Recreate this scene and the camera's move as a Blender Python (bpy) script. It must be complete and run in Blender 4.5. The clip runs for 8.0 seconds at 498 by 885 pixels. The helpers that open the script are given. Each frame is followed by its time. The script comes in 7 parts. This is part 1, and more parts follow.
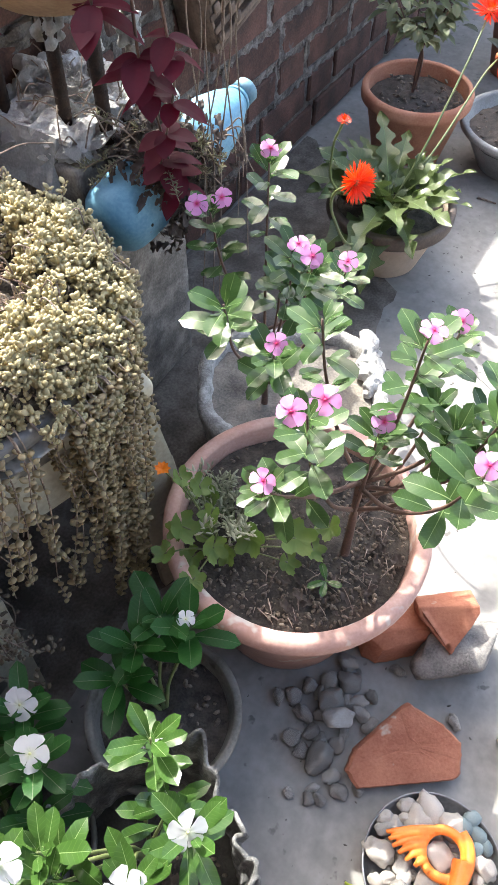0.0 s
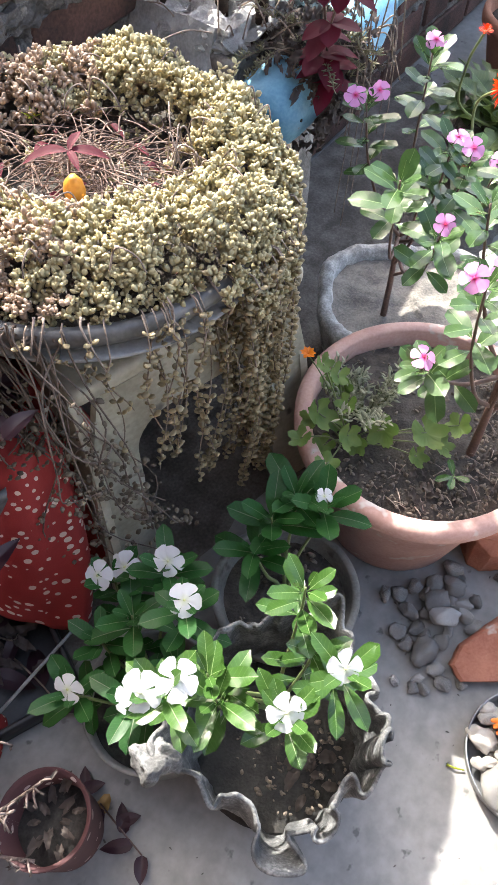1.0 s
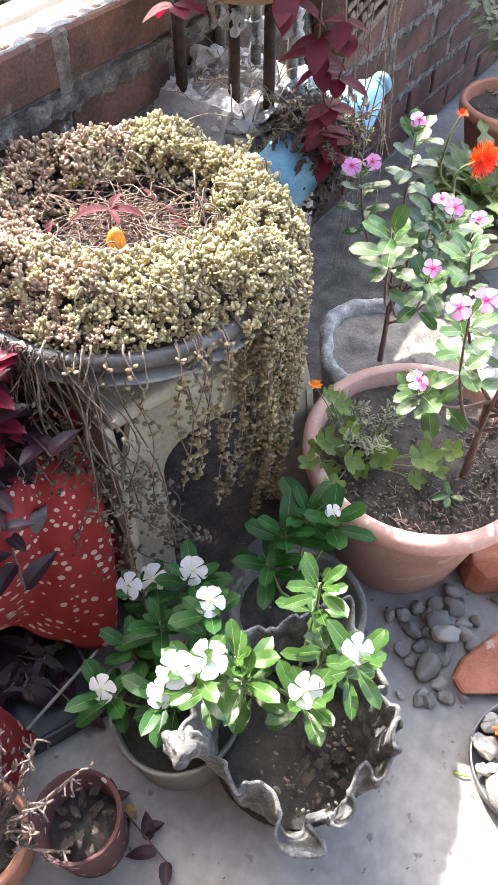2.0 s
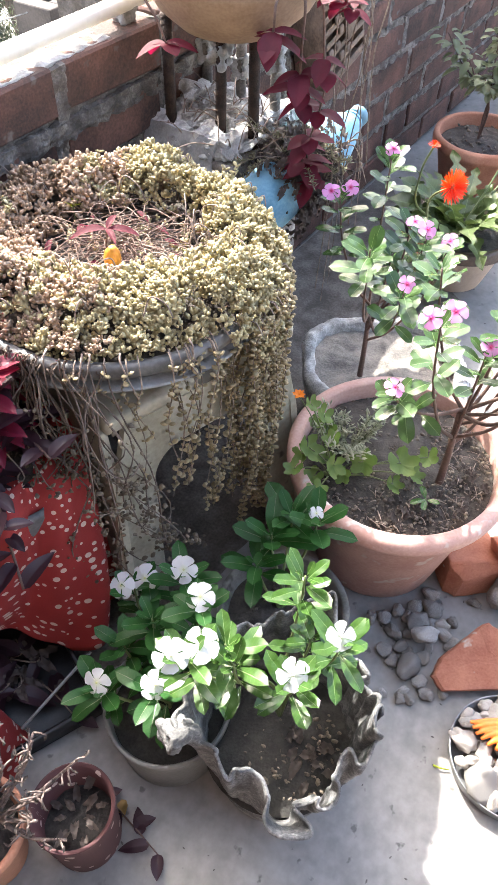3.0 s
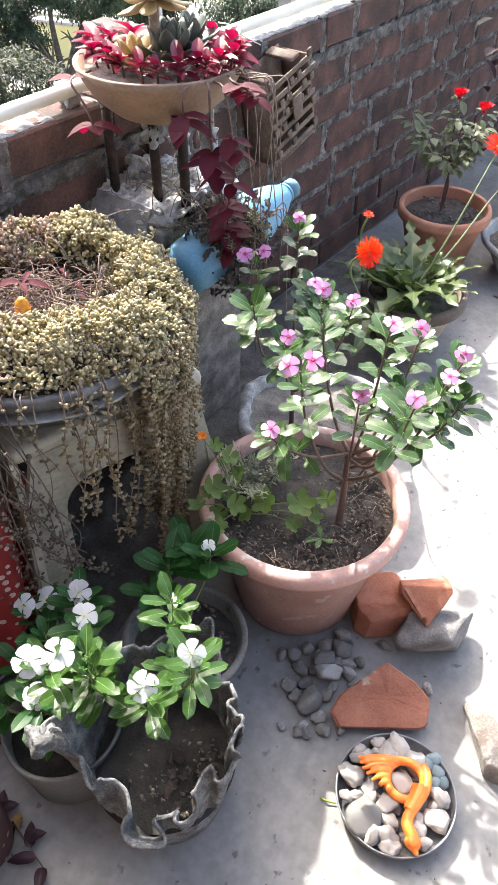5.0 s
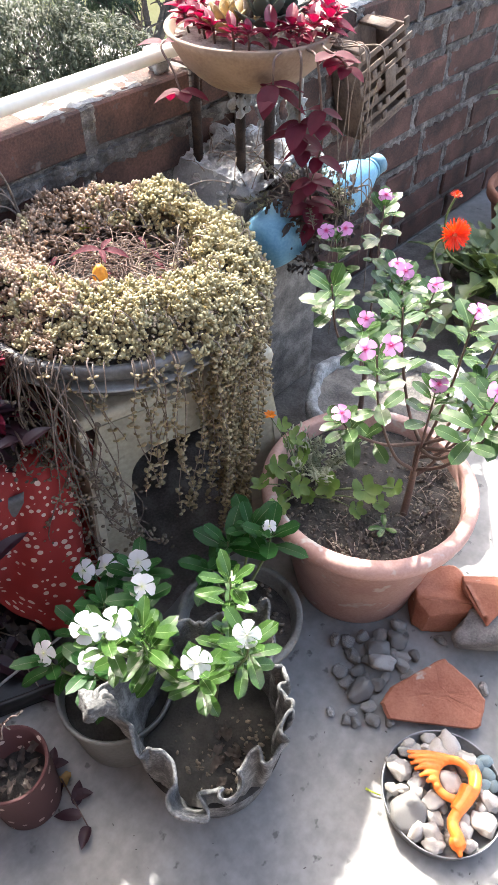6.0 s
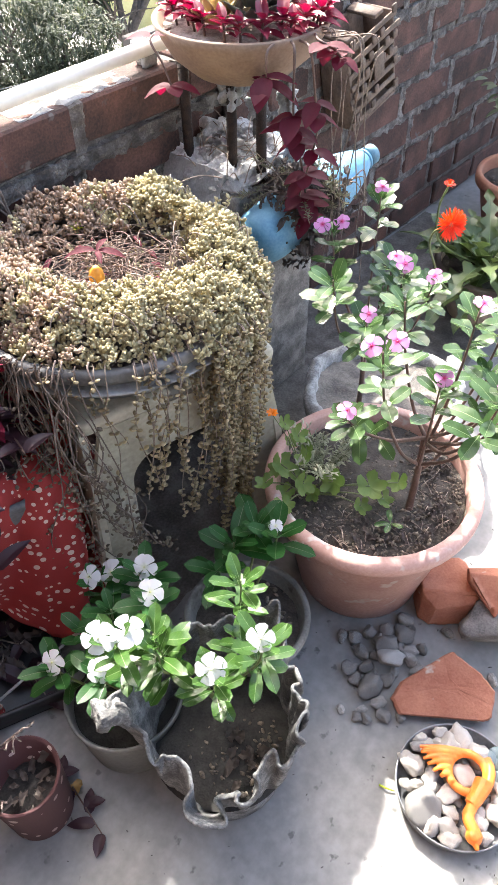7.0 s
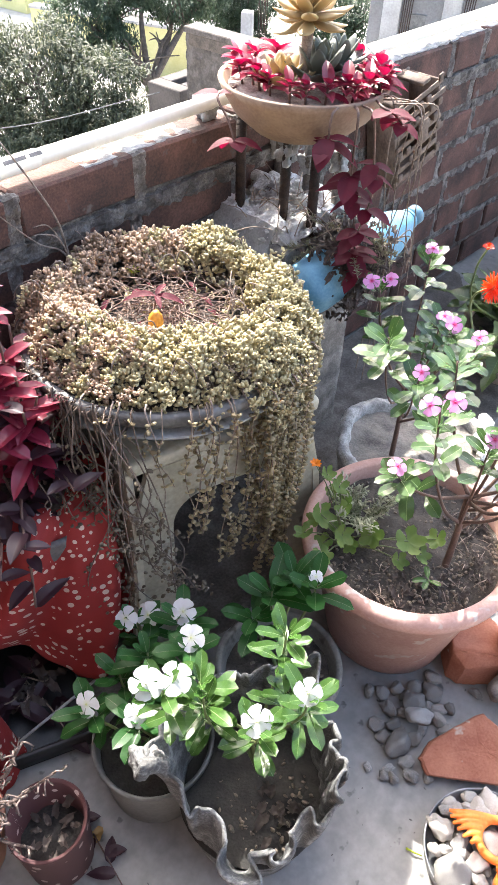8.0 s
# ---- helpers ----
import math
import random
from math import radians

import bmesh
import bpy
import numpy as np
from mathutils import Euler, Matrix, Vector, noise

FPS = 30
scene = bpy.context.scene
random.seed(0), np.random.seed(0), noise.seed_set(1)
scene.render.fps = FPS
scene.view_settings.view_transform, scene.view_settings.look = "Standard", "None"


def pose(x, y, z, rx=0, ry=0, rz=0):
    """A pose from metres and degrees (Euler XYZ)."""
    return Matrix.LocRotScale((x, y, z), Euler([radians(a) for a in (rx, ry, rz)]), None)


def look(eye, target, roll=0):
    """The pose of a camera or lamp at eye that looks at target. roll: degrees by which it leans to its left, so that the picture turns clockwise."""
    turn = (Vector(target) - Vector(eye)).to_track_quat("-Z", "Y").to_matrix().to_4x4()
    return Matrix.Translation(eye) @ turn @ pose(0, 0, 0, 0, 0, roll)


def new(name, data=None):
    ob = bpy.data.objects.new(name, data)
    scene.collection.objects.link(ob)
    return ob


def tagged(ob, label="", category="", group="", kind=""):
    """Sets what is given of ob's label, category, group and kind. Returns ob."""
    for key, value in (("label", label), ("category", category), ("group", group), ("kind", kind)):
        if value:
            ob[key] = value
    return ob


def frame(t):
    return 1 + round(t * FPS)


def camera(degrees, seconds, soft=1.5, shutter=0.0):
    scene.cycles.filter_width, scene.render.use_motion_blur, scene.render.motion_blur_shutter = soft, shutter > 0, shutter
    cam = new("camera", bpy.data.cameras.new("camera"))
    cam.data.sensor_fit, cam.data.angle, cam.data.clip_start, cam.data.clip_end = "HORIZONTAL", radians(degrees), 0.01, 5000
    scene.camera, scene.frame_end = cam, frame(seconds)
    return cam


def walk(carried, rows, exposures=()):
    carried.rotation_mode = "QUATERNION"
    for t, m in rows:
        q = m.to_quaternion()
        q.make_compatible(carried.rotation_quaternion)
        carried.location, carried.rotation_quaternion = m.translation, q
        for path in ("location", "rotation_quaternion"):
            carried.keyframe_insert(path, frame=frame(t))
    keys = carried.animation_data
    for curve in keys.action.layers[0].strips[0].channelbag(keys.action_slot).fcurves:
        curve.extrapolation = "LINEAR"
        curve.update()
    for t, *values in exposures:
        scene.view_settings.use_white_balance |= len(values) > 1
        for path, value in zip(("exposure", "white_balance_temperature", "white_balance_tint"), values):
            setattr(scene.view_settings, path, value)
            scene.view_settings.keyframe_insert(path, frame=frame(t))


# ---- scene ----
cam = camera(38.0, 8.0)
PATH = [
    (0, (-0.175, -0.438, 1.12), (-0.12, 0.742, -0.493), 1.6),
    (0.5, (-0.231, -0.468, 1.102), (-0.219, 0.648, -0.557), 3.1),
    (1, (-0.297, -0.537, 1.092), (-0.356, 0.553, -0.584), 0.5),
    (1.2, (-0.316, -0.566, 1.097), (-0.387, 0.562, -0.553), 0.0),
    (2.3, (-0.32, -0.68, 1.15), (-0.364, 0.625, -0.365), 0.7),
    (2.5, (-0.325, -0.697, 1.157), (-0.361, 0.637, -0.334), 1.0),
    (3, (-0.323, -0.712, 1.159), (-0.332, 0.604, -0.347), 1.8),
    (3.5, (-0.263, -0.709, 1.16), (-0.293, 0.581, -0.367), 0.7),
    (4, (-0.163, -0.738, 1.178), (-0.168, 0.614, -0.295), 2.0),
    (4.2, (-0.137, -0.748, 1.188), (-0.097, 0.622, -0.268), 4.4),
    (4.4, (-0.132, -0.762, 1.196), (-0.121, 0.634, -0.236), 3.6),
    (4.5, (-0.117, -0.771, 1.2), (-0.15, 0.64, -0.217), 2.4),
    (4.7, (-0.106, -0.784, 1.206), (-0.191, 0.652, -0.183), 0.9),
    (5.8, (-0.125, -0.776, 1.195), (-0.346, 0.605, -0.234), 0.9),
    (6, (-0.121, -0.768, 1.196), (-0.401, 0.591, -0.244), -0.6),
    (6.5, (-0.131, -0.76, 1.184), (-0.477, 0.537, -0.298), -3.6),
    (7, (-0.15, -0.754, 1.196), (-0.39, 0.594, -0.263), -1.2),
    (7.5, (-0.183, -0.752, 1.213), (-0.385, 0.64, -0.208), 0.3),
    (8, (-0.226, -0.763, 1.21), (-0.468, 0.662, -0.172), 2.3),
]
walk(cam, [(t, look(eye, target, roll)) for t, eye, target, roll in PATH],
     [(0.0, 2.2, 6450, 7), (1.2, 2.54, 6400, 8), (2.4, 2.85, 6450, 9), (3.6, 2.71, 6450, 9), (4.5, 2.2, 6450, 9), (6.0, 2.45, 6400, 9), (7.0, 2.62, 6400, 9), (8.0, 2.67, 6400, 9)])


# ---- light ----
SUN_TO = Vector((-0.456, 0.79, 0.98)).normalized()
world = bpy.data.worlds.new("sky")
scene.world = world
world.use_nodes = True
wn = world.node_tree.nodes
sky = wn.new("ShaderNodeTexSky")
sky.sky_type = "NISHITA"
sky.sun_disc = False
sky.sun_elevation = math.asin(SUN_TO.z)
sky.sun_rotation = math.atan2(SUN_TO.x, SUN_TO.y)
sky.air_density, sky.dust_density, sky.ozone_density = 1.0, 5.0, 0.4
world.node_tree.links.new(sky.outputs[0], wn["Background"].inputs[0])
wn["Background"].inputs[1].default_value = 0.15
sun_data = bpy.data.lights.new("sun", "SUN")
sun_data.energy, sun_data.angle, sun_data.color = 2.85, radians(0.55), (1.0, 0.955, 0.885)
sun = new("sun", sun_data)
sun.matrix_world = look(SUN_TO * 10, (0, 0, 0))


# ---- small tools ----
def thing(name, label, category, group="", at=(0, 0, 0), turn=0.0):
    ob = new(name)
    ob.matrix_basis = pose(*at, 0, 0, turn)
    ob.empty_display_size = 0.02
    return tagged(ob, label, category, group)


def part(name, bm, material, parent=None, label="", smooth=True):
    me = bpy.data.meshes.new(name)
    bm.normal_update()
    bm.to_mesh(me)
    bm.free()
    if smooth:
        me.polygons.foreach_set("use_smooth", [True] * len(me.polygons))
    for m in (material if isinstance(material, (list, tuple)) else [material]):
        me.materials.append(m)
    ob = new(name, me)
    if parent is not None:
        ob.parent = parent
    return tagged(ob, label)


def lathe(profile, segs=48, wobble=0.0, seed=0.0, squash=(1, 1)):
    """A turned shape from (radius, height) pairs; a radius of 0 closes it."""
    bm = bmesh.new()
    rings = []
    for r, z in profile:
        if r <= 0:
            rings.append([bm.verts.new((0, 0, z))])
            continue
        ring = []
        for k in range(segs):
            a = 2 * math.pi * k / segs
            w = 1 + wobble * noise.noise((math.cos(a) * 1.7 + seed, math.sin(a) * 1.7, z * 9 + seed))
            ring.append(bm.verts.new((r * w * math.cos(a) * squash[0], r * w * math.sin(a) * squash[1], z)))
        rings.append(ring)
    for a, b in zip(rings, rings[1:]):
        for k in range(segs):
            k2 = (k + 1) % segs
            if len(a) == 1 and len(b) == 1:
                continue
            if len(a) == 1:
                bm.faces.new((a[0], b[k], b[k2]))
            elif len(b) == 1:
                bm.faces.new((a[k], a[k2], b[0]))
            else:
                bm.faces.new((a[k], a[k2], b[k2], b[k]))
    bmesh.ops.recalc_face_normals(bm, faces=bm.faces)
    return bm


def box(x0, x1, y0, y1, z0, z1, bevel=0.0, segments=2):
    bm = bmesh.new()
    bmesh.ops.create_cube(bm, size=1, matrix=Matrix.Translation(((x0 + x1) / 2, (y0 + y1) / 2, (z0 + z1) / 2)) @ Matrix.Diagonal((x1 - x0, y1 - y0, z1 - z0, 1)))
    if bevel:
        bmesh.ops.bevel(bm, geom=bm.edges[:], offset=bevel, segments=segments, affect="EDGES", profile=0.6)
    return bm


def merge(bm, other, m=None):
    """Adds the faces of other to bm and frees it."""
    if m is not None:
        other.transform(m)
    me = bpy.data.meshes.new("tmp")
    other.to_mesh(me)
    other.free()
    bm.from_mesh(me)
    bpy.data.meshes.remove(me)
    return bm


def smooth_line(points, steps=6):
    """A soft line through the points."""
    p = [Vector(q) for q in points]
    p = [p[0] * 2 - p[1]] + p + [p[-1] * 2 - p[-2]]
    out = []
    for i in range(1, len(p) - 2):
        for k in range(steps):
            t = k / steps
            a, b, c, d = p[i - 1], p[i], p[i + 1], p[i + 2]
            out.append(0.5 * (2 * b + (c - a) * t + (2 * a - 5 * b + 4 * c - d) * t * t + (3 * b - a - 3 * c + d) * t ** 3))
    out.append(p[-2])
    return out


def add_tube(bm, line, r0, r1=None, sides=6, mat=0, caps=True):
    """A tapering tube along a line of points, added to bm."""
    r1 = r0 if r1 is None else r1
    line = [Vector(q) for q in line]
    n = len(line)
    up = Vector((0.31, 0.17, 0.93))
    rings = []
    for i, p in enumerate(line):
        d = (line[min(i + 1, n - 1)] - line[max(i - 1, 0)])
        if d.length < 1e-9:
            d = Vector((0, 0, 1))
        d.normalize()
        x = d.cross(up)
        if x.length < 0.05:
            x = d.cross(Vector((1, 0, 0)))
        x.normalize()
        y = d.cross(x)
        r = r0 + (r1 - r0) * i / max(1, n - 1)
        rings.append([bm.verts.new(p + r * (math.cos(2 * math.pi * k / sides) * x + math.sin(2 * math.pi * k / sides) * y)) for k in range(sides)])
    for a, b in zip(rings, rings[1:]):
        for k in range(sides):
            f = bm.faces.new((a[k], a[(k + 1) % sides], b[(k + 1) % sides], b[k]))
            f.material_index = mat
    if caps:
        for ring in (rings[0][::-1], rings[-1]):
            f = bm.faces.new(ring)
            f.material_index = mat
    return bm


def tube(line, r0, r1=None, sides=8):
    return add_tube(bmesh.new(), line, r0, r1, sides)


# ---- materials ----
def material(name, colors, rough=0.7, scale=30.0, fine=220.0, bump=0.25, metal=0.0, spots=None, spread=0.12, sub=0.0, coat=0.0, trans=0.0):
    """Noise at two scales between two or three colours, with fine relief. spots: (colour, scale, threshold)."""
    m = bpy.data.materials.new(name)
    m.use_nodes = True
    nt = m.node_tree
    N, L = nt.nodes, nt.links
    bsdf = N["Principled BSDF"]
    co = N.new("ShaderNodeTexCoord")
    info = N.new("ShaderNodeObjectInfo")
    shift = N.new("ShaderNodeVectorMath")
    shift.operation = "MULTIPLY_ADD"
    comb = N.new("ShaderNodeCombineXYZ")
    for k in range(3):
        L.new(info.outputs["Random"], comb.inputs[k])
    L.new(comb.outputs[0], shift.inputs[0])
    shift.inputs[1].default_value = (7.0, 11.0, 5.0)
    L.new(co.outputs["Object"], shift.inputs[2])
    big = N.new("ShaderNodeTexNoise")
    big.inputs["Scale"].default_value, big.inputs["Detail"].default_value = scale, 5
    L.new(shift.outputs[0], big.inputs["Vector"])
    small = N.new("ShaderNodeTexNoise")
    small.inputs["Scale"].default_value, small.inputs["Detail"].default_value = fine, 4
    L.new(shift.outputs[0], small.inputs["Vector"])
    mixv = N.new("ShaderNodeMath")
    mixv.operation = "MULTIPLY_ADD"
    L.new(small.outputs["Fac"], mixv.inputs[0])
    mixv.inputs[1].default_value = 0.35
    sc = N.new("ShaderNodeMath")
    sc.operation = "MULTIPLY_ADD"
    L.new(big.outputs["Fac"], sc.inputs[0])
    sc.inputs[1].default_value, sc.inputs[2].default_value = 0.65, 0.0
    L.new(sc.outputs[0], mixv.inputs[2])
    ramp = N.new("ShaderNodeValToRGB")
    el = ramp.color_ramp.elements
    c = [tuple(q) + (1,) for q in colors]
    el[0].position, el[1].position = 0.5 - spread, 0.5 + spread
    el[0].color, el[1].color = c[0], c[-1]
    if len(c) == 3:
        e = el.new(0.5)
        e.color = c[1]
    L.new(mixv.outputs[0], ramp.inputs[0])
    color = ramp.outputs[0]
    if spots:
        sp = N.new("ShaderNodeTexNoise")
        sp.inputs["Scale"].default_value, sp.inputs["Detail"].default_value = spots[1], 3
        L.new(shift.outputs[0], sp.inputs["Vector"])
        st = N.new("ShaderNodeMapRange")
        st.inputs[1].default_value, st.inputs[2].default_value = spots[2], spots[2] + 0.05
        L.new(sp.outputs["Fac"], st.inputs[0])
        mx = N.new("ShaderNodeMix")
        mx.data_type = "RGBA"
        L.new(st.outputs[0], mx.inputs["Factor"])
        L.new(color, mx.inputs[6])
        mx.inputs[7].default_value = tuple(spots[0]) + (1,)
        color = mx.outputs[2]
    # each object a little lighter or darker than the next
    hsv = N.new("ShaderNodeHueSaturation")
    vary = N.new("ShaderNodeMapRange")
    vary.inputs[3].default_value, vary.inputs[4].default_value = 0.85, 1.15
    L.new(info.outputs["Random"], vary.inputs[0])
    L.new(vary.outputs[0], hsv.inputs["Value"])
    L.new(color, hsv.inputs["Color"])
    L.new(hsv.outputs[0], bsdf.inputs["Base Color"])
    rr = N.new("ShaderNodeMapRange")
    rr.inputs[3].default_value, rr.inputs[4].default_value = max(0.05, rough - 0.12), min(1, rough + 0.12)
    L.new(big.outputs["Fac"], rr.inputs[0])
    L.new(rr.outputs[0], bsdf.inputs["Roughness"])
    bsdf.inputs["Metallic"].default_value = metal
    bsdf.inputs["Coat Weight"].default_value = coat
    if bump:
        b = N.new("ShaderNodeBump")
        b.inputs["Strength"].default_value, b.inputs["Distance"].default_value = bump, 0.004
        L.new(mixv.outputs[0], b.inputs["Height"])
        L.new(b.outputs[0], bsdf.inputs["Normal"])
    return m


def leaf_material(name, dark, light, rough=0.4, through_light=0.35, vein=0.0, gloss=0.5):
    """A leaf: colour differs from leaf to leaf, some light comes through."""
    m = bpy.data.materials.new(name)
    m.use_nodes = True
    N, L = m.node_tree.nodes, m.node_tree.links
    bsdf, out = N["Principled BSDF"], N["Material Output"]
    geo = N.new("ShaderNodeNewGeometry")
    co = N.new("ShaderNodeTexCoord")
    nz = N.new("ShaderNodeTexNoise")
    nz.inputs["Scale"].default_value = 60
    L.new(co.outputs["Object"], nz.inputs["Vector"])
    add = N.new("ShaderNodeMath")
    add.operation = "MULTIPLY_ADD"
    L.new(geo.outputs["Random Per Island"], add.inputs[0])
    add.inputs[1].default_value = 0.75
    half = N.new("ShaderNodeMath")
    half.operation = "MULTIPLY"
    half.inputs[1].default_value = 0.3
    L.new(nz.outputs["Fac"], half.inputs[0])
    L.new(half.outputs[0], add.inputs[2])
    ramp = N.new("ShaderNodeValToRGB")
    ramp.color_ramp.elements[0].color, ramp.color_ramp.elements[1].color = tuple(dark) + (1,), tuple(light) + (1,)
    L.new(add.outputs[0], ramp.inputs[0])
    skin = ramp.outputs[0]
    if vein:
        # pale side veins that run forward from the midrib
        sep = N.new("ShaderNodeSeparateXYZ")
        L.new(co.outputs["Object"], sep.inputs[0])
        side = N.new("ShaderNodeMath")
        side.operation = "ABSOLUTE"
        L.new(sep.outputs[0], side.inputs[0])
        run = N.new("ShaderNodeMath")
        run.operation = "MULTIPLY_ADD"
        L.new(side.outputs[0], run.inputs[0])
        run.inputs[1].default_value = -0.75
        L.new(sep.outputs[1], run.inputs[2])
        freq = N.new("ShaderNodeMath")
        freq.operation = "MULTIPLY"
        freq.inputs[1].default_value = 1150.0
        L.new(run.outputs[0], freq.inputs[0])
        wavy = N.new("ShaderNodeMath")
        wavy.operation = "SINE"
        L.new(freq.outputs[0], wavy.inputs[0])
        thin = N.new("ShaderNodeMapRange")
        thin.inputs[1].default_value, thin.inputs[2].default_value, thin.inputs[4].default_value = 0.8, 1.0, vein
        L.new(wavy.outputs[0], thin.inputs[0])
        pale = N.new("ShaderNodeMix")
        pale.data_type = "RGBA"
        L.new(thin.outputs[0], pale.inputs["Factor"])
        L.new(skin, pale.inputs[6])
        pale.inputs[7].default_value = (light[0] * 1.5 + 0.05, light[1] * 1.4 + 0.06, light[2] * 1.5 + 0.03, 1)
        skin = pale.outputs[2]
    L.new(skin, bsdf.inputs["Base Color"])
    bsdf.inputs["Roughness"].default_value, bsdf.inputs["Specular IOR Level"].default_value = rough, gloss
    tr = N.new("ShaderNodeBsdfTranslucent")
    bright = N.new("ShaderNodeHueSaturation")
    bright.inputs["Value"].default_value, bright.inputs["Saturation"].default_value = 1.5, 1.15
    L.new(skin, bright.inputs["Color"])
    L.new(bright.outputs[0], tr.inputs[0])
    mix = N.new("ShaderNodeMixShader")
    mix.inputs[0].default_value = through_light
    L.new(bsdf.outputs[0], mix.inputs[1])
    L.new(tr.outputs[0], mix.inputs[2])
    L.new(mix.outputs[0], out.inputs[0])
    return m


CEMENT = material("cement_floor", [(0.12, 0.116, 0.111), (0.18, 0.174, 0.166), (0.25, 0.241, 0.23)], 0.6, 7, 60, 0.15, spots=((0.095, 0.091, 0.086), 34, 0.66), spread=0.17)
BRICK = material("brick", [(0.036, 0.023, 0.019), (0.085, 0.044, 0.035), (0.15, 0.076, 0.058)], 0.92, 14, 240, 0.8, spots=((0.11, 0.098, 0.09), 26, 0.68), spread=0.14)
MORTAR = material("mortar", [(0.066, 0.058, 0.052), (0.115, 0.103, 0.093), (0.23, 0.21, 0.19)], 0.95, 30, 300, 1.0)
CONCRETE = material("concrete", [(0.22, 0.22, 0.22), (0.4, 0.4, 0.39)], 0.9, 22, 260, 0.6)
RUBBLE = material("broken_concrete", [(0.42, 0.41, 0.395), (0.8, 0.79, 0.77)], 0.95, 50, 300, 1.0)
RUST = material("rusty_iron", [(0.022, 0.016, 0.013), (0.07, 0.043, 0.032)], 0.8, 90, 500, 0.7, metal=0.3)
PVC = material("cream_plastic_pipe", [(0.72, 0.69, 0.6), (0.8, 0.77, 0.68)], 0.4, 8, 120, 0.03)
PINK_POT = material("faded_terracotta_plastic", [(0.42, 0.24, 0.2), (0.55, 0.36, 0.31)], 0.65, 14, 200, 0.12, spots=((0.55, 0.48, 0.44), 24, 0.62))
CLAY = material("terracotta", [(0.36, 0.15, 0.09), (0.5, 0.25, 0.16)], 0.8, 16, 220, 0.2)
BOWL_CLAY = material("tan_clay", [(0.25, 0.165, 0.11), (0.37, 0.26, 0.185)], 0.75, 18, 180, 0.12)
GREY_POT = material("grey_cement_pot", [(0.22, 0.22, 0.215), (0.36, 0.36, 0.35)], 0.85, 20, 220, 0.3)
DULL_POT = material("dull_grey_pot", [(0.1, 0.098, 0.09), (0.19, 0.185, 0.172)], 0.85, 18, 220, 0.35, spots=((0.07, 0.066, 0.058), 20, 0.62))
DARK_PLASTIC = material("dark_grey_plastic", [(0.085, 0.084, 0.083), (0.18, 0.177, 0.173)], 0.45, 14, 160, 0.06)
STOOL = material("dusty_beige_plastic", [(0.33, 0.31, 0.24), (0.54, 0.505, 0.4)], 0.55, 9, 120, 0.08, spots=((0.14, 0.13, 0.11), 18, 0.62))
SOIL = material("dry_soil", [(0.032, 0.027, 0.023), (0.095, 0.08, 0.068)], 0.95, 60, 300, 1.0)
# a darker soil for some of the pots
DARK_SOIL = material("dark_fine_soil", [(0.018, 0.017, 0.016), (0.05, 0.047, 0.043)], 0.95, 50, 300, 0.9)
BEIGE_POT = material("sandy_plastic", [(0.48, 0.39, 0.31), (0.6, 0.51, 0.42)], 0.6, 14, 160, 0.08)


# ---- structure ----
def sheet(size, z, cuts=1):
    bm = bmesh.new()
    bmesh.ops.create_grid(bm, x_segments=cuts, y_segments=cuts, size=size, matrix=Matrix.Translation((0, 0, z)))
    return bm


# the parapet runs along WALL_DIR from WALL_AT; its inner face looks towards WALL_IN
WALL_AT = Vector((-0.632, 0.384, 0))
WALL_TURN = 32.5
WALL_DIR = Vector((math.sin(radians(WALL_TURN)), math.cos(radians(WALL_TURN)), 0))
WALL_IN = Vector((math.cos(radians(WALL_TURN)), -math.sin(radians(WALL_TURN)), 0))


def by_wall(s, d, z):
    p = WALL_AT + s * WALL_DIR + d * WALL_IN
    return (p.x, p.y, z)


WALL_M = Matrix.Translation(WALL_AT) @ Matrix((( *WALL_DIR.to_2d(), 0, 0), ( *WALL_IN.to_2d(), 0, 0), (0, 0, 1, 0), (0, 0, 0, 1))).transposed()
floor = part("floor", box(-3.6, 5.2, -0.1, 3.6, -0.2, 0.0), CEMENT, None, "smooth grey cement terrace floor", False)
floor.matrix_basis = WALL_M
tagged(floor, category="floor", kind="structure")
BRICK_PLAIN = material("plain_brickwork", [(0.06, 0.042, 0.036), (0.11, 0.078, 0.064)], 0.95, 9, 80, 0.5)
# inner edge strips and far sides of the terrace
side_wall = part("wall_far_side", box(-3.6, 5.2, 3.6, 3.7, -0.2, 0.8), CONCRETE, None, "plain grey rendered parapet", False)
side_wall.matrix_basis = WALL_M
tagged(side_wall, category="wall", kind="structure")
# unseen wall added behind the camera, keeps sky light off the near floor
back_blocker = part("wall_behind", box(-1.12, -0.97, 0.0, 3.6, -0.2, 2.5), BRICK_PLAIN, None, "plain brick wall added out of view to cut sky light", False)
back_blocker.matrix_basis = WALL_M
tagged(back_blocker, category="wall", kind="structure")
# made-up panel above the parapet, out of view, darkens the left corner
corner_blocker = part("wall_corner", box(-1.12, -0.74, -0.1, -0.012, 0.75, 2.5), BRICK_PLAIN, None, "plain brick panel added out of view to block the left sky", False)
corner_blocker.matrix_basis = WALL_M
tagged(corner_blocker, category="wall", kind="structure")

# ---- brick parapet, its bricks are laid at the end of the file ----
COURSE, BRICK_H, WALL_TOP = 0.0912, 0.072, 0.728


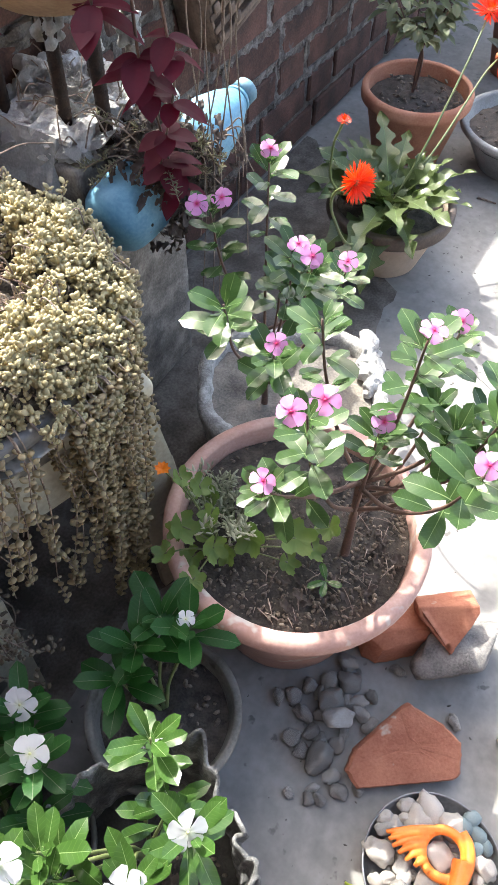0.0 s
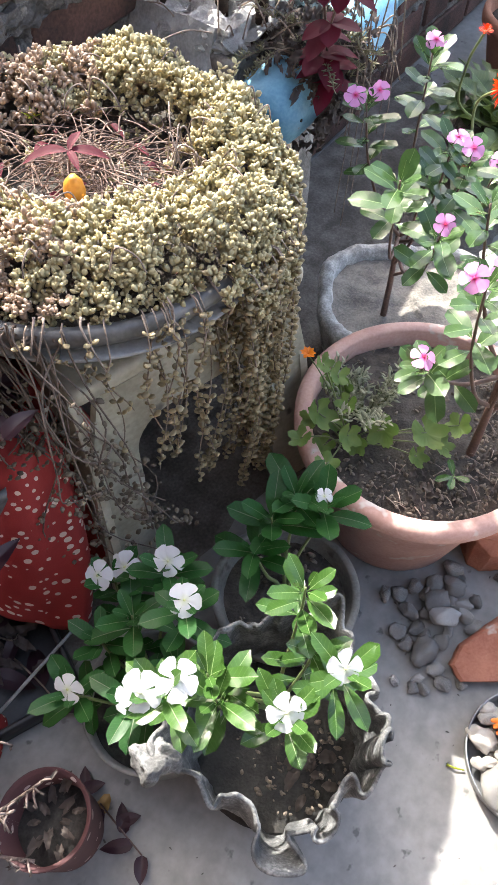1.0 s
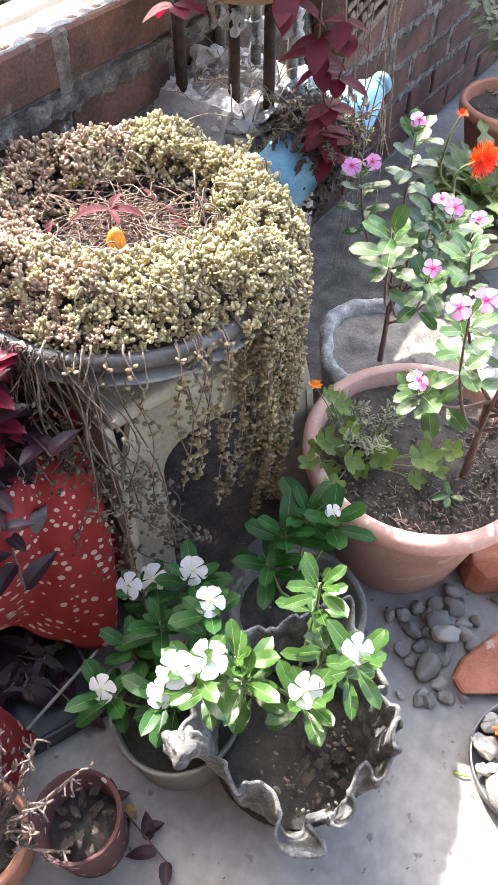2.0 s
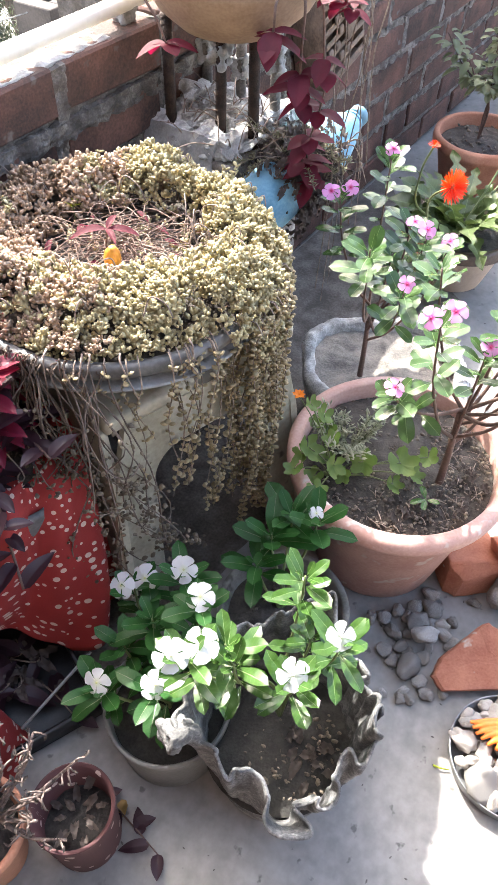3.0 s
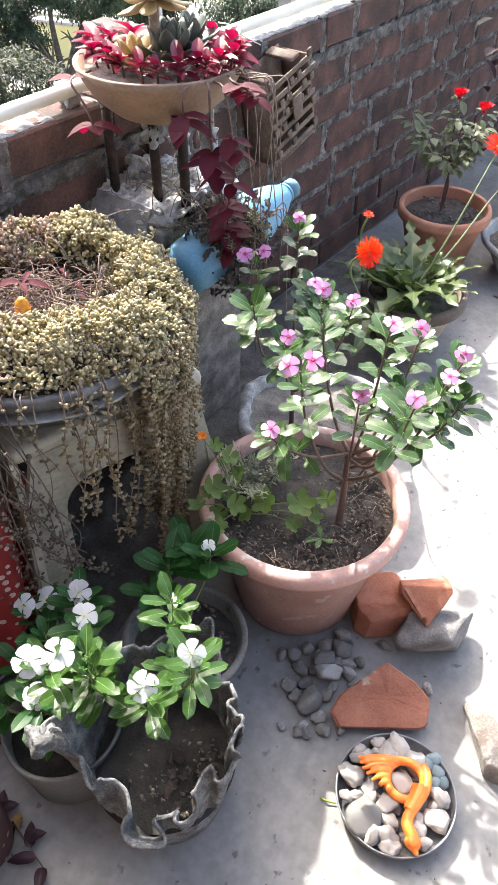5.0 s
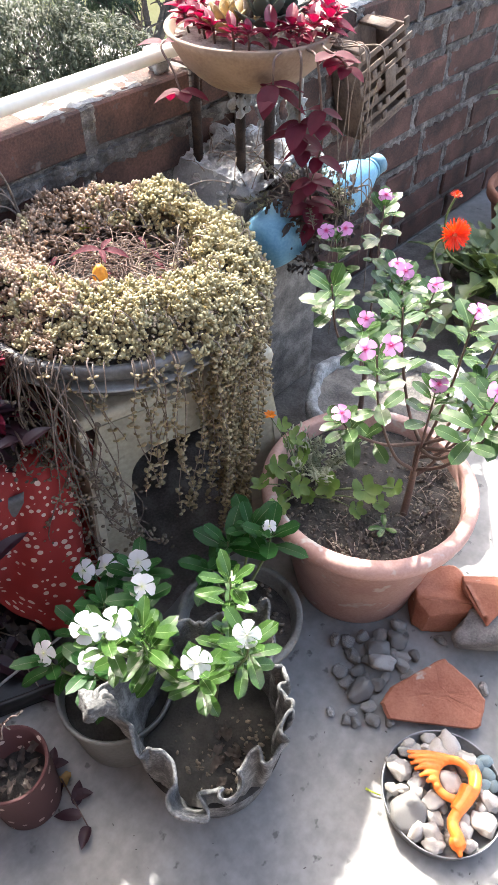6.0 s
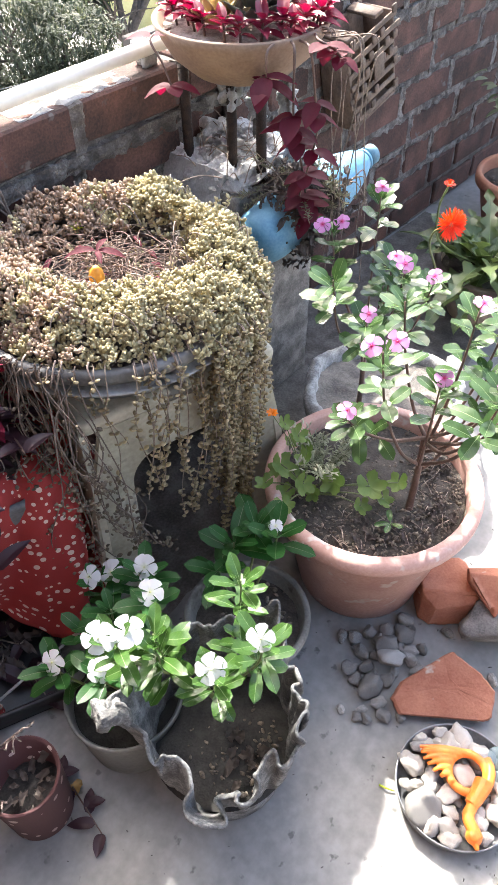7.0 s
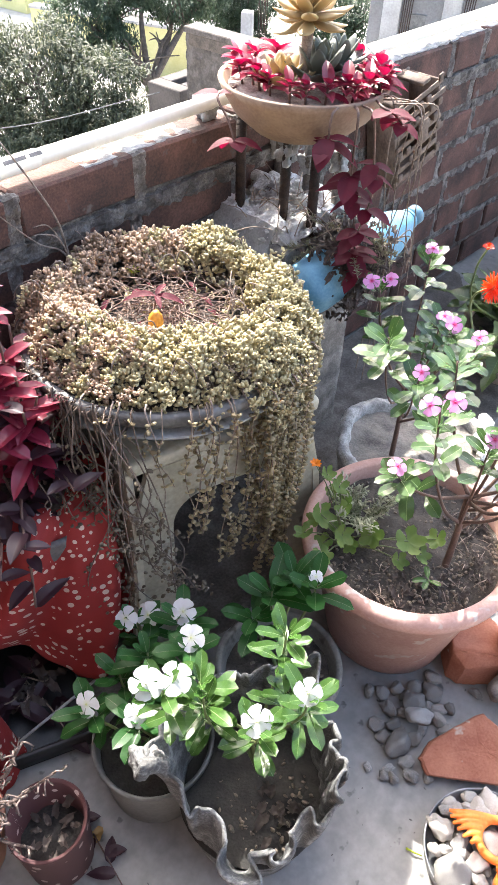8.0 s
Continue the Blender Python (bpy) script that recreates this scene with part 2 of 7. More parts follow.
def rough_box(x0, x1, y0, y1, z0, z1, cuts, amount, freq, seed=0.0):
    """A box whose faces are divided and roughened."""
    bm = bmesh.new()
    nx, ny, nz = cuts
    dims = (x1 - x0, y1 - y0, z1 - z0)
    for axis, n1, n2 in ((0, ny, nz), (1, nx, nz), (2, nx, ny)):
        for side in (0, 1):
            grid = []
            for i in range(n1 + 1):
                row = []
                for j in range(n2 + 1):
                    u, v = i / n1, j / n2
                    p = [0, 0, 0]
                    p[axis] = side
                    p[(axis + 1) % 3 if axis != 1 else 0] = u
                    p[(axis + 2) % 3 if axis != 1 else 2] = v
                    row.append(bm.verts.new((x0 + p[0] * dims[0], y0 + p[1] * dims[1], z0 + p[2] * dims[2])))
                grid.append(row)
            for i in range(n1):
                for j in range(n2):
                    bm.faces.new((grid[i][j], grid[i + 1][j], grid[i + 1][j + 1], grid[i][j + 1]))
    bmesh.ops.remove_doubles(bm, verts=bm.verts, dist=1e-5)
    bmesh.ops.recalc_face_normals(bm, faces=bm.faces)
    bm.normal_update()
    for v in bm.verts:
        n = v.normal.copy()
        v.co += n * amount * (noise.noise((v.co.x * freq + seed, v.co.y * freq, v.co.z * freq)) + 0.5 * noise.noise((v.co.x * freq * 3, v.co.y * freq * 3 + seed, v.co.z * freq * 3)))
    return bm


wall = part("wall_parapet", rough_box(-3.6, 5.2, -0.105, -0.0005, -0.2, WALL_TOP - 0.013, (1000, 10, 110), 0.0032, 36), MORTAR, None, "brick parapet with thick squeezed grey mortar joints")
wall.matrix_basis = WALL_M
tagged(wall, category="wall", kind="structure")

# ---- pipe on the parapet ----
pipe = thing("water_pipe", "cream plastic water pipe lying on the parapet", "pipe", at=by_wall(0, -0.026, 0.751))
LOC_PIPE = [Vector(by_wall(s, -0.026, 0)) - Vector(by_wall(0, -0.026, 0)) for s in (-3.5, -0.16, 0.6, 1.6, 2.8, 5.1)]
part("tube", tube(smooth_line(LOC_PIPE, 8), 0.0128, sides=20), PVC, pipe)
sock = [Vector(by_wall(s, -0.026, 0)) - Vector(by_wall(0, -0.026, 0)) for s in (-3.5, -0.171, -0.169)]
INK = material("dark_ink", [(0.05, 0.05, 0.055), (0.09, 0.09, 0.095)], 0.6, 60, 300, 0.0)
for s0, s1 in ((-0.232, -0.194), (-0.187, -0.166)):
    ink = part("printed_bar", box(s0, s1, -0.0032, 0.0032, 0.0, 0.0006), INK, pipe, "row of dark print", False)
    ink.matrix_basis = Matrix.Rotation(radians(90 - WALL_TURN), 4, "Z") @ pose(0, 0, 0, 42, 0, 0) @ pose(0, 0, 0.0146)
part("socket", tube([sock[0], sock[1]], 0.0146, sides=20), PVC, pipe, "wider socket end of the pipe")

DIRTY = material("dirty_concrete", [(0.085, 0.076, 0.067), (0.155, 0.14, 0.125), (0.26, 0.24, 0.215)], 0.95, 26, 260, 0.3)
# ---- broken concrete column with bare reinforcement ----
column = thing("concrete_column", "broken concrete column stub with bare rusty rods", "column", at=by_wall(0.265, 0.07, 0))
column.matrix_basis = Matrix.Translation(by_wall(0.265, 0.07, 0)) @ WALL_M.to_3x3().to_4x4()
part("stub", rough_box(-0.085, 0.15, -0.1, 0.118, 0.0, 0.545, (18, 26, 50), 0.003, 45), DIRTY, column)

# ---- vessels ----
def pot(name, label, at, rim, base, height, mat, wall_t=0.006, lip=(0.012, 0.022), soil=0.03, soil_mat=None, group="", tilt=(0, 0), segs=56, wob=0.0, category="flower pot", soil_label="dry dark soil"):
    """A flower pot: body with a rolled lip, and the soil in it. rim: radius inside the lip."""
    ob = thing(name, label, category, group, at)
    if tilt != (0, 0):
        ob.matrix_basis = pose(*at, *tilt, 0)
    lo, lh = lip
    h = height
    R = rim + wall_t
    prof = [(0, 0), (base - 0.006, 0), (base, 0.004), (base + (R - base) * (h - lh) / h, h - lh - 0.001), (R + lo * 0.85, h - lh), (R + lo, h - lh * 0.7), (R + lo, h - lh * 0.25), (R + lo * 0.6, h), (rim + 0.002, h), (rim, h - 0.004),
            (rim - 0.002, h - lh), (base + (rim - base) * 0.5 - wall_t, h * 0.45), (0, h * 0.42)]
    part("body", lathe(prof, segs, wob, at[0] * 9), mat, ob)
    rs = rim - 0.004
    bm = bmesh.new()
    rings = [[bm.verts.new((0, 0, h - soil + 0.012))]]
    for i in range(1, 13):
        r = rs * i / 12
        rings.append([bm.verts.new((r * math.cos(a), r * math.sin(a), h - soil + 0.012 * (1 - (i / 12) ** 2) + 0.007 * noise.noise((r * math.cos(a) * 45 + at[0] * 50, r * math.sin(a) * 45, 3)))) for a in [2 * math.pi * k / 40 for k in range(40)]])
    for k in range(40):
        bm.faces.new((rings[0][0], rings[1][k], rings[1][(k + 1) % 40]))
        for a, b in zip(rings[1:], rings[2:]):
            bm.faces.new((a[k], b[k], b[(k + 1) % 40], a[(k + 1) % 40]))
    part("soil", bm, soil_mat or SOIL, ob, soil_label)
    return ob


BOWL_GREY = material("smooth_grey_pot", [(0.15, 0.15, 0.145), (0.24, 0.238, 0.23)], 0.7, 12, 160, 0.12)
big_pot = pot("flower_pot", "large faded terracotta plastic pot on the floor", (-0.083, 0.055, 0), 0.160, 0.115, 0.272, PINK_POT, 0.006, (0.017, 0.03), 0.03)
pot2 = pot("flower_pot", "grey cement pot beside the stool", (-0.265, -0.158, 0), 0.093, 0.07, 0.14, DULL_POT, 0.008, (0.003, 0.012), 0.03)
pot_low = pot("flower_pot", "smooth grey bowl pot with white periwinkle", (-0.43, -0.314, 0), 0.086, 0.078, 0.135, BOWL_GREY, 0.005, (0.001, 0.008), 0.03, DARK_SOIL)
gerbera_pot = pot("flower_pot", "sandy plastic pot with a dark rim", (0.19, 0.93, 0), 0.125, 0.085, 0.15, BEIGE_POT, 0.006, (0.008, 0.02), 0.02)
rose_pot = pot("flower_pot", "terracotta pot with a rose bush", (0.305, 1.33, 0), 0.124, 0.085, 0.20, CLAY, 0.008, (0.008, 0.03), 0.035)
far_pot = pot("flower_pot", "weathered light grey cement pot", (0.60, 1.30, 0), 0.155, 0.10, 0.12, GREY_POT, 0.012, (0.004, 0.014), 0.03)
red_pot = pot("flower_pot", "small dull red pot with white spots", (-0.539, -0.458, 0), 0.052, 0.049, 0.14, CLAY, 0.003, (0.001, 0.004), 0.075, DARK_SOIL)
edge_pot = pot("flower_pot", "orange terracotta pot with bare soil", (-0.664, -0.487, 0), 0.06, 0.046, 0.14, CLAY, 0.005, (0.004, 0.016), 0.03, DARK_SOIL)

# ---- stool and tub ----
PALE_RIM = material("scuffed_grey_plastic", [(0.2, 0.2, 0.195), (0.38, 0.38, 0.37)], 0.5, 18, 160, 0.08, spots=((0.13, 0.125, 0.12), 30, 0.6))
tub = pot("tub", "shallow dark plastic tub on the stool", (-0.522, 0.138, 0.462), 0.205, 0.165, 0.098, DARK_PLASTIC, 0.006, (0.008, 0.02), 0.01, category="planter tub")
part("flange", lathe([(0.19, 0.0605), (0.2205, 0.0595), (0.223, 0.061), (0.223, 0.0632), (0.2205, 0.0645), (0.19, 0.0645)], 72, 0.006), PALE_RIM, tub, "thin pale flange under the rolled rim")
STOOL_AT, STOOL_TURN = (-0.50, 0.155, 0), 41.0
stool = thing("stool", "dusty beige plastic stool under the tub", "stool", at=STOOL_AT, turn=STOOL_TURN)
part("seat", box(-0.168, 0.168, -0.168, 0.168, 0.432, 0.46, 0.012, 3), STOOL, stool)


def arch_panel():
    """One side of a moulded stool: two splayed legs joined by an arch."""
    bm = bmesh.new()
    top, spring, crown, rad = 0.434, 0.30, 0.355, 0.055
    inner, outer = [], []
    for k in range(7):
        t = k / 7
        inner.append((-0.118 + 0.012 * t, spring * t))
        outer.append((-0.205 + 0.042 * t * spring / top, spring * t))
    for k in range(8):
        a = math.pi - math.pi / 2 * k / 7
        inner.append((-0.106 + rad + rad * math.cos(a), spring + rad * math.sin(a)))
        outer.append((-0.176 + 0.09 * k / 7, spring + (top - spring) * min(1, k / 3)))
    inner.append((0, crown))
    outer.append((0, top))
    inner += [(-x, z) for x, z in reversed(inner[:-1])]
    outer += [(-x, z) for x, z in reversed(outer[:-1])]
    rows = []
    for y in (0.0, 0.012):
        rows.append(([bm.verts.new((x, -y - 0.03 * (1 - z / top), z)) for x, z in inner], [bm.verts.new((x, -y - 0.03 * (1 - z / top), z)) for x, z in outer]))
    (i0, o0), (i1, o1) = rows
    for k in range(len(inner) - 1):
        bm.faces.new((i0[k], i0[k + 1], o0[k + 1], o0[k]))
        bm.faces.new((i1[k + 1], i1[k], o1[k], o1[k + 1]))
        bm.faces.new((i0[k + 1], i0[k], i1[k], i1[k + 1]))
        bm.faces.new((o0[k], o0[k + 1], o1[k + 1], o1[k]))
    bm.faces.new((i0[0], o0[0], o1[0], i1[0]))
    bm.faces.new((o0[-1], i0[-1], i1[-1], o1[-1]))
    bmesh.ops.remove_doubles(bm, verts=bm.verts, dist=1e-6)
    bmesh.ops.recalc_face_normals(bm, faces=bm.faces)
    return bm


for k in range(4):
    side = part("leg_arch", arch_panel(), STOOL, stool, "", False)
    side.matrix_basis = pose(0, 0, 0, 0, 0, 90 * k) @ pose(0, -0.153, 0)

# ---- plant tools ----
def leaf_mesh(name, mats, length=0.055, width=0.022, widest=0.6, fold=0.25, droop=0.25, rib=0.05, lobes=0, lobe_depth=0.0, seed=0.0, rows=8, wave=0.0, blunt=0.6):
    """One leaf along +y, its upper side up; mats: blade and midrib."""
    cols = (-1.0, -0.55, -rib, rib, 0.55, 1.0)
    bm = bmesh.new()
    grid = []
    for i in range(rows + 1):
        t = i / rows
        a = t ** (math.log(0.5) / math.log(widest))
        w = width / 2 * max(0.03, (1 - abs(2 * a - 1) ** 2.4) ** (0.85 if t < widest else blunt * 1.6))
        if lobes:
            w *= 1 - lobe_depth * (0.5 + 0.5 * math.cos(2 * math.pi * lobes * t)) * (t < 0.93)
        row = []
        for c in cols:
            x = c * w if abs(c) > rib else c * width / 2 * (1 - 0.7 * t)
            z = fold * abs(x) - droop * length * t * t + 0.004 * wave * math.sin(t * 14 + seed) * c
            z += 0.0012 * noise.noise((x * 90 + seed, t * 4, seed))
            row.append(bm.verts.new((x, t * length, z)))
        grid.append(row)
    for i in range(rows):
        for j in range(len(cols) - 1):
            f = bm.faces.new((grid[i][j], grid[i][j + 1], grid[i + 1][j + 1], grid[i + 1][j]))
            f.material_index = 1 if j == 2 and len(mats) > 1 else 0
    me = bpy.data.meshes.new(name)
    bm.normal_update()
    bm.to_mesh(me)
    bm.free()
    me.polygons.foreach_set("use_smooth", [True] * len(me.polygons))
    for m in mats:
        me.materials.append(m)
    return me


def aim(at, forward, up=(0, 0, 1), scale=1.0):
    """A pose whose +y runs along forward and whose +z leans to up."""
    y = Vector(forward).normalized()
    x = y.cross(Vector(up))
    if x.length < 1e-3:
        x = y.cross(Vector((1, 0.2, 0)))
    x.normalize()
    z = x.cross(y)
    m = Matrix((x, y, z)).transposed().to_4x4()
    return Matrix.Translation(at) @ m @ Matrix.Diagonal((scale, scale, scale, 1))


def put(name, me, parent, m, label=""):
    ob = new(name, me)
    ob.parent = parent
    ob.matrix_basis = m
    return tagged(ob, label)


def scatter(name, protos, places, material_list, parent, label="", kind="stuff"):
    """Many copies of small meshes joined into one. protos: (vertices, faces); places: (which, matrix)."""
    verts, faces, off = [], [], 0
    for k, m in places:
        pv, pf = protos[k]
        a = np.array(m)
        verts.append(pv @ a[:3, :3].T + a[:3, 3])
        faces.append(pf + off)
        off += len(pv)
    v, f = np.concatenate(verts), np.concatenate(faces)
    me = bpy.data.meshes.new(name)
    me.vertices.add(len(v))
    me.vertices.foreach_set("co", v.ravel())
    n = f.shape[1]
    me.loops.add(f.size)
    me.loops.foreach_set("vertex_index", f.ravel().astype(np.int32))
    me.polygons.add(len(f))
    me.polygons.foreach_set("loop_start", np.arange(0, f.size, n, dtype=np.int32))
    me.polygons.foreach_set("use_smooth", [True] * len(f))
    me.update(calc_edges=True)
    for m in material_list:
        me.materials.append(m)
    ob = new(name, me)
    if parent is not None:
        ob.parent = parent
    return tagged(ob, label, kind=kind)


def bead(rx, ry, rz, segs=6, rings=4):
    """A drop-shaped fleshy leaf along +y as plain arrays of quads."""
    v, f = [], []
    for i in range(rings + 1):
        t = i / rings
        r = math.sin(math.pi * (0.06 + 0.9 * t)) ** 0.75 * (0.72 + 0.4 * t)
        for k in range(segs):
            a = 2 * math.pi * k / segs
            v.append((rx * r * math.cos(a), ry * 2 * t, rz * r * math.sin(a)))
    for i in range(rings):
        for k in range(segs):
            f.append((i * segs + k, i * segs + (k + 1) % segs, (i + 1) * segs + (k + 1) % segs, (i + 1) * segs + k))
    f.append(((rings) * segs, rings * segs + 1, rings * segs + 2, rings * segs + 3))
    f.append(((rings) * segs + 3, rings * segs + 4, rings * segs + 5, rings * segs))
    return np.array(v), np.array(f)


def petal_material(name, inner, outer, reach):
    """Petal colour that runs from the eye outwards, along the petal's own length."""
    m = bpy.data.materials.new(name)
    m.use_nodes = True
    N, L = m.node_tree.nodes, m.node_tree.links
    bsdf, out = N["Principled BSDF"], N["Material Output"]
    co = N.new("ShaderNodeTexCoord")
    sep = N.new("ShaderNodeSeparateXYZ")
    L.new(co.outputs["Object"], sep.inputs[0])
    mr = N.new("ShaderNodeMapRange")
    mr.inputs[1].default_value, mr.inputs[2].default_value = 0.0, reach
    L.new(sep.outputs[1], mr.inputs[0])
    ramp = N.new("ShaderNodeValToRGB")
    ramp.color_ramp.elements[0].color, ramp.color_ramp.elements[1].color = (*inner, 1), (*outer, 1)
    ramp.color_ramp.elements[0].position, ramp.color_ramp.elements[1].position = 0.06, 0.36
    L.new(mr.outputs[0], ramp.inputs[0])
    L.new(ramp.outputs[0], bsdf.inputs["Base Color"])
    bsdf.inputs["Roughness"].default_value = 0.6
    tr = N.new("ShaderNodeBsdfTranslucent")
    L.new(ramp.outputs[0], tr.inputs[0])
    mix = N.new("ShaderNodeMixShader")
    mix.inputs[0].default_value = 0.4
    L.new(bsdf.outputs[0], mix.inputs[1])
    L.new(tr.outputs[0], mix.inputs[2])
    L.new(mix.outputs[0], out.inputs[0])
    return m


def petal_mesh(mat, size=0.019, seed=0.0):
    bm = bmesh.new()
    grid = []
    rows, cols = 6, 6
    for i in range(rows + 1):
        t = i / rows
        w = size * (0.07 + 0.43 * min(1, t / 0.72) ** 1.1) * (1 if t < 0.75 else math.sqrt(max(0.04, 1 - ((t - 0.75) / 0.28) ** 2)))
        row = []
        for j in range(cols + 1):
            c = 2 * j / cols - 1
            row.append(bm.verts.new((c * w + 0.10 * size * t * t, size * t, -0.10 * size * t * t + 0.12 * size * c * t * math.sin(seed + 2) + 0.05 * size * noise.noise((c * 2 + seed, t * 3, seed)))))
        grid.append(row)
    for i in range(rows):
        for j in range(cols):
            bm.faces.new((grid[i][j], grid[i][j + 1], grid[i + 1][j + 1], grid[i + 1][j]))
    me = bpy.data.meshes.new("petal")
    bm.normal_update()
    bm.to_mesh(me)
    bm.free()
    me.polygons.foreach_set("use_smooth", [True] * len(me.polygons))
    me.materials.append(mat)
    return me


STEM_RED = material("reddish_stem", [(0.075, 0.045, 0.036), (0.16, 0.095, 0.075)], 0.6, 40, 300, 0.2)
STEM_GREEN = material("green_stem", [(0.10, 0.14, 0.05), (0.17, 0.2, 0.08)], 0.5, 40, 300, 0.1)
STEM_DRY = material("dry_stem", [(0.12, 0.085, 0.065), (0.3, 0.24, 0.19)], 0.85, 70, 400, 0.3)
VINCA = leaf_material("periwinkle_leaf", (0.024, 0.06, 0.018), (0.085, 0.142, 0.045), 0.26, 0.24, 0.07)
VINCA_DARK = leaf_material("dark_periwinkle_leaf", (0.012, 0.055, 0.012), (0.04, 0.115, 0.028), 0.4, 0.3, 0.08, 0.22)
VINCA_FRESH = leaf_material("fresh_periwinkle_leaf", (0.02, 0.06, 0.012), (0.078, 0.15, 0.032), 0.24, 0.24, 0.1)
RIB_DARK = leaf_material("dark_leaf_rib", (0.09, 0.14, 0.06), (0.14, 0.19, 0.09), 0.4, 0.2)
RIB = leaf_material("leaf_rib", (0.13, 0.2, 0.07), (0.2, 0.28, 0.11), 0.4, 0.2)
PINK = petal_material("pink_petal", (0.6, 0.02, 0.2), (0.76, 0.33, 0.64), 0.019)
WHITE = petal_material("white_petal", (0.72, 0.74, 0.6), (0.74, 0.74, 0.76), 0.023)
PINK_EYE = material("flower_eye", [(0.4, 0.01, 0.06), (0.55, 0.03, 0.12)], 0.6, 60, 300, 0.1)
WHITE_EYE = material("pale_flower_eye", [(0.6, 0.62, 0.3), (0.7, 0.7, 0.45)], 0.6, 60, 300, 0.1)
PINK_PETALS = [petal_mesh(PINK, 0.019, s) for s in (0.3, 1.9, 3.7)]
WHITE_PETALS = [petal_mesh(WHITE, 0.0235, s) for s in (0.7, 2.2, 4.1)]


def flower(parent, at, face, pink=True, scale=1.0, turn=0.0, rng=random):
    """A five-petalled flower with its tube; face: where it looks."""
    f = Vector(face).normalized()
    m = aim(at, f.orthogonal(), f) @ pose(0, 0, 0, 0, 0, turn)
    bm = lathe([(0, -0.022), (0.0012, -0.021), (0.0014, -0.004), (0.0022, -0.001), (0.0021, 0.0006), (0, 0.0012)], 8)
    ob = part("flower", bm, PINK_EYE if pink else WHITE_EYE, parent)
    ob.matrix_basis = m @ Matrix.Diagonal((scale, scale, scale, 1))
    for k in range(5):
        p = put("petal", rng.choice(PINK_PETALS if pink else WHITE_PETALS), ob, pose(0, 0, 0, rng.uniform(-14, 8), rng.uniform(-8, 8), 72 * k + rng.uniform(-5, 5)) @ pose(0, 0.001, 0))
    return ob


def periwinkle(label, base, tips, leaves, rng, pink=True, stem=STEM_RED, leaf_scale=1.0, stem_r=0.0035, reach=0.75, step=0.02, fork=0.35, group="", trunk=None, bloom=(0.62, 0.76), most=9):
    """tips: (place, number of flowers, leafy share of the branch). All places are in the world."""
    base = Vector(base)
    ob = thing("periwinkle", label, "plant", group, base)
    if trunk:
        part("trunk", tube(smooth_line([(0.004, -0.004, -0.02), Vector(trunk) * 0.5 + Vector((0.004, 0, 0)), trunk], 6), stem_r * 2.0, stem_r * 1.15, 9), stem, ob, "woody reddish brown main stem")
    for nth, (tip, blooms, leafy) in enumerate(tips):
        tip = Vector(tip) - base
        mid = Vector((tip.x * fork, tip.y * fork, tip.z * 0.42)) + Vector((rng.uniform(-0.01, 0.01), rng.uniform(-0.01, 0.01), 0))
        high = Vector((tip.x * 0.9, tip.y * 0.9, tip.z * 0.78))
        if trunk:
            k = Vector(trunk) * (0.62, 1.0, 0.8, 0.93, 0.5, 0.86, 0.98)[nth % 7] + Vector((0.002, 0, 0))
            d = tip - k
            line = smooth_line([k, k + Vector((d.x * 0.42, d.y * 0.42, d.z * 0.2 + rng.uniform(-0.006, 0.004))), k + Vector((d.x * 0.82, d.y * 0.82, d.z * 0.6)), tip], 7)
        else:
            line = smooth_line([(0, 0, -0.01), mid * 0.5 + Vector((0, 0, 0.01)), mid, high, tip], 6)
        part("stem", tube(line, stem_r, stem_r * 0.38, 7), stem, ob)
        total = sum((b - a).length for a, b in zip(line, line[1:]))
        dist, turn, nodes = 0.0, rng.uniform(0, 180), []
        pos = total
        while pos > total * (1 - leafy) and len(nodes) < most:
            nodes.append(pos)
            pos -= (0.004, 0.006, 0.008, 0.011)[len(nodes) - 1] if len(nodes) <= 4 else step * rng.uniform(0.75, 1.3)
        for i, want in enumerate(nodes):
            run = 0.0
            for a, b in zip(line, line[1:]):
                seg = (b - a).length
                if run + seg >= want - 1e-6:
                    break
                run += seg
            at = a.lerp(b, min(1, max(0, (want - run) / max(seg, 1e-6))))
            axis = (b - a).normalized()
            side = axis.orthogonal().normalized()
            turn += 90 + rng.uniform(-18, 18)
            pair = 2
            for k in range(pair):
                ang = radians(turn + 360 / pair * k + rng.uniform(-10, 10))
                out = Matrix.Rotation(ang, 3, axis) @ side
                rise = (1.9, 1.25, 0.88, 0.62, 0.42)[min(i, 4)] - 0.05 * max(0, i - 4) + rng.uniform(-0.18, 0.18)
                way = out + axis * rise
                size = leaf_scale * (0.5, 0.78, 0.98, 1.08, 1.05)[min(i, 4)] * rng.uniform(0.82, 1.14)
                put("leaf", rng.choice(leaves), ob, aim(at + out * 0.003, way, axis + Vector((0, 0, 0.8)), size))
        for k in range(blooms):
            off = Vector((rng.uniform(-1, 1), rng.uniform(-1, 1), 0)) * (0.014 if blooms > 1 else 0.003)
            if blooms > 1:
                off = Matrix.Rotation(2 * math.pi * k / blooms + 0.4, 3, "Z") @ Vector((0.017, 0, 0))
            face = Vector((rng.uniform(-0.45, 0.35), rng.uniform(-0.9, -0.2), 1.0))
            flower(ob, tip + off + Vector((0, 0, 0.014)), face, pink, rng.uniform(*bloom), rng.uniform(0, 72), rng)
    return ob


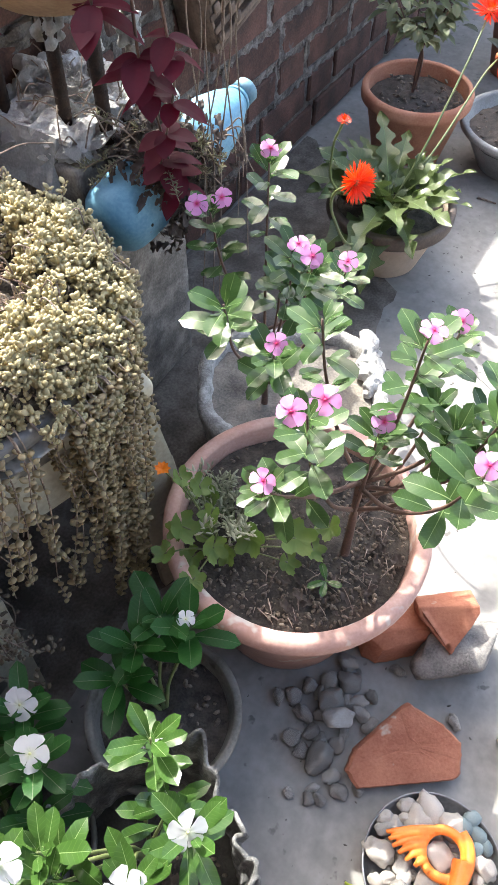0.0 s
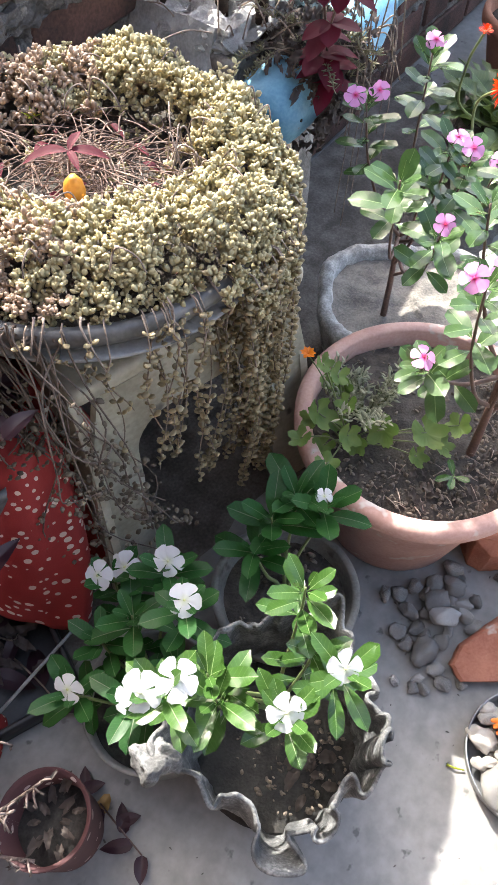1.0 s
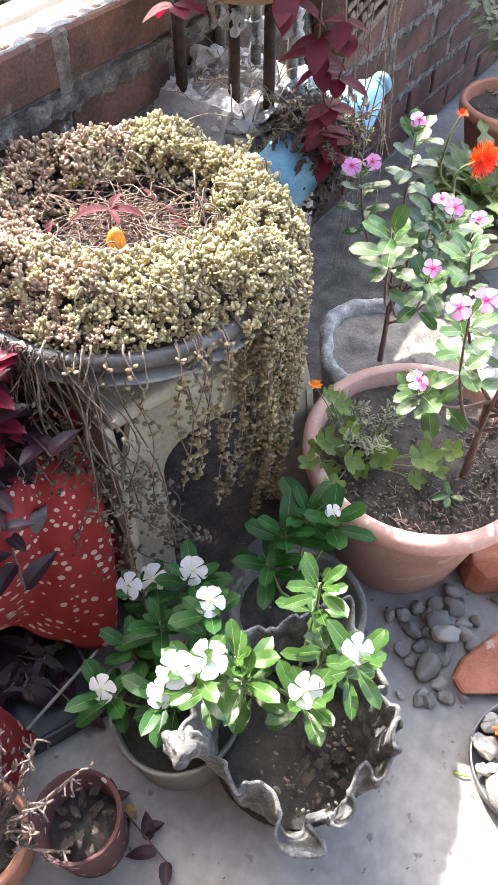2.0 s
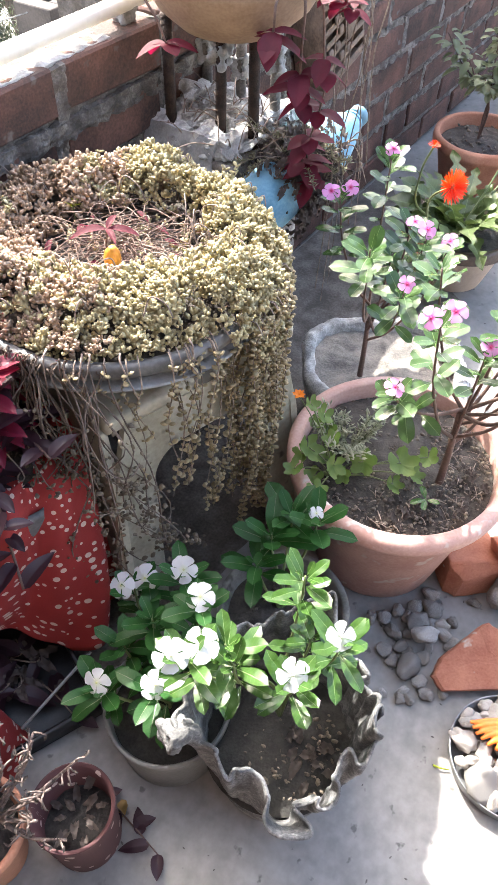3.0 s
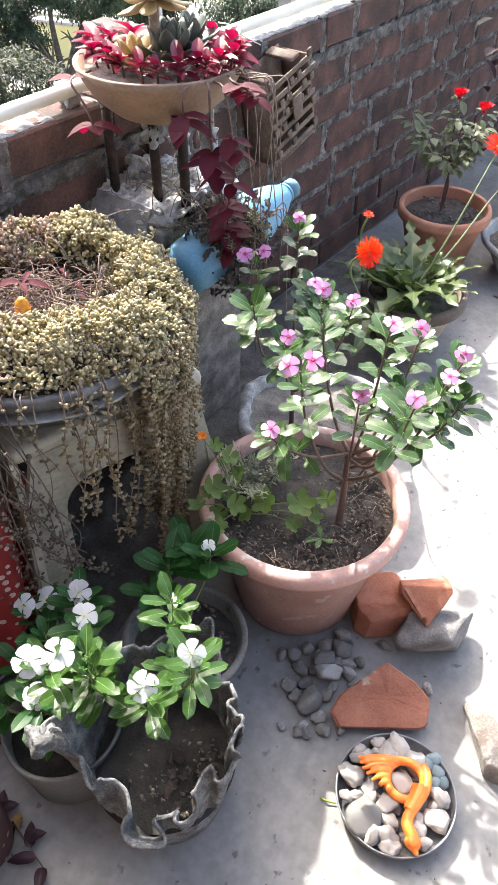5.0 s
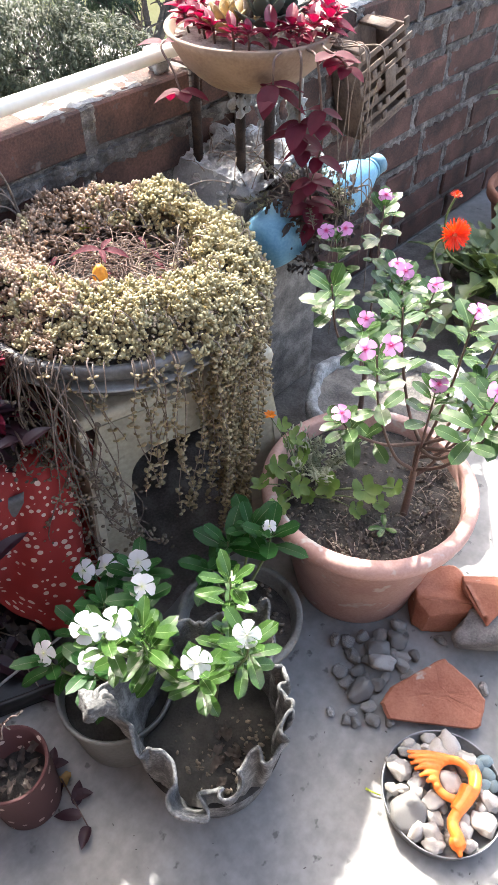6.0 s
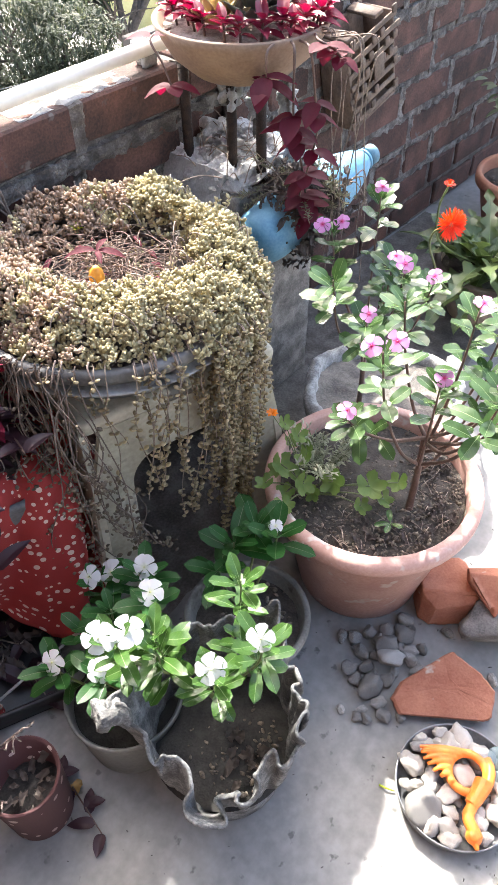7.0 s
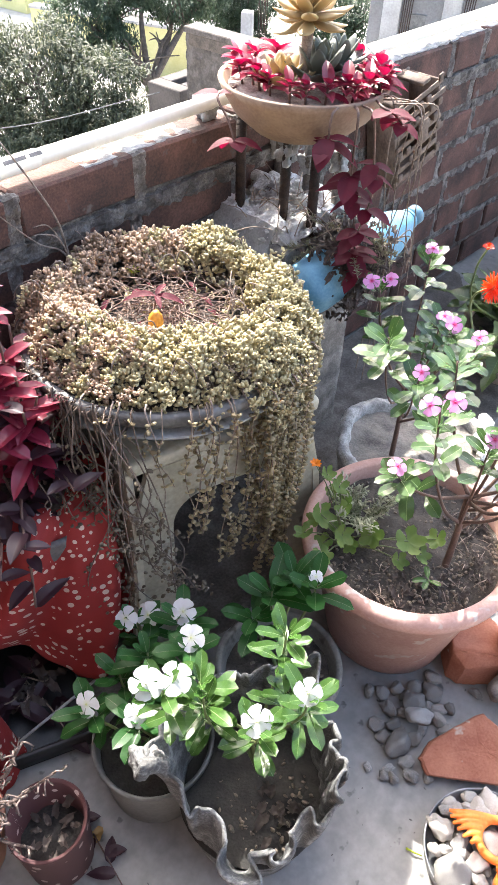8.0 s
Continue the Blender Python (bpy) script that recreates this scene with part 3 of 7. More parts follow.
VINCA_LEAVES = [leaf_mesh("leaf", [VINCA, RIB], 0.044 + 0.003 * k, 0.0235 + 0.001 * k, 0.6, 0.13, 0.02 + 0.09 * k, seed=k * 2.7, wave=0.2, blunt=0.27) for k in range(4)]
DARK_LEAVES = [leaf_mesh("leaf", [VINCA_DARK, RIB_DARK], 0.052 + 0.004 * k, 0.026, 0.6, 0.18, 0.06 + 0.1 * k, seed=k * 1.7, wave=0.25, blunt=0.29) for k in range(4)]
FRESH_LEAVES = [leaf_mesh("leaf", [VINCA_FRESH, RIB], 0.046 + 0.004 * k, 0.0195, 0.62, 0.2, 0.03 + 0.1 * k, seed=k * 1.1, wave=0.2, blunt=0.27) for k in range(3)]

rng = random.Random(21)
periwinkle("bushy pink periwinkle with reddish stems in the terracotta pot", (-0.026, 0.014, 0.255),
           [((-0.105, -0.037, 0.612), 2, 0.5), ((-0.141, -0.037, 0.492), 1, 0.5), ((0.065, 0.09, 0.588), 1, 0.45), ((0.035, -0.115, 0.63), 1, 0.5), ((-0.017, 0.016, 0.52), 1, 0.35),
            ((0.012, 0.034, 0.635), 1, 0.5), ((0.115, 0.02, 0.60), 1, 0.45), ((0.09, -0.02, 0.59), 1, 0.5), ((-0.076, 0.113, 0.585), 0, 0.55), ((0.06, 0.0, 0.54), 0, 0.5), ((0.115, -0.03, 0.57), 0, 0.4), ((0.05, 0.05, 0.52), 0, 0.3)],
           VINCA_LEAVES, rng, stem_r=0.0034, trunk=(0.004, 0.012, 0.15), leaf_scale=0.76, step=0.0175)
periwinkle("tall pink periwinkle behind the terracotta pot", (-0.118, 0.347, 0.17),
           [((-0.122, 0.369, 0.608), 1, 0.62), ((-0.197, 0.348, 0.55), 2, 0.5), ((-0.092, 0.269, 0.547), 1, 0.5), ((-0.073, 0.237, 0.553), 1, 0.5), ((-0.019, 0.297, 0.497), 1, 0.45), ((-0.127, 0.082, 0.565), 1, 0.25), ((-0.179, 0.098, 0.62), 0, 0.2), ((-0.1, 0.33, 0.46), 0, 0.4), ((-0.04, 0.36, 0.45), 0, 0.4)],
           VINCA_LEAVES, rng, leaf_scale=0.76, step=0.018, stem_r=0.003, trunk=(-0.002, -0.004, 0.17))
periwinkle("white periwinkle with fresh leaves in the draped cement planter", (-0.27, -0.325, 0.14),
           [((-0.335, -0.371, 0.395), 0, 0.45), ((-0.345, -0.35, 0.40), 0, 0.3), ((-0.386, -0.37, 0.41), 2, 0.25), ((-0.267, -0.378, 0.375), 1, 0.45), ((-0.213, -0.337, 0.39), 1, 0.35), ((-0.253, -0.256, 0.395), 0, 0.4), ((-0.24, -0.30, 0.33), 0, 0.35)],
           FRESH_LEAVES, rng, False, STEM_GREEN, 0.84, step=0.013, bloom=(0.74, 0.84), most=8)
periwinkle("white periwinkle with dark leaves in the grey bowl pot", (-0.43, -0.31, 0.095),
           [((-0.483, -0.197, 0.25), 2, 0.6), ((-0.412, -0.194, 0.28), 1, 0.6), ((-0.382, -0.253, 0.315), 1, 0.6), ((-0.512, -0.335, 0.23), 1, 0.5), ((-0.434, -0.346, 0.255), 1, 0.5), ((-0.45, -0.25, 0.26), 0, 0.6), ((-0.49, -0.27, 0.22), 0, 0.6), ((-0.39, -0.3, 0.25), 0, 0.6)],
           DARK_LEAVES, rng, False, STEM_GREEN, 0.78, bloom=(0.74, 0.84), most=7)
periwinkle("young periwinkle with one white flower in the cement pot", (-0.265, -0.15, 0.105),
           [((-0.225, -0.105, 0.30), 1, 0.6), ((-0.29, -0.12, 0.28), 0, 0.6), ((-0.26, -0.09, 0.29), 0, 0.6), ((-0.31, -0.15, 0.25), 0, 0.6)],
           DARK_LEAVES, rng, False, STEM_GREEN, 0.98, bloom=(0.44, 0.48), most=5)

# ---- sprawling succulent in the tub ----
BEAD = leaf_material("pale_succulent", (0.26, 0.222, 0.115), (0.6, 0.53, 0.32), 0.48, 0.2)
BEAD_ROSY = leaf_material("rosy_succulent", (0.22, 0.155, 0.105), (0.56, 0.42, 0.31), 0.5, 0.2)
BEAD_DULL = leaf_material("dull_succulent", (0.17, 0.135, 0.075), (0.47, 0.38, 0.22), 0.55, 0.15)
TUB_AT = Vector((-0.522, 0.138, 0.56))
rng = random.Random(8)
nrg = np.random.RandomState(4)
succulent = thing("trailing_succulent", "dense pale green trailing succulent spilling over the tub", "plant", at=TUB_AT)


def rosette(count, size, seed):
    """Fleshy leaves in a small star, as arrays."""
    r = random.Random(seed)
    vs, fs, off = [], [], 0
    for k in range(count):
        v, f = bead(0.0031 * size, 0.0042 * size, 0.0024 * size, 6, 3)
        m = pose(0, 0, 0.002 * (k % 3), 28 + 24 * (k % 3) + r.uniform(-8, 8), 0, 360 / count * k * 2.4 + r.uniform(-12, 12)) @ pose(0, 0.0012, 0)
        a = np.array(m)
        vs.append(v @ a[:3, :3].T + a[:3, 3])
        fs.append(f + off)
        off += len(v)
    return np.concatenate(vs), np.concatenate(fs)


ROS = [rosette(c, s, k) for k, (c, s) in enumerate(((7, 1.0), (7, 1.05), (6, 0.9), (8, 1.1)))]


def ros_mesh(k, mat):
    v, f = ROS[k]
    me = bpy.data.meshes.new("rosette")
    me.from_pydata([tuple(p) for p in v], [], [tuple(int(i) for i in q) for q in f])
    bm = bmesh.new()
    bm.from_mesh(me)
    bm.verts.ensure_lookup_table()
    step = 6 * 4
    bmesh.ops.pointmerge(bm, verts=[bm.verts[i] for i in range(len(bm.verts)) if i % step < 6], merge_co=(0, 0, 0.001))
    bm.to_mesh(me)
    bm.free()
    me.polygons.foreach_set("use_smooth", [True] * len(me.polygons))
    me.materials.append(mat)
    return me


ROS_ME = [ros_mesh(k, BEAD) for k in range(4)]
BARE = Vector((0.012, 0.014))
near, rest = [], []
tries = 0
while len(near) + len(rest) < 4800 and tries < 60000:
    tries += 1
    r, a = 0.25 * math.sqrt(rng.random()), rng.uniform(-math.pi, math.pi)
    if r > 0.236 and not -0.6 < a < 1.1:
        continue
    x, y = r * math.cos(a), r * math.sin(a)
    b = (Vector((x, y)) - BARE)
    bare = math.hypot(b.x / 0.124, b.y / 0.088) + 0.3 * noise.noise((x * 18, y * 18, 2))
    if bare < 1 and rng.random() > 0.07:
        continue
    mound = 0.02 * math.exp(-((r - 0.165) / 0.06) ** 2) + 0.034 * (0.4 + noise.noise((x * 13, y * 13, 5)))
    front = -2.9 < a < -0.75 or a > 2.9
    if front and r > 0.206 + 0.009 * noise.noise((a * 5, 1, 2)):
        continue
    sag = 0.0 if r < 0.2 else -((r - 0.2) / 0.038) ** 2 * 0.03
    right = max(0, math.cos(a - 0.15)) * 0.012
    z = mound + sag + right + rng.uniform(-0.008, 0.006) + 0.008 * max(0, math.sin(a)) + 0.034 * (1 - min(1, r / 0.222) ** 5) - 0.012
    low = max(0.0, min(1.0, (bare - 0.8) / 0.45))
    z = 0.012 + rng.uniform(-0.006, 0.01) + (z - 0.012) * low * low * (3 - 2 * low)
    if front and r > 0.165:
        k = min(1, (r - 0.165) / 0.036)
        z = z * (1 - k) + k * rng.uniform(-0.012, 0.02)
    if r > 0.115 and not front:
        z -= rng.choice((0, 0, 0, 0.014, 0.026))
    lean = 34 * max(0, r - 0.12) / 0.12
    m = Matrix.Translation((x, y, z)) @ Matrix.Rotation(a, 4, "Z") @ pose(0, 0, 0, rng.uniform(-25, 25), lean + rng.uniform(-25, 25), rng.uniform(0, 360)) @ Matrix.Diagonal((*(rng.uniform(0.6, 1.2),) * 3, 1))
    if y < -0.06 and len(near) < 300:
        near.append((rng.randrange(4), m))
    else:
        rest.append((rng.randrange(4), m))
for k, m in near:
    put("rosette", ROS_ME[k], succulent, m)
rosy = [q for q in rest if q[1].translation.x < -0.02 + 0.16 * noise.noise(q[1].translation * 30)]
scatter("succulent_cover", ROS, [q for q in rest if q not in rosy], [BEAD], succulent, "pale green cover of small rosettes")
scatter("rosy_cover", ROS, rosy, [BEAD_ROSY], succulent, "pinkish brown cover of small rosettes")

# upright tips that rise out of the cover, and small maroon leaves in the bare middle
tip_threads, tip_leaves = bmesh.new(), []
tip_bead = [bead(0.0034, 0.0042, 0.0018)]
for k in range(46):
    a, r = rng.uniform(-0.4, 3.6), rng.uniform(0.15, 0.225)
    p = Vector((r * math.cos(a), r * math.sin(a), 0.02))
    L = rng.uniform(0.018, 0.045)
    line = smooth_line([p, p + Vector((rng.uniform(-0.006, 0.006), rng.uniform(-0.006, 0.006), L * 0.6)), p + Vector((rng.uniform(-0.014, 0.014), rng.uniform(-0.012, 0.012), L))], 4)
    add_tube(tip_threads, line, 0.001, 0.0008, 4, caps=False)
    for i, q in enumerate(line[3:]):
        for s in (0, 180):
            tip_leaves.append((0, Matrix.Translation(q) @ pose(0, 0, 0, rng.uniform(5, 45), 0, 85 * i + s + rng.uniform(-15, 15)) @ Matrix.Diagonal((*(rng.uniform(0.7, 1.15),) * 3, 1))))
tagged(part("upright_stem", tip_threads, STEM_DRY, succulent, "short upright brown stems"), kind="stuff")
scatter("tip_leaves", tip_bead, tip_leaves, [BEAD], succulent, "yellow-green leaf pairs on upright stems")

# hanging strands: thread and leaf pairs
ONE = [bead(0.0036, 0.0042, 0.002), bead(0.003, 0.0036, 0.0018), bead(0.0044, 0.0048, 0.0022)]


def strands(count, az, radius, length, gap, keep, sway, threads, places):
    for _ in range(count):
        a = radians(rng.uniform(*az))
        r = rng.uniform(*radius)
        L = rng.uniform(*length)
        p = Vector((r * 0.93 * math.cos(a), r * 0.93 * math.sin(a), 0.008))
        q = Vector((r * math.cos(a), r * math.sin(a), -0.005))
        ph = rng.uniform(0, 6)
        line = [p, (p + q) / 2 + Vector((0, 0, 0.006)), q]
        n = max(3, int(L / 0.02))
        for i in range(1, n + 1):
            t = i / n
            line.append(q + Vector((sway * math.sin(t * 5 + ph) - 0.012 * t * math.cos(a), sway * math.cos(t * 4 + ph) - 0.012 * t * math.sin(a), -L * t)))
        add_tube(threads, line, 0.0011, 0.0007, 4, caps=False)
        d, turn = 0.0, rng.uniform(0, 360)
        for u, v in zip(line[2:], line[3:]):
            seg = (v - u).length
            k = 0.0
            while k < seg:
                if rng.random() < keep:
                    for s in (0, 180):
                        places.append((rng.randrange(3), Matrix.Translation(u.lerp(v, k / seg)) @ pose(0, 0, 0, rng.uniform(-10, 45), 0, turn + s + rng.uniform(-20, 20)) @ Matrix.Diagonal((*(rng.uniform(0.7, 1.25),) * 3, 1))))
                turn += 80
                k += gap


threads, hang = bmesh.new(), []
strands(58, (-36, 64), (0.222, 0.25), (0.3, 0.46), 0.0085, 0.82, 0.009, threads, hang)
strands(16, (-42, 5), (0.2, 0.225), (0.34, 0.44), 0.0105, 0.55, 0.014, threads, hang)
strands(34, (-28, 52), (0.222, 0.252), (0.06, 0.2), 0.008, 0.9, 0.008, threads, hang)
for az, n, low, high in ((-36, 3, 0.16, 0.34), (-47, 3, 0.2, 0.38), (-56, 4, 0.14, 0.32), (-63, 3, 0.2, 0.3), (-76, 2, 0.1, 0.24), (-88, 1, 0.03, 0.2), (-97, 1, 0.02, 0.03)):
    strands(n, (az - 3, az + 3), (0.222, 0.232), (low, high), 0.012, 0.5, 0.01, threads, hang)
tagged(part("hanging_thread", threads, STEM_DRY, succulent, "thin brown hanging stems"), kind="stuff")
scatter("hanging_leaves", ONE, hang, [BEAD_DULL], succulent, "small fleshy leaves along the hanging stems")
# withered tangle at the side of the tub
TANGLE_STEM = material("brown_stem", [(0.07, 0.05, 0.04), (0.2, 0.15, 0.12)], 0.85, 70, 400, 0.3)
tangle = bmesh.new()
withered = []
for _ in range(72):
    a = radians(rng.choice((rng.uniform(-142, -92), rng.gauss(-112, 9))))
    p = Vector((0.225 * math.cos(a), 0.225 * math.sin(a), rng.uniform(-0.02, 0.0)))
    drop = rng.uniform(0.1, 0.4)
    end = p + Vector((rng.uniform(-0.07, 0.16) * drop / 0.3, rng.uniform(-0.07, 0.03), -drop))
    line = smooth_line([p * 0.97 + Vector((0, 0, 0.012)), p, p.lerp(end, 0.35) + Vector((rng.uniform(-0.045, 0.045), rng.uniform(-0.04, 0.02), -0.02)), p.lerp(end, 0.7) + Vector((rng.uniform(-0.05, 0.04), rng.uniform(-0.04, 0.03), -0.04)), end], 5)
    ph = rng.uniform(0, 6)
    line = [q + Vector((math.sin(i * 0.9 + ph), math.cos(i * 0.7 + ph * 2), 0)) * 0.004 * min(1, i / 6) for i, q in enumerate(line)]
    add_tube(tangle, line, 0.0014, 0.001, 4, caps=False)
    for q in line[8:]:
        for _ in range(rng.choice((0, 0, 1, 1)) + (rng.choice((1, 2, 3, 3)) if q.z < -0.17 else 0)):
            withered.append((rng.randrange(3), Matrix.Translation(q + Vector((rng.gauss(0, 0.006), rng.gauss(0, 0.006), rng.gauss(0, 0.006)))) @ pose(0, 0, 0, rng.uniform(-40, 60), 0, rng.uniform(0, 360)) @ Matrix.Diagonal((*(rng.uniform(0.6, 1.1),) * 3, 1))))
tagged(part("withered_tangle", tangle, TANGLE_STEM, succulent, "withered tangled brown stems"), kind="stuff")
WITHER = leaf_material("withered_leaf", (0.07, 0.055, 0.04), (0.2, 0.16, 0.11), 0.8, 0.1)
scatter("withered_leaves", ONE, withered, [WITHER], succulent, "shrivelled brown leaves")
# dry runners over the bare middle
PALE_STEM = material("bleached_stem", [(0.13, 0.095, 0.08), (0.36, 0.29, 0.24)], 0.85, 70, 400, 0.3)
RUNNER = material("brown_runner", [(0.06, 0.035, 0.03), (0.15, 0.1, 0.08), (0.34, 0.27, 0.22)], 0.85, 60, 300, 0.3, spread=0.2)
dry = bmesh.new()
for _ in range(330):
    a, r = rng.uniform(0, 6.28), rng.uniform(0, 0.13)
    p = Vector((BARE.x + r * math.cos(a), BARE.y + r * 0.85 * math.sin(a), 0.008 + rng.uniform(0, 0.03)))
    b = rng.uniform(0, 6.28)
    L = rng.uniform(0.03, 0.09)
    d = Vector((math.cos(b), math.sin(b), 0))
    add_tube(dry, smooth_line([p, p + d * L * 0.5 + Vector((rng.uniform(-0.01, 0.01), rng.uniform(-0.01, 0.01), rng.uniform(0, 0.016))), p + d * L + Vector((0, 0, rng.uniform(-0.006, 0.006)))], 4), rng.uniform(0.0006, 0.0013), 0.0006, 4, caps=False)
tagged(part("dry_mat", dry, RUNNER, succulent, "dry stems over bare soil"), kind="stuff")
for k in range(10):
    a = radians(-165 + 130 * k / 10 + rng.uniform(-9, 9))
    r = 0.222
    p = Vector((r * math.cos(a), r * math.sin(a), 0.008))
    out = Vector((math.cos(a), math.sin(a), 0))
    line = smooth_line([p - out * 0.012 + Vector((0, 0, 0.008)), p, p + out * rng.uniform(0.004, 0.014) + Vector((rng.uniform(-0.02, 0.02), 0, -rng.uniform(0.02, 0.05)))], 4)
    part("runner", tube(line, 0.0016, 0.0009, 5), PALE_STEM, succulent)

# pale loops of old stem above the cover, and a dry branching twig
loops = bmesh.new()
for _ in range(70):
    a, r = rng.uniform(-math.pi, math.pi), rng.uniform(0.1, 0.2)
    p = Vector((r * math.cos(a), r * math.sin(a), 0.045))
    d = Vector((rng.uniform(-1, 1), rng.uniform(-1, 1), 0)).normalized() * rng.uniform(0.015, 0.05)
    add_tube(loops, smooth_line([p, p + d * 0.3 + Vector((0, 0, rng.uniform(0.012, 0.03))), p + d * 0.8 + Vector((0, 0, rng.uniform(0.012, 0.03))), p + d], 5), 0.0012, 0.0008, 4, caps=False)
tagged(part("loose_stem", loops, PALE_STEM, succulent, "pale looping stems above the rosettes"), kind="stuff")
DEAD_TWIG = material("dead_twig", [(0.13, 0.10, 0.085), (0.3, 0.25, 0.21)], 0.85, 80, 400, 0.4)
dead = thing("dry_twig", "bare branching dry twig rising from the tub", "twig", at=by_wall(-0.167, 0.026, 0.56))
TW0 = Vector(by_wall(-0.167, 0.026, 0.56))
for pts, r0, r1 in (([(-0.167, 0.565), (-0.174, 0.612), (-0.185, 0.674), (-0.217, 0.745), (-0.253, 0.811)], 0.0028, 0.0012), ([(-0.172, 0.60), (-0.19, 0.625), (-0.224, 0.648), (-0.277, 0.71)], 0.002, 0.0009),
                    ([(-0.173, 0.605), (-0.188, 0.645), (-0.215, 0.66), (-0.229, 0.663)], 0.0016, 0.0008), ([(-0.174, 0.612), (-0.19, 0.652), (-0.205, 0.672), (-0.228, 0.676)], 0.0014, 0.0007), ([(-0.17, 0.589), (-0.16, 0.602), (-0.15, 0.615), (-0.129, 0.618)], 0.0016, 0.0007)):
    part("branch", tube(smooth_line([Vector(by_wall(s, 0.026, z)) - TW0 for s, z in pts], 6), r0, r1, 7), DEAD_TWIG, dead)
sprig = thing("green_sprout", "tiny yellow-green sprout among the dry stems", "plant", at=(-0.59, 0.21, 0.592))
SPROUT = leaf_material("yellow_green_sprout", (0.25, 0.3, 0.03), (0.4, 0.45, 0.06), 0.5, 0.4)
SPROUT_LEAF = leaf_mesh("leaf", [SPROUT], 0.014, 0.003, 0.5, 0.2, 0.1, rows=4)
part("stem", tube([(0, 0, -0.02), (0, 0, 0.01)], 0.0009, 0.0007, 5), STEM_GREEN, sprig)
for k in range(8):
    put("leaf", SPROUT_LEAF, sprig, aim((0, 0, 0.008), (math.cos(k * 2.4), math.sin(k * 2.4), 0.5 + 0.1 * k)))

# lone orange cactus fruit and maroon leaves in the tub
ORANGE_SKIN = material("orange_skin", [(0.6, 0.22, 0.02), (0.75, 0.36, 0.05)], 0.45, 40, 200, 0.1)
MAROON = leaf_material("maroon_leaf", (0.05, 0.008, 0.014), (0.2, 0.018, 0.04), 0.7, 0.45)
MAROON_LIGHT = leaf_material("crimson_leaf", (0.13, 0.014, 0.03), (0.31, 0.032, 0.065), 0.38, 0.28)
fruit = part("withered_bulb", lathe([(0, 0), (0.006, 0.001), (0.0105, 0.008), (0.0115, 0.018), (0.0095, 0.028), (0.006, 0.033), (0.0045, 0.036), (0, 0.037)], 20, 0.08), ORANGE_SKIN, None, "small yellow-orange bulb standing in the tub")
fruit.matrix_basis = pose(-0.512, 0.072, 0.596, 8, 6, 0)
tagged(fruit, category="bulb")
BIG_MAROON = [leaf_mesh("leaf", [MAROON], 0.052 + 0.006 * k, 0.02, 0.5, 0.5, 0.25 + 0.1 * k, seed=k) for k in range(3)]
CRIMSON = [leaf_mesh("leaf", [MAROON_LIGHT], 0.05 + 0.006 * k, 0.02, 0.45, 0.55, 0.2 + 0.1 * k, seed=k + 3) for k in range(3)]
sprout = thing("maroon_seedling", "maroon-leaved seedling among dry stems in the tub", "plant", at=(-0.53, 0.118, 0.59))
part("stem", tube([(0, 0, 0), (0.004, 0.002, 0.02), (0.006, 0, 0.034)], 0.0012, 0.001), STEM_RED, sprout)
for turn, up_, big in ((190, 0.1, 0.85), (5, 0.0, 0.8), (75, 0.5, 0.5), (-60, 0.3, 0.45)):
    put("leaf", rng.choice(BIG_MAROON), sprout, aim((0.006, 0, 0.034), (math.cos(radians(turn)), math.sin(radians(turn)), up_), (0, 0, 1), big))

for k in range(9):
    a, r = 0.7 * k + rng.uniform(-0.2, 0.2), rng.uniform(0.05, 0.1)
    bit = put("fallen_leaf", BIG_MAROON[k % 3], None, Matrix.Identity(4), "small dull maroon leaf among the dry stems")
    bit.matrix_basis = aim((TUB_AT.x + BARE.x + r * math.cos(a), TUB_AT.y + BARE.y + 0.75 * r * math.sin(a), TUB_AT.z + 0.032), (rng.uniform(-1, 1), rng.uniform(-1, 1), rng.uniform(-0.1, 0.5)), (0, 0, 1), rng.uniform(0.3, 0.5))
    tagged(bit, category="leaf", group="maroon leaves in the tub")

# ---- column top: rubble, rods ----
rng = random.Random(31)


def stone_mesh(name, mat, seed, sx=1.0, sy=1.0, sz=1.0, rough=0.18, subdiv=2, facets=0):
    """A pebble or a chunk about 2 across before scaling."""
    bm = bmesh.new()
    bmesh.ops.create_icosphere(bm, subdivisions=subdiv, radius=1)
    r = random.Random(seed)
    planes = [(Vector((r.uniform(-1, 1), r.uniform(-1, 1), r.uniform(-1, 1))).normalized(), r.uniform(0.55, 0.85)) for _ in range(facets)]
    for v in bm.verts:
        d = v.co.normalized()
        k = 1 + rough * (noise.noise(d * 1.3 + Vector((seed, 0, seed * 2))) + 0.4 * noise.noise(d * 3.5 + Vector((0, seed, 0))))
        p = d * k
        for n, off in planes:
            over = p.dot(n) - off
            if over > 0:
                p -= n * over * 0.92
        if facets:
            p += d * 0.035 * (noise.noise(d * 5 + Vector((seed, seed, 0))) + 0.5 * noise.noise(d * 11 + Vector((0, seed, 3))))
        v.co = Vector((p.x * sx, p.y * sy, p.z * sz))
    me = bpy.data.meshes.new(name)
    bm.normal_update()
    bm.to_mesh(me)
    bm.free()
    me.polygons.foreach_set("use_smooth", [facets <= 5] * len(me.polygons))
    me.materials.append(mat)
    return me


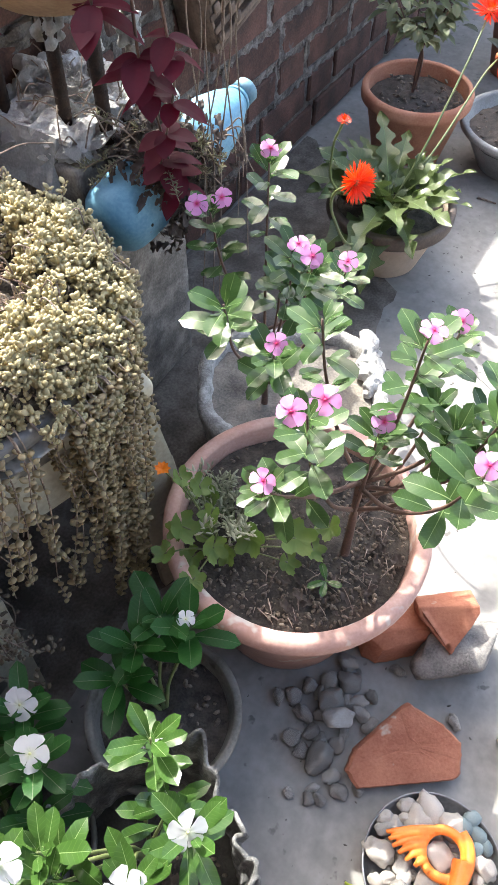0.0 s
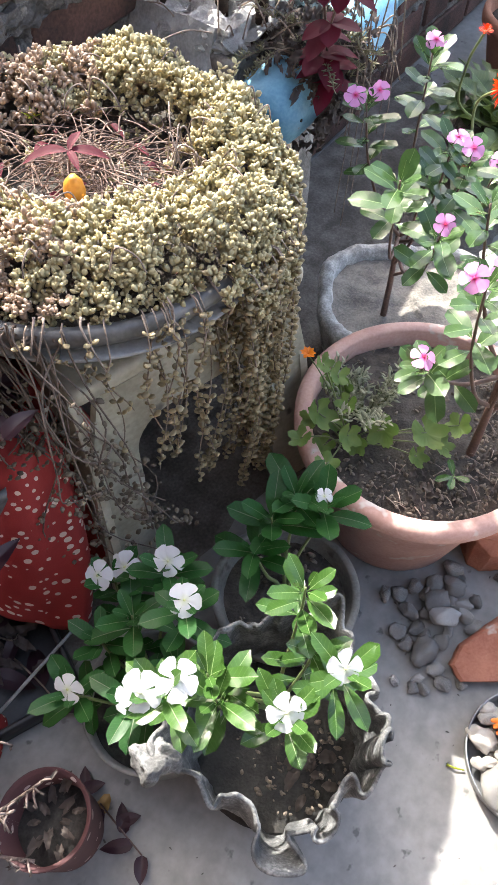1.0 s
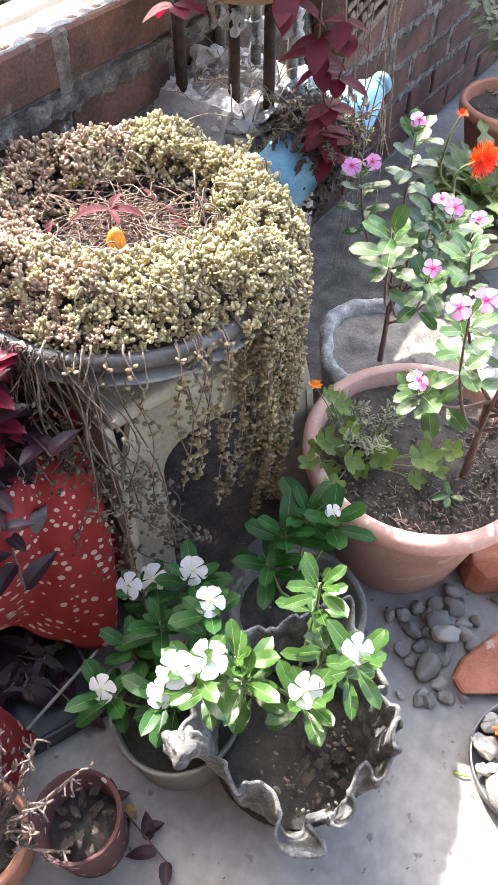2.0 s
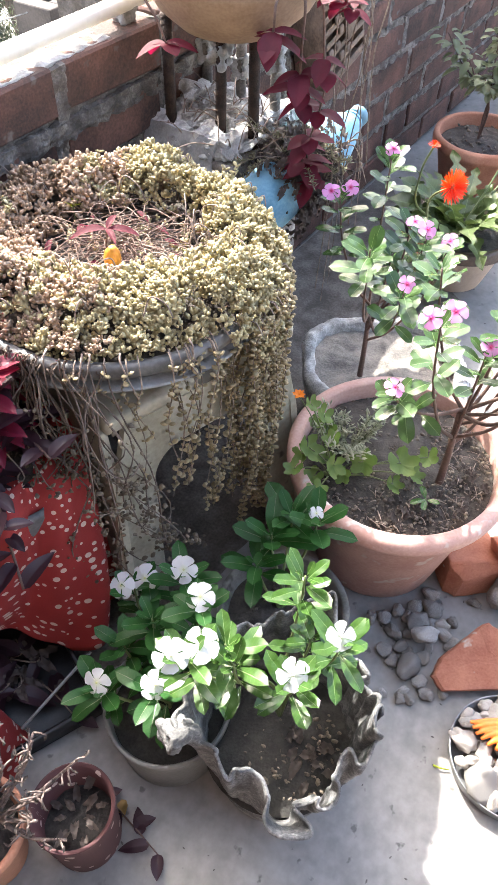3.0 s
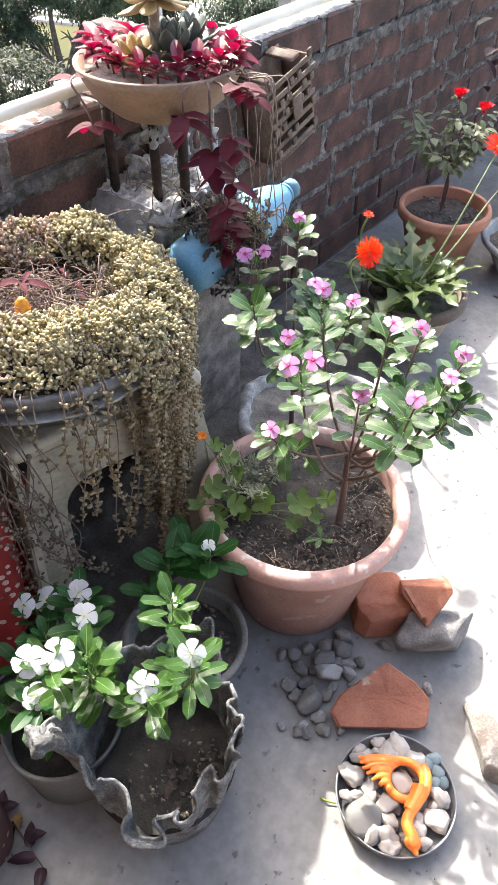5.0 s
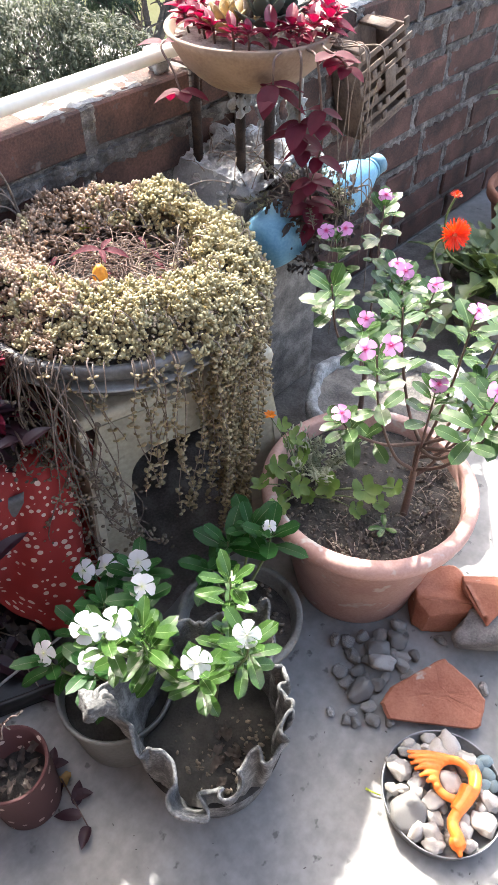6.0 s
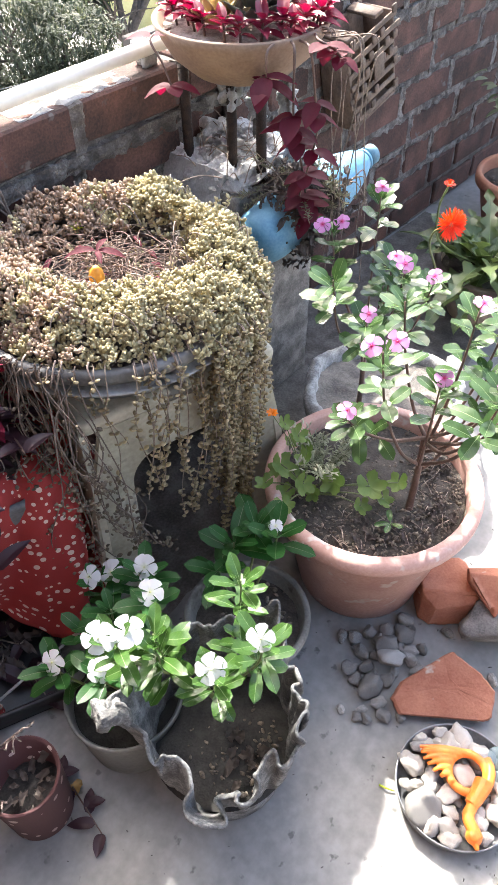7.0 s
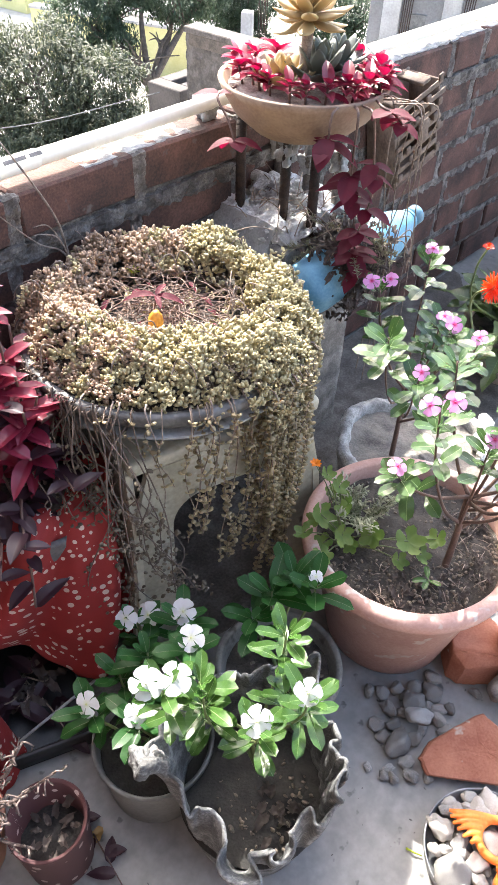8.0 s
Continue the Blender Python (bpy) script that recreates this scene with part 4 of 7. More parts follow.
CHUNKS = [stone_mesh("rubble_chunk", RUBBLE, k, 1, 0.8, 0.7, 0.75, 3, 6) for k in range(5)]
for k in range(295):
    size = rng.choice((0.004, 0.005, 0.006, 0.008, 0.01, 0.013, 0.018))
    m = pose(rng.uniform(-0.08, 0.14), rng.uniform(-0.095, 0.112), 0.54 + size * 0.35 + rng.uniform(0, 0.012), rng.uniform(0, 360), rng.uniform(-30, 30), rng.uniform(0, 360)) @ Matrix.Diagonal((size * rng.uniform(0.8, 1.5), size, size * rng.uniform(0.5, 1.0), 1))
    sx, sy = m.translation.x, m.translation.y
    m.translation.z += 0.05 * math.exp(-((sx - 0.03) / 0.06) ** 2 - ((sy + 0.01) / 0.09) ** 2)
    put("rubble_chunk", rng.choice(CHUNKS), column, m)
# a rough heap that fills the middle and the gap towards the wall
part("heap", rough_box(-0.07, 0.13, -0.1, 0.1, 0.53, 0.575, (36, 46, 8), 0.017, 38, 2.0), RUBBLE, column, "crumbled white concrete core", False)
shoulder = part("shoulder", rough_box(-0.02, 0.02, -0.11, 0.07, 0.0, 0.075, (6, 22, 10), 0.004, 30, 5.0), CONCRETE, column, "smooth broken edge of grey concrete", False)
shoulder.matrix_basis = pose(-0.085, 0.01, 0.5, 0, 24, 0)


def rod(s, d, z0, z1, lean_s=0.0, lean_d=0.0, crust=0.0, mat=None):
    p = Vector((s - 0.265, d - 0.07, z0))
    q = Vector((s - 0.265 + lean_s, d - 0.07 + lean_d, z1))
    bm = tube([p, q], 0.0095, 0.0095, 10)
    n = int((z1 - z0) / 0.011)
    for i in range(n):
        c = p.lerp(q, (i + 0.5) / n)
        merge(bm, lathe([(0.0094, -0.002), (0.0108, 0), (0.0094, 0.002)], 8), Matrix.Translation(c) @ pose(0, 0, 0, 28, 0, 40 * i % 60))
    r = part("rod", bm, mat or RUST, column)
    if crust:
        cm = rough_box(-0.013, 0.013, -0.013, 0.013, 0, 0.036, (7, 7, 9), 0.012, 70, s * 30)
        cr = part("crust", cm, CONCRETE, r, "lump of grey mortar stuck to the rod")
        cr.matrix_basis = Matrix.Translation(p.lerp(q, crust))


rod(0.194, -0.035, 0.5, 0.757, 0.003, 0.0, 0.86)
rod(0.217, 0.036, 0.5, 0.742)
rod(0.243, 0.122, 0.5, 0.726, 0.0, 0.004, 0.78)
rod(0.262, 0.178, 0.5, 0.735)
rod(0.345, 0.02, 0.5, 0.735, 0, 0, 0.55, DIRTY)
rod(0.352, 0.09, 0.5, 0.728, 0, 0, 0.5, DIRTY)
rod(0.358, 0.16, 0.5, 0.735, 0, 0, 0.6, DIRTY)

# ---- clay bowl on the rods, with red rosettes ----
BOWL_AT = Vector((-0.375, 0.53, 0.728))
GRIT_SOIL = material("gritty_soil", [(0.16, 0.13, 0.11), (0.42, 0.37, 0.32)], 0.95, 60, 300, 1.0)
bowl = thing("clay_bowl", "shallow tan clay bowl resting on the iron rods", "planter bowl", at=BOWL_AT)
prof = [(0, 0), (0.06, 0.0), (0.085, 0.01), (0.12, 0.04), (0.142, 0.078), (0.147, 0.09), (0.143, 0.093), (0.136, 0.088), (0.115, 0.05), (0, 0.04)]
part("body", lathe(prof, 56, 0.012), BOWL_CLAY, bowl)
part("soil", lathe([(0, 0.082), (0.05, 0.084), (0.1, 0.08), (0.134, 0.076)], 40, 0.02), GRIT_SOIL, bowl, "pale gritty soil")
ECHE = leaf_material("ghost_plant_leaf", (0.2, 0.15, 0.09), (0.56, 0.4, 0.17), 0.45, 0.15)
ECHE_DARK = leaf_material("dusky_rosette_leaf", (0.06, 0.075, 0.065), (0.14, 0.15, 0.12), 0.5, 0.1)
CRIMSON_BIG = [leaf_mesh("leaf", [MAROON_LIGHT], 0.046 + 0.007 * k, 0.026, 0.42, 0.55, 0.12 + 0.1 * k, seed=k + 9) for k in range(3)]


def fleshy(name, mat, length, width, thick):
    bm = bmesh.new()
    rows, segs = 7, 8
    rings = []
    for i in range(rows + 1):
        t = i / rows
        w = width / 2 * math.sin(math.pi * (0.12 + 0.84 * t ** 1.25)) ** 0.8
        h = thick / 2 * math.sin(math.pi * (0.15 + 0.82 * t)) ** 0.8
        rings.append([bm.verts.new((w * math.cos(a), t * length, h * math.sin(a) + 0.22 * length * t * t)) for a in [2 * math.pi * k / segs for k in range(segs)]])
    for a, b in zip(rings, rings[1:]):
        for k in range(segs):
            bm.faces.new((a[k], a[(k + 1) % segs], b[(k + 1) % segs], b[k]))
    bm.faces.new(rings[-1])
    me = bpy.data.meshes.new(name)
    bmesh.ops.recalc_face_normals(bm, faces=bm.faces)
    bm.to_mesh(me)
    bm.free()
    me.polygons.foreach_set("use_smooth", [True] * len(me.polygons))
    me.materials.append(mat)
    return me


GHOST = fleshy("leaf", ECHE, 0.07, 0.033, 0.013)
DUSK = fleshy("leaf", ECHE_DARK, 0.05, 0.026, 0.007)
OCHRE = fleshy("leaf", ECHE, 0.042, 0.024, 0.008)


def star(name, label, at, me, rings, rng, lift=0.0):
    """A rosette: rings of (count, rise in degrees, scale)."""
    ob = thing(name, label, "succulent", at=at)
    for i, (n, rise, sc) in enumerate(rings):
        for k in range(n):
            put("leaf", me, ob, pose(0, 0, 0.004 * i + lift, rise + rng.uniform(-5, 5), 0, 360 / n * k + 25 * i + rng.uniform(-6, 6)) @ pose(0, 0.006, 0) @ Matrix.Diagonal((sc, sc, sc, 1)))
    return ob


ghost = star("ghost_plant", "large grey-yellow ghost plant rosette above the bowl", (-0.368, 0.475, 0.918), GHOST, [(6, -22, 0.8), (7, 2, 0.85), (6, 26, 0.76), (4, 52, 0.55), (3, 72, 0.4)], rng)
part("stem", tube(smooth_line([(-0.008, 0.02, -0.104), (-0.004, 0.01, -0.05), (0, 0, 0.004)], 5), 0.009, 0.008, 8), STEM_DRY, ghost)
star("dusky_rosette", "dark grey-green succulent rosette in the clay bowl", (-0.35, 0.50, 0.825), DUSK, [(8, 15, 1.2), (7, 40, 1.1), (5, 62, 0.9), (3, 75, 0.6)], rng)
star("dusky_rosette", "dark grey-green succulent rosette in the clay bowl", (-0.325, 0.545, 0.83), DUSK, [(8, 15, 1.1), (6, 42, 1.0), (4, 65, 0.8)], rng)
star("ochre_rosette", "yellowing succulent rosette in the clay bowl", (-0.405, 0.487, 0.818), OCHRE, [(8, 12, 1.25), (6, 40, 1.0), (4, 62, 0.7)], rng)


def crimson(at, n, rng, size=1.0, lean=(0, 0, 0)):
    ob = thing("crimson_plant", "crimson-leaved spiderwort shoot in the clay bowl", "plant", "crimson shoots in the bowl", at)
    top = Vector((lean[0] * 0.03, lean[1] * 0.03, 0.035))
    part("stem", tube([(0, 0, -0.006), top * 0.5, top], 0.0022, 0.0018, 6), STEM_RED, ob)
    for k in range(n):
        a = 137.5 * k + rng.uniform(-15, 15)
        up = 0.15 + 0.95 * k / n
        m = aim(top * (0.35 + 0.65 * k / n), (math.cos(radians(a)) + lean[0], math.sin(radians(a)) + lean[1], up), (0, 0, 1), size * rng.uniform(0.75, 1.1))
        put("leaf", rng.choice(CRIMSON_BIG), ob, m)


for x, y, s in ((-0.475, 0.535, 1.15), (-0.455, 0.495, 1.0), (-0.42, 0.452, 0.85), (-0.33, 0.438, 1.0), (-0.305, 0.462, 1.05), (-0.275, 0.475, 1.0), (-0.255, 0.50, 1.1), (-0.262, 0.55, 1.1), (-0.30, 0.59, 1.0), (-0.36, 0.60, 1.0), (-0.43, 0.585, 1.0), (-0.46, 0.56, 0.9), (-0.44, 0.47, 0.8), (-0.385, 0.43, 0.75), (-0.36, 0.425, 0.8), (-0.29, 0.45, 0.75), (-0.25, 0.525, 0.9), (-0.28, 0.52, 0.8), (-0.475, 0.5, 0.85)):
    crimson((x, y, 0.808), 8, rng, s * 0.72, ((x + 0.375) * 3, (y - 0.53) * 3, 0))

# ---- maroon vines hanging from the bowl ----
MAROON_WIDE = [leaf_mesh("leaf", [MAROON], 0.066 + 0.008 * k, 0.05, 0.45, 0.15, 0.2 + 0.12 * k, seed=k + 5) for k in range(3)]


def vine(start, line, clusters, rng, label="maroon spiderwort vine hanging from the clay bowl", size=1.0):
    """line: offsets from the start; clusters: (share along the line, number of leaves)."""
    ob = thing("hanging_vine", label, "plant", "vines hanging from the bowl", start)
    soft = smooth_line(line, 8)
    part("stem", tube(soft, 0.0022, 0.0016, 6), STEM_RED, ob)
    for share, n in clusters:
        p = soft[min(len(soft) - 1, int(share * (len(soft) - 1)))]
        for k in range(n):
            a = radians(360 / n * k + rng.uniform(-25, 25))
            put("leaf", rng.choice(MAROON_WIDE), ob, aim(p, (math.cos(a), math.sin(a), rng.uniform(-0.35, 0.3)), (0, 0, 1), size * rng.uniform(0.75, 1.05)))


vine((-0.285, 0.43, 0.815), [(0, 0, 0), (0.012, -0.045, 0.0), (0.012, -0.04, -0.06), (0.014, -0.032, -0.12), (0.026, -0.02, -0.18), (0.034, -0.01, -0.235), (0.042, -0.005, -0.285)], [(0.44, 4), (0.5, 4), (0.57, 4), (0.78, 3), (0.86, 4), (0.93, 4), (1.0, 3)], rng, size=0.64)
vine((-0.30, 0.425, 0.815), [(0, 0, 0), (-0.012, -0.045, 0.0), (-0.014, -0.045, -0.03), (-0.016, -0.03, -0.05)], [(0.8, 3), (1.0, 3)], rng, size=0.66)
vine((-0.25, 0.46, 0.815), [(0, 0, 0), (0.01, -0.05, 0.008), (0.03, -0.055, 0.0), (0.045, -0.05, -0.015)], [(0.55, 3), (0.8, 3), (1.0, 4)], rng, size=0.58)
vine((-0.48, 0.47, 0.812), [(0, 0, 0), (-0.02, -0.05, 0.0), (0.0, -0.065, -0.03), (0.012, -0.07, -0.06)], [(0.3, 2), (1.0, 5)], rng, size=0.6)
vine((-0.27, 0.43, 0.815), [(0, 0, 0), (0.02, -0.04, 0), (0.03, -0.03, -0.07), (0.035, -0.03, -0.13), (0.01, -0.02, -0.24)], [(0.55, 3), (0.64, 4), (0.82, 3), (0.92, 4), (1.0, 3)], rng, size=0.6)
for k in range(7):
    x = rng.uniform(-0.27, -0.19)
    bare = part("dry_vine", tube(smooth_line([(0, 0, 0), (0.03 + rng.uniform(-0.01, 0.02), -0.03, 0.004), (0.04 + rng.uniform(-0.02, 0.02), -0.03, -0.09), (0.035 + rng.uniform(-0.02, 0.02), -0.02, -0.2 - rng.uniform(0, 0.1))], 7), 0.0013, 0.001, 5), STEM_DRY, None, "thin bare stem hanging from the clay bowl")
    bare.location = (x, rng.uniform(0.44, 0.5), 0.812)
    tagged(bare, category="stem", group="bare stems under the bowl")

# ---- painted bottle planter on the column ----
BLUE = material("blue_paint", [(0.08, 0.23, 0.36), (0.17, 0.36, 0.48)], 0.5, 16, 220, 0.08, spots=((0.16, 0.13, 0.11), 45, 0.7))
BLUE_CAP = material("blue_cap", [(0.10, 0.22, 0.3), (0.16, 0.3, 0.38)], 0.5, 40, 260, 0.1)
bottle = thing("bottle_planter", "light blue painted plastic bottle used as a planter", "bottle")
b0, b1 = Vector((-0.345, 0.4, 0.478)), Vector((-0.141, 0.664, 0.541))
axis = (b1 - b0)
blen = axis.length
bottle.matrix_basis = Matrix.Translation(b0) @ axis.to_track_quat("Z", "Y").to_matrix().to_4x4()
part("body", lathe([(0, 0.006), (0.014, 0.0), (0.028, 0.001), (0.041, 0.007), (0.049, 0.016), (0.0525, 0.028), (0.054, 0.045), (0.054, blen - 0.15), (0.052, blen - 0.12), (0.045, blen - 0.09), (0.033, blen - 0.055), (0.02, blen - 0.03), (0.0155, blen - 0.022), (0.0155, blen - 0.018)], 40, 0.02), BLUE, bottle)
cap_bm = lathe([(0.0155, blen - 0.019), (0.0195, blen - 0.018), (0.0195, blen - 0.002), (0.018, blen), (0, blen)], 28)
part("cap", cap_bm, BLUE_CAP, bottle, "ribbed blue screw cap")
mat_of_roots = lathe([(0.05, 0.078), (0.0565, 0.083), (0.061, 0.1), (0.064, 0.13), (0.062, 0.16), (0.0575, blen - 0.158), (0.048, blen - 0.15)], 60, 0.05, 3.0)
for v in mat_of_roots.verts:
    v.co += 0.012 * noise.noise(v.co * 55) * Vector((v.co.x, v.co.y, 0)).normalized() + Vector((0, 0, 0.012 * noise.noise(v.co * 40 + Vector((5, 0, 0)))))
part("root_mat", mat_of_roots, SOIL, bottle, "dark mat of dry roots and soil round the bottle")
part("neck_ring", lathe([(0.0155, blen - 0.03), (0.0215, blen - 0.029), (0.0215, blen - 0.025), (0.0155, blen - 0.024)], 28), BLUE, bottle)
HOLE = material("dark_hole", [(0.01, 0.01, 0.01), (0.02, 0.02, 0.02)], 0.9, 40, 200, 0.0)
for k in range(22):
    z = blen - rng.uniform(0.06, 0.13) if k < 14 else rng.uniform(0.018, 0.06)
    r = 0.0542 if z < blen - 0.14 and z > 0.04 else (0.05 if z < 0.04 else 0.0525 - 0.022 * max(0, (z - (blen - 0.12)) / 0.065))
    a = rng.uniform(0, 6.28)
    h = part("hole", lathe([(0, 0.0007), (0.0024, 0.0005), (0.0026, -0.002)], 8), HOLE, bottle)
    h.matrix_basis = Matrix.Translation((r * math.cos(a), r * math.sin(a), z)) @ Vector((math.cos(a), math.sin(a), 0.15)).to_track_quat("Z", "Y").to_matrix().to_4x4()
# spiky plant growing from the bottle
SPIKE = leaf_material("grey_green_spike", (0.12, 0.12, 0.07), (0.3, 0.28, 0.17), 0.6, 0.2)
spiky = thing("spiky_plant", "dry grey spiky plant growing out of the bottle", "plant", at=by_wall(0.36, 0.262, 0.56))
needle = bead(0.0011, 0.007, 0.0008, 6, 3)
for k in range(40):
    a, L = rng.uniform(0, 6.28), rng.uniform(0.05, 0.11)
    s = rng.uniform(-0.11, -0.03)
    p0 = WALL_DIR * s + Vector((0, 0, -0.02))
    d = Vector((math.cos(a), math.sin(a), rng.uniform(-0.5, 0.9)))
    d.normalize()
    line = smooth_line([p0, p0 + d * L * 0.5 + Vector((0, 0, 0.012)), p0 + d * L + Vector((0, 0, rng.uniform(-0.05, 0.01)))], 6)
    twig = part("twig", tube(line, 0.0012, 0.0009, 5), STEM_DRY, spiky)
    tips = []
    for j in range(34):
        q = line[-1].lerp(line[len(line) // 2], (j / 34) * 0.8)
        tips.append((0, aim(q, Vector((rng.uniform(-1, 1), rng.uniform(-1, 1), rng.uniform(-0.4, 1))) + d * 0.6, (0, 0, 1), rng.uniform(0.6, 1.1))))
    scatter("needles", [needle], tips, [SPIKE], twig, "short grey needles on the twig")

# withered mass over the middle of the bottle
WITHER_GREY = leaf_material("withered_grey_leaf", (0.035, 0.028, 0.026), (0.15, 0.12, 0.105), 0.9, 0.15)
DEAD_LEAF = [leaf_mesh("leaf", [WITHER_GREY], 0.04, 0.02, 0.5, 0.6, 0.5, seed=k, wave=2) for k in range(3)]
mass = thing("withered_plant", "withered grey plant hanging over the blue bottle", "plant", at=b0)
across = axis.normalized()
for k in range(430):
    along = min(0.205, max(0.052, rng.gauss(0.13, 0.045)))
    round_ = Vector((rng.gauss(0, 1), rng.gauss(0, 1) - 0.5, rng.gauss(0, 1) + 0.1))
    round_ = (round_ - across * round_.dot(across)).normalized()
    p = across * along + round_ * rng.uniform(0.054, 0.082)
    put("leaf", DEAD_LEAF[k % 3], mass, aim(p, round_ * 0.4 + Vector((rng.uniform(-1, 1), rng.uniform(-1, 1), rng.uniform(-1.1, 0.4))), round_, rng.uniform(0.25, 0.62)))
for k in range(9):
    p = across * rng.uniform(0.1, 0.22) + WALL_IN * 0.05 + Vector((0, 0, 0.03))
    part("stem", tube(smooth_line([p, p + WALL_IN * 0.03 + Vector((0, 0, 0.01)), p + WALL_IN * 0.04 + WALL_DIR * rng.uniform(-0.06, 0.06) + Vector((0, 0, -rng.uniform(0.05, 0.3)))], 6), 0.0012, 0.0008, 5), STEM_DRY, mass)
# dry thicket between the rods
thicket = thing("dry_thicket", "tangled dry twigs on the broken column", "plant", at=by_wall(0.22, 0.02, 0.56))
for k in range(60):
    p = WALL_DIR * rng.uniform(-0.03, 0.12) + WALL_IN * rng.uniform(-0.06, 0.2) + Vector((0, 0, rng.uniform(0, 0.03)))
    d = Vector((rng.uniform(-1, 1), rng.uniform(-1, 1), rng.uniform(0.1, 0.9))) * rng.uniform(0.03, 0.08)
    part("twig", tube(smooth_line([p, p + d * 0.5 + Vector((0, 0, 0.01)), p + d], 5), 0.0013, 0.0008, 5), PALE_STEM if k % 2 else STEM_DRY, thicket)

# ---- slatted wooden box against the parapet ----
WOOD = material("weathered_wood", [(0.085, 0.058, 0.042), (0.2, 0.142, 0.105)], 0.8, 25, 160, 0.3)
crate = thing("slatted_box", "small open box of pale wooden slats against the parapet", "wooden box")
crate.matrix_basis = Matrix.Translation(by_wall(0.765, 0.052, 0.495)) @ WALL_M.to_3x3().to_4x4() @ pose(0, 0, 0, 0, -15, 0) @ Matrix.Diagonal((0.86, 0.72, 1, 1))


def slat(x0, x1, y0, y1, z0, z1):
    part("slat", box(x0, x1, y0, y1, z0, z1, 0.0015, 1), WOOD, crate)


slat(-0.1, -0.092, -0.055, 0.055, 0.0, 0.20)
slat(-0.095, -0.06, -0.055, 0.05, 0.2, 0.208)
slat(0.02, 0.055, -0.055, 0.05, 0.2, 0.208)
slat(-0.092, 0.085, -0.06, -0.052, 0.0, 0.2)
slat(0.085, 0.093, -0.055, 0.055, 0.0, 0.19)
for row in range(7):
    z = 0.012 + row * 0.028
    slat(-0.108 + 0.008 * (row % 2), 0.112 - 0.014 * ((row + 1) % 3), 0.0555, 0.062, z, z + 0.012)
    for k in range(7):
        x = -0.098 + 0.034 * k + (0.016 if row % 2 else 0)
        if rng.random() < 0.6 and x < 0.085:
            slat(x, x + 0.018, 0.0625, 0.070, z + 0.012, z + 0.028)
slat(-0.02, 0.022, 0.0705, 0.077, 0.085, 0.135)
slat(-0.09, 0.085, -0.05, 0.055, -0.002, 0.006)

# ---- draped cement planter ----
CLOTH_CEMENT = material("cement_cloth", [(0.05, 0.05, 0.05), (0.1, 0.1, 0.1), (0.22, 0.218, 0.215)], 0.92, 34, 280, 1.0)
# around the rim: degrees, radius, height, depth of the folds
RIM = [(0, 0.106, 0.262, 0.5), (16, 0.102, 0.262, 0.7), (35, 0.106, 0.268, 0.5), (52, 0.113, 0.285, 0.15), (62, 0.128, 0.312, 0.1), (72, 0.122, 0.285, 0.15), (88, 0.113, 0.26, 0.2), (110, 0.11, 0.25, 0.2), (140, 0.11, 0.25, 0.2), (170, 0.115, 0.26, 0.1), (190, 0.128, 0.285, 0.1), (207, 0.14, 0.3, 0.2), (222, 0.112, 0.265, 0.5), (238, 0.116, 0.235, 0.9),
       (255, 0.122, 0.216, 1.1), (272, 0.126, 0.203, 1.2), (290, 0.122, 0.206, 1.1), (310, 0.112, 0.222, 0.8), (328, 0.118, 0.245, 1.0), (342, 0.126, 0.266, 1.1)]


def ring_value(deg, k):
    deg %= 360
    for (a, *u), (b, *v) in zip(RIM, RIM[1:] + [(360, *RIM[0][1:])]):
        if a <= deg <= b:
            t = (deg - a) / (b - a)
            t = t * t * (3 - 2 * t)
            return u[k] + (v[k] - u[k]) * t
    return RIM[0][1 + k]


drape = thing("draped_planter", "stiff grey planter of cement-soaked cloth with a wavy rim", "planter", at=(-0.27, -0.345, 0))
bm = bmesh.new()
N_A, N_Z = 420, 26
grid = []
for i in range(N_Z + 1):
    t = i / N_Z
    row = []
    for k in range(N_A):
        deg = 360 * k / N_A
        a = radians(deg)
        rim_r, rim_z = ring_value(deg, 0), ring_value(deg, 1)
        base_r = 0.088
        deep = ring_value(deg, 2) * (0.75 + 0.8 * noise.noise((math.cos(a) * 4.5, math.sin(a) * 4.5, 7)))
        psi = a * 12 + 0.9 + 1.1 * math.sin(a * 2 + 0.4) + 0.7 * math.sin(a * 5)
        fold = (rim_r - 0.116) + 0.0165 * deep * math.cos(psi) + 0.003 * math.cos(psi * 2.3 + 1)
        r = base_r + (0.116 - base_r) * t ** 0.8 + fold * t ** 1.8
        crumple = noise.noise((math.cos(a) * 5, math.sin(a) * 5, t * 5)) + 0.6 * noise.noise((math.cos(a) * 14, math.sin(a) * 14, t * 11 + 3))
        r += 0.006 * crumple * t
        roll = max(0, t - 0.82) / 0.18
        r += 0.007 * roll * roll * (0.4 + deep) * math.sin(a * 5 + 2.0)
        z = rim_z * t + 0.007 * deep * t * t * math.cos(psi) * math.sin(a * 3) + 0.009 * noise.noise((math.cos(a) * 9, math.sin(a) * 9, 4)) * t * t
        twist = t ** 2.2 * (0.1 * min(1.2, deep) * math.sin(2 * psi) + 0.02 * math.sin(a * 7))
        row.append(bm.verts.new((r * math.cos(a + twist), r * math.sin(a + twist), z + 0.001)))
    grid.append(row)
for i in range(N_Z):
    for k in range(N_A):
        k2 = (k + 1) % N_A
        bm.faces.new((grid[i][k], grid[i][k2], grid[i + 1][k2], grid[i + 1][k]))
bm.faces.new(grid[0][::-1])
cloth = part("cloth", bm, CLOTH_CEMENT, drape)
sol = cloth.modifiers.new("thick", "SOLIDIFY")
sol.thickness, sol.offset = 0.0042, 0.0
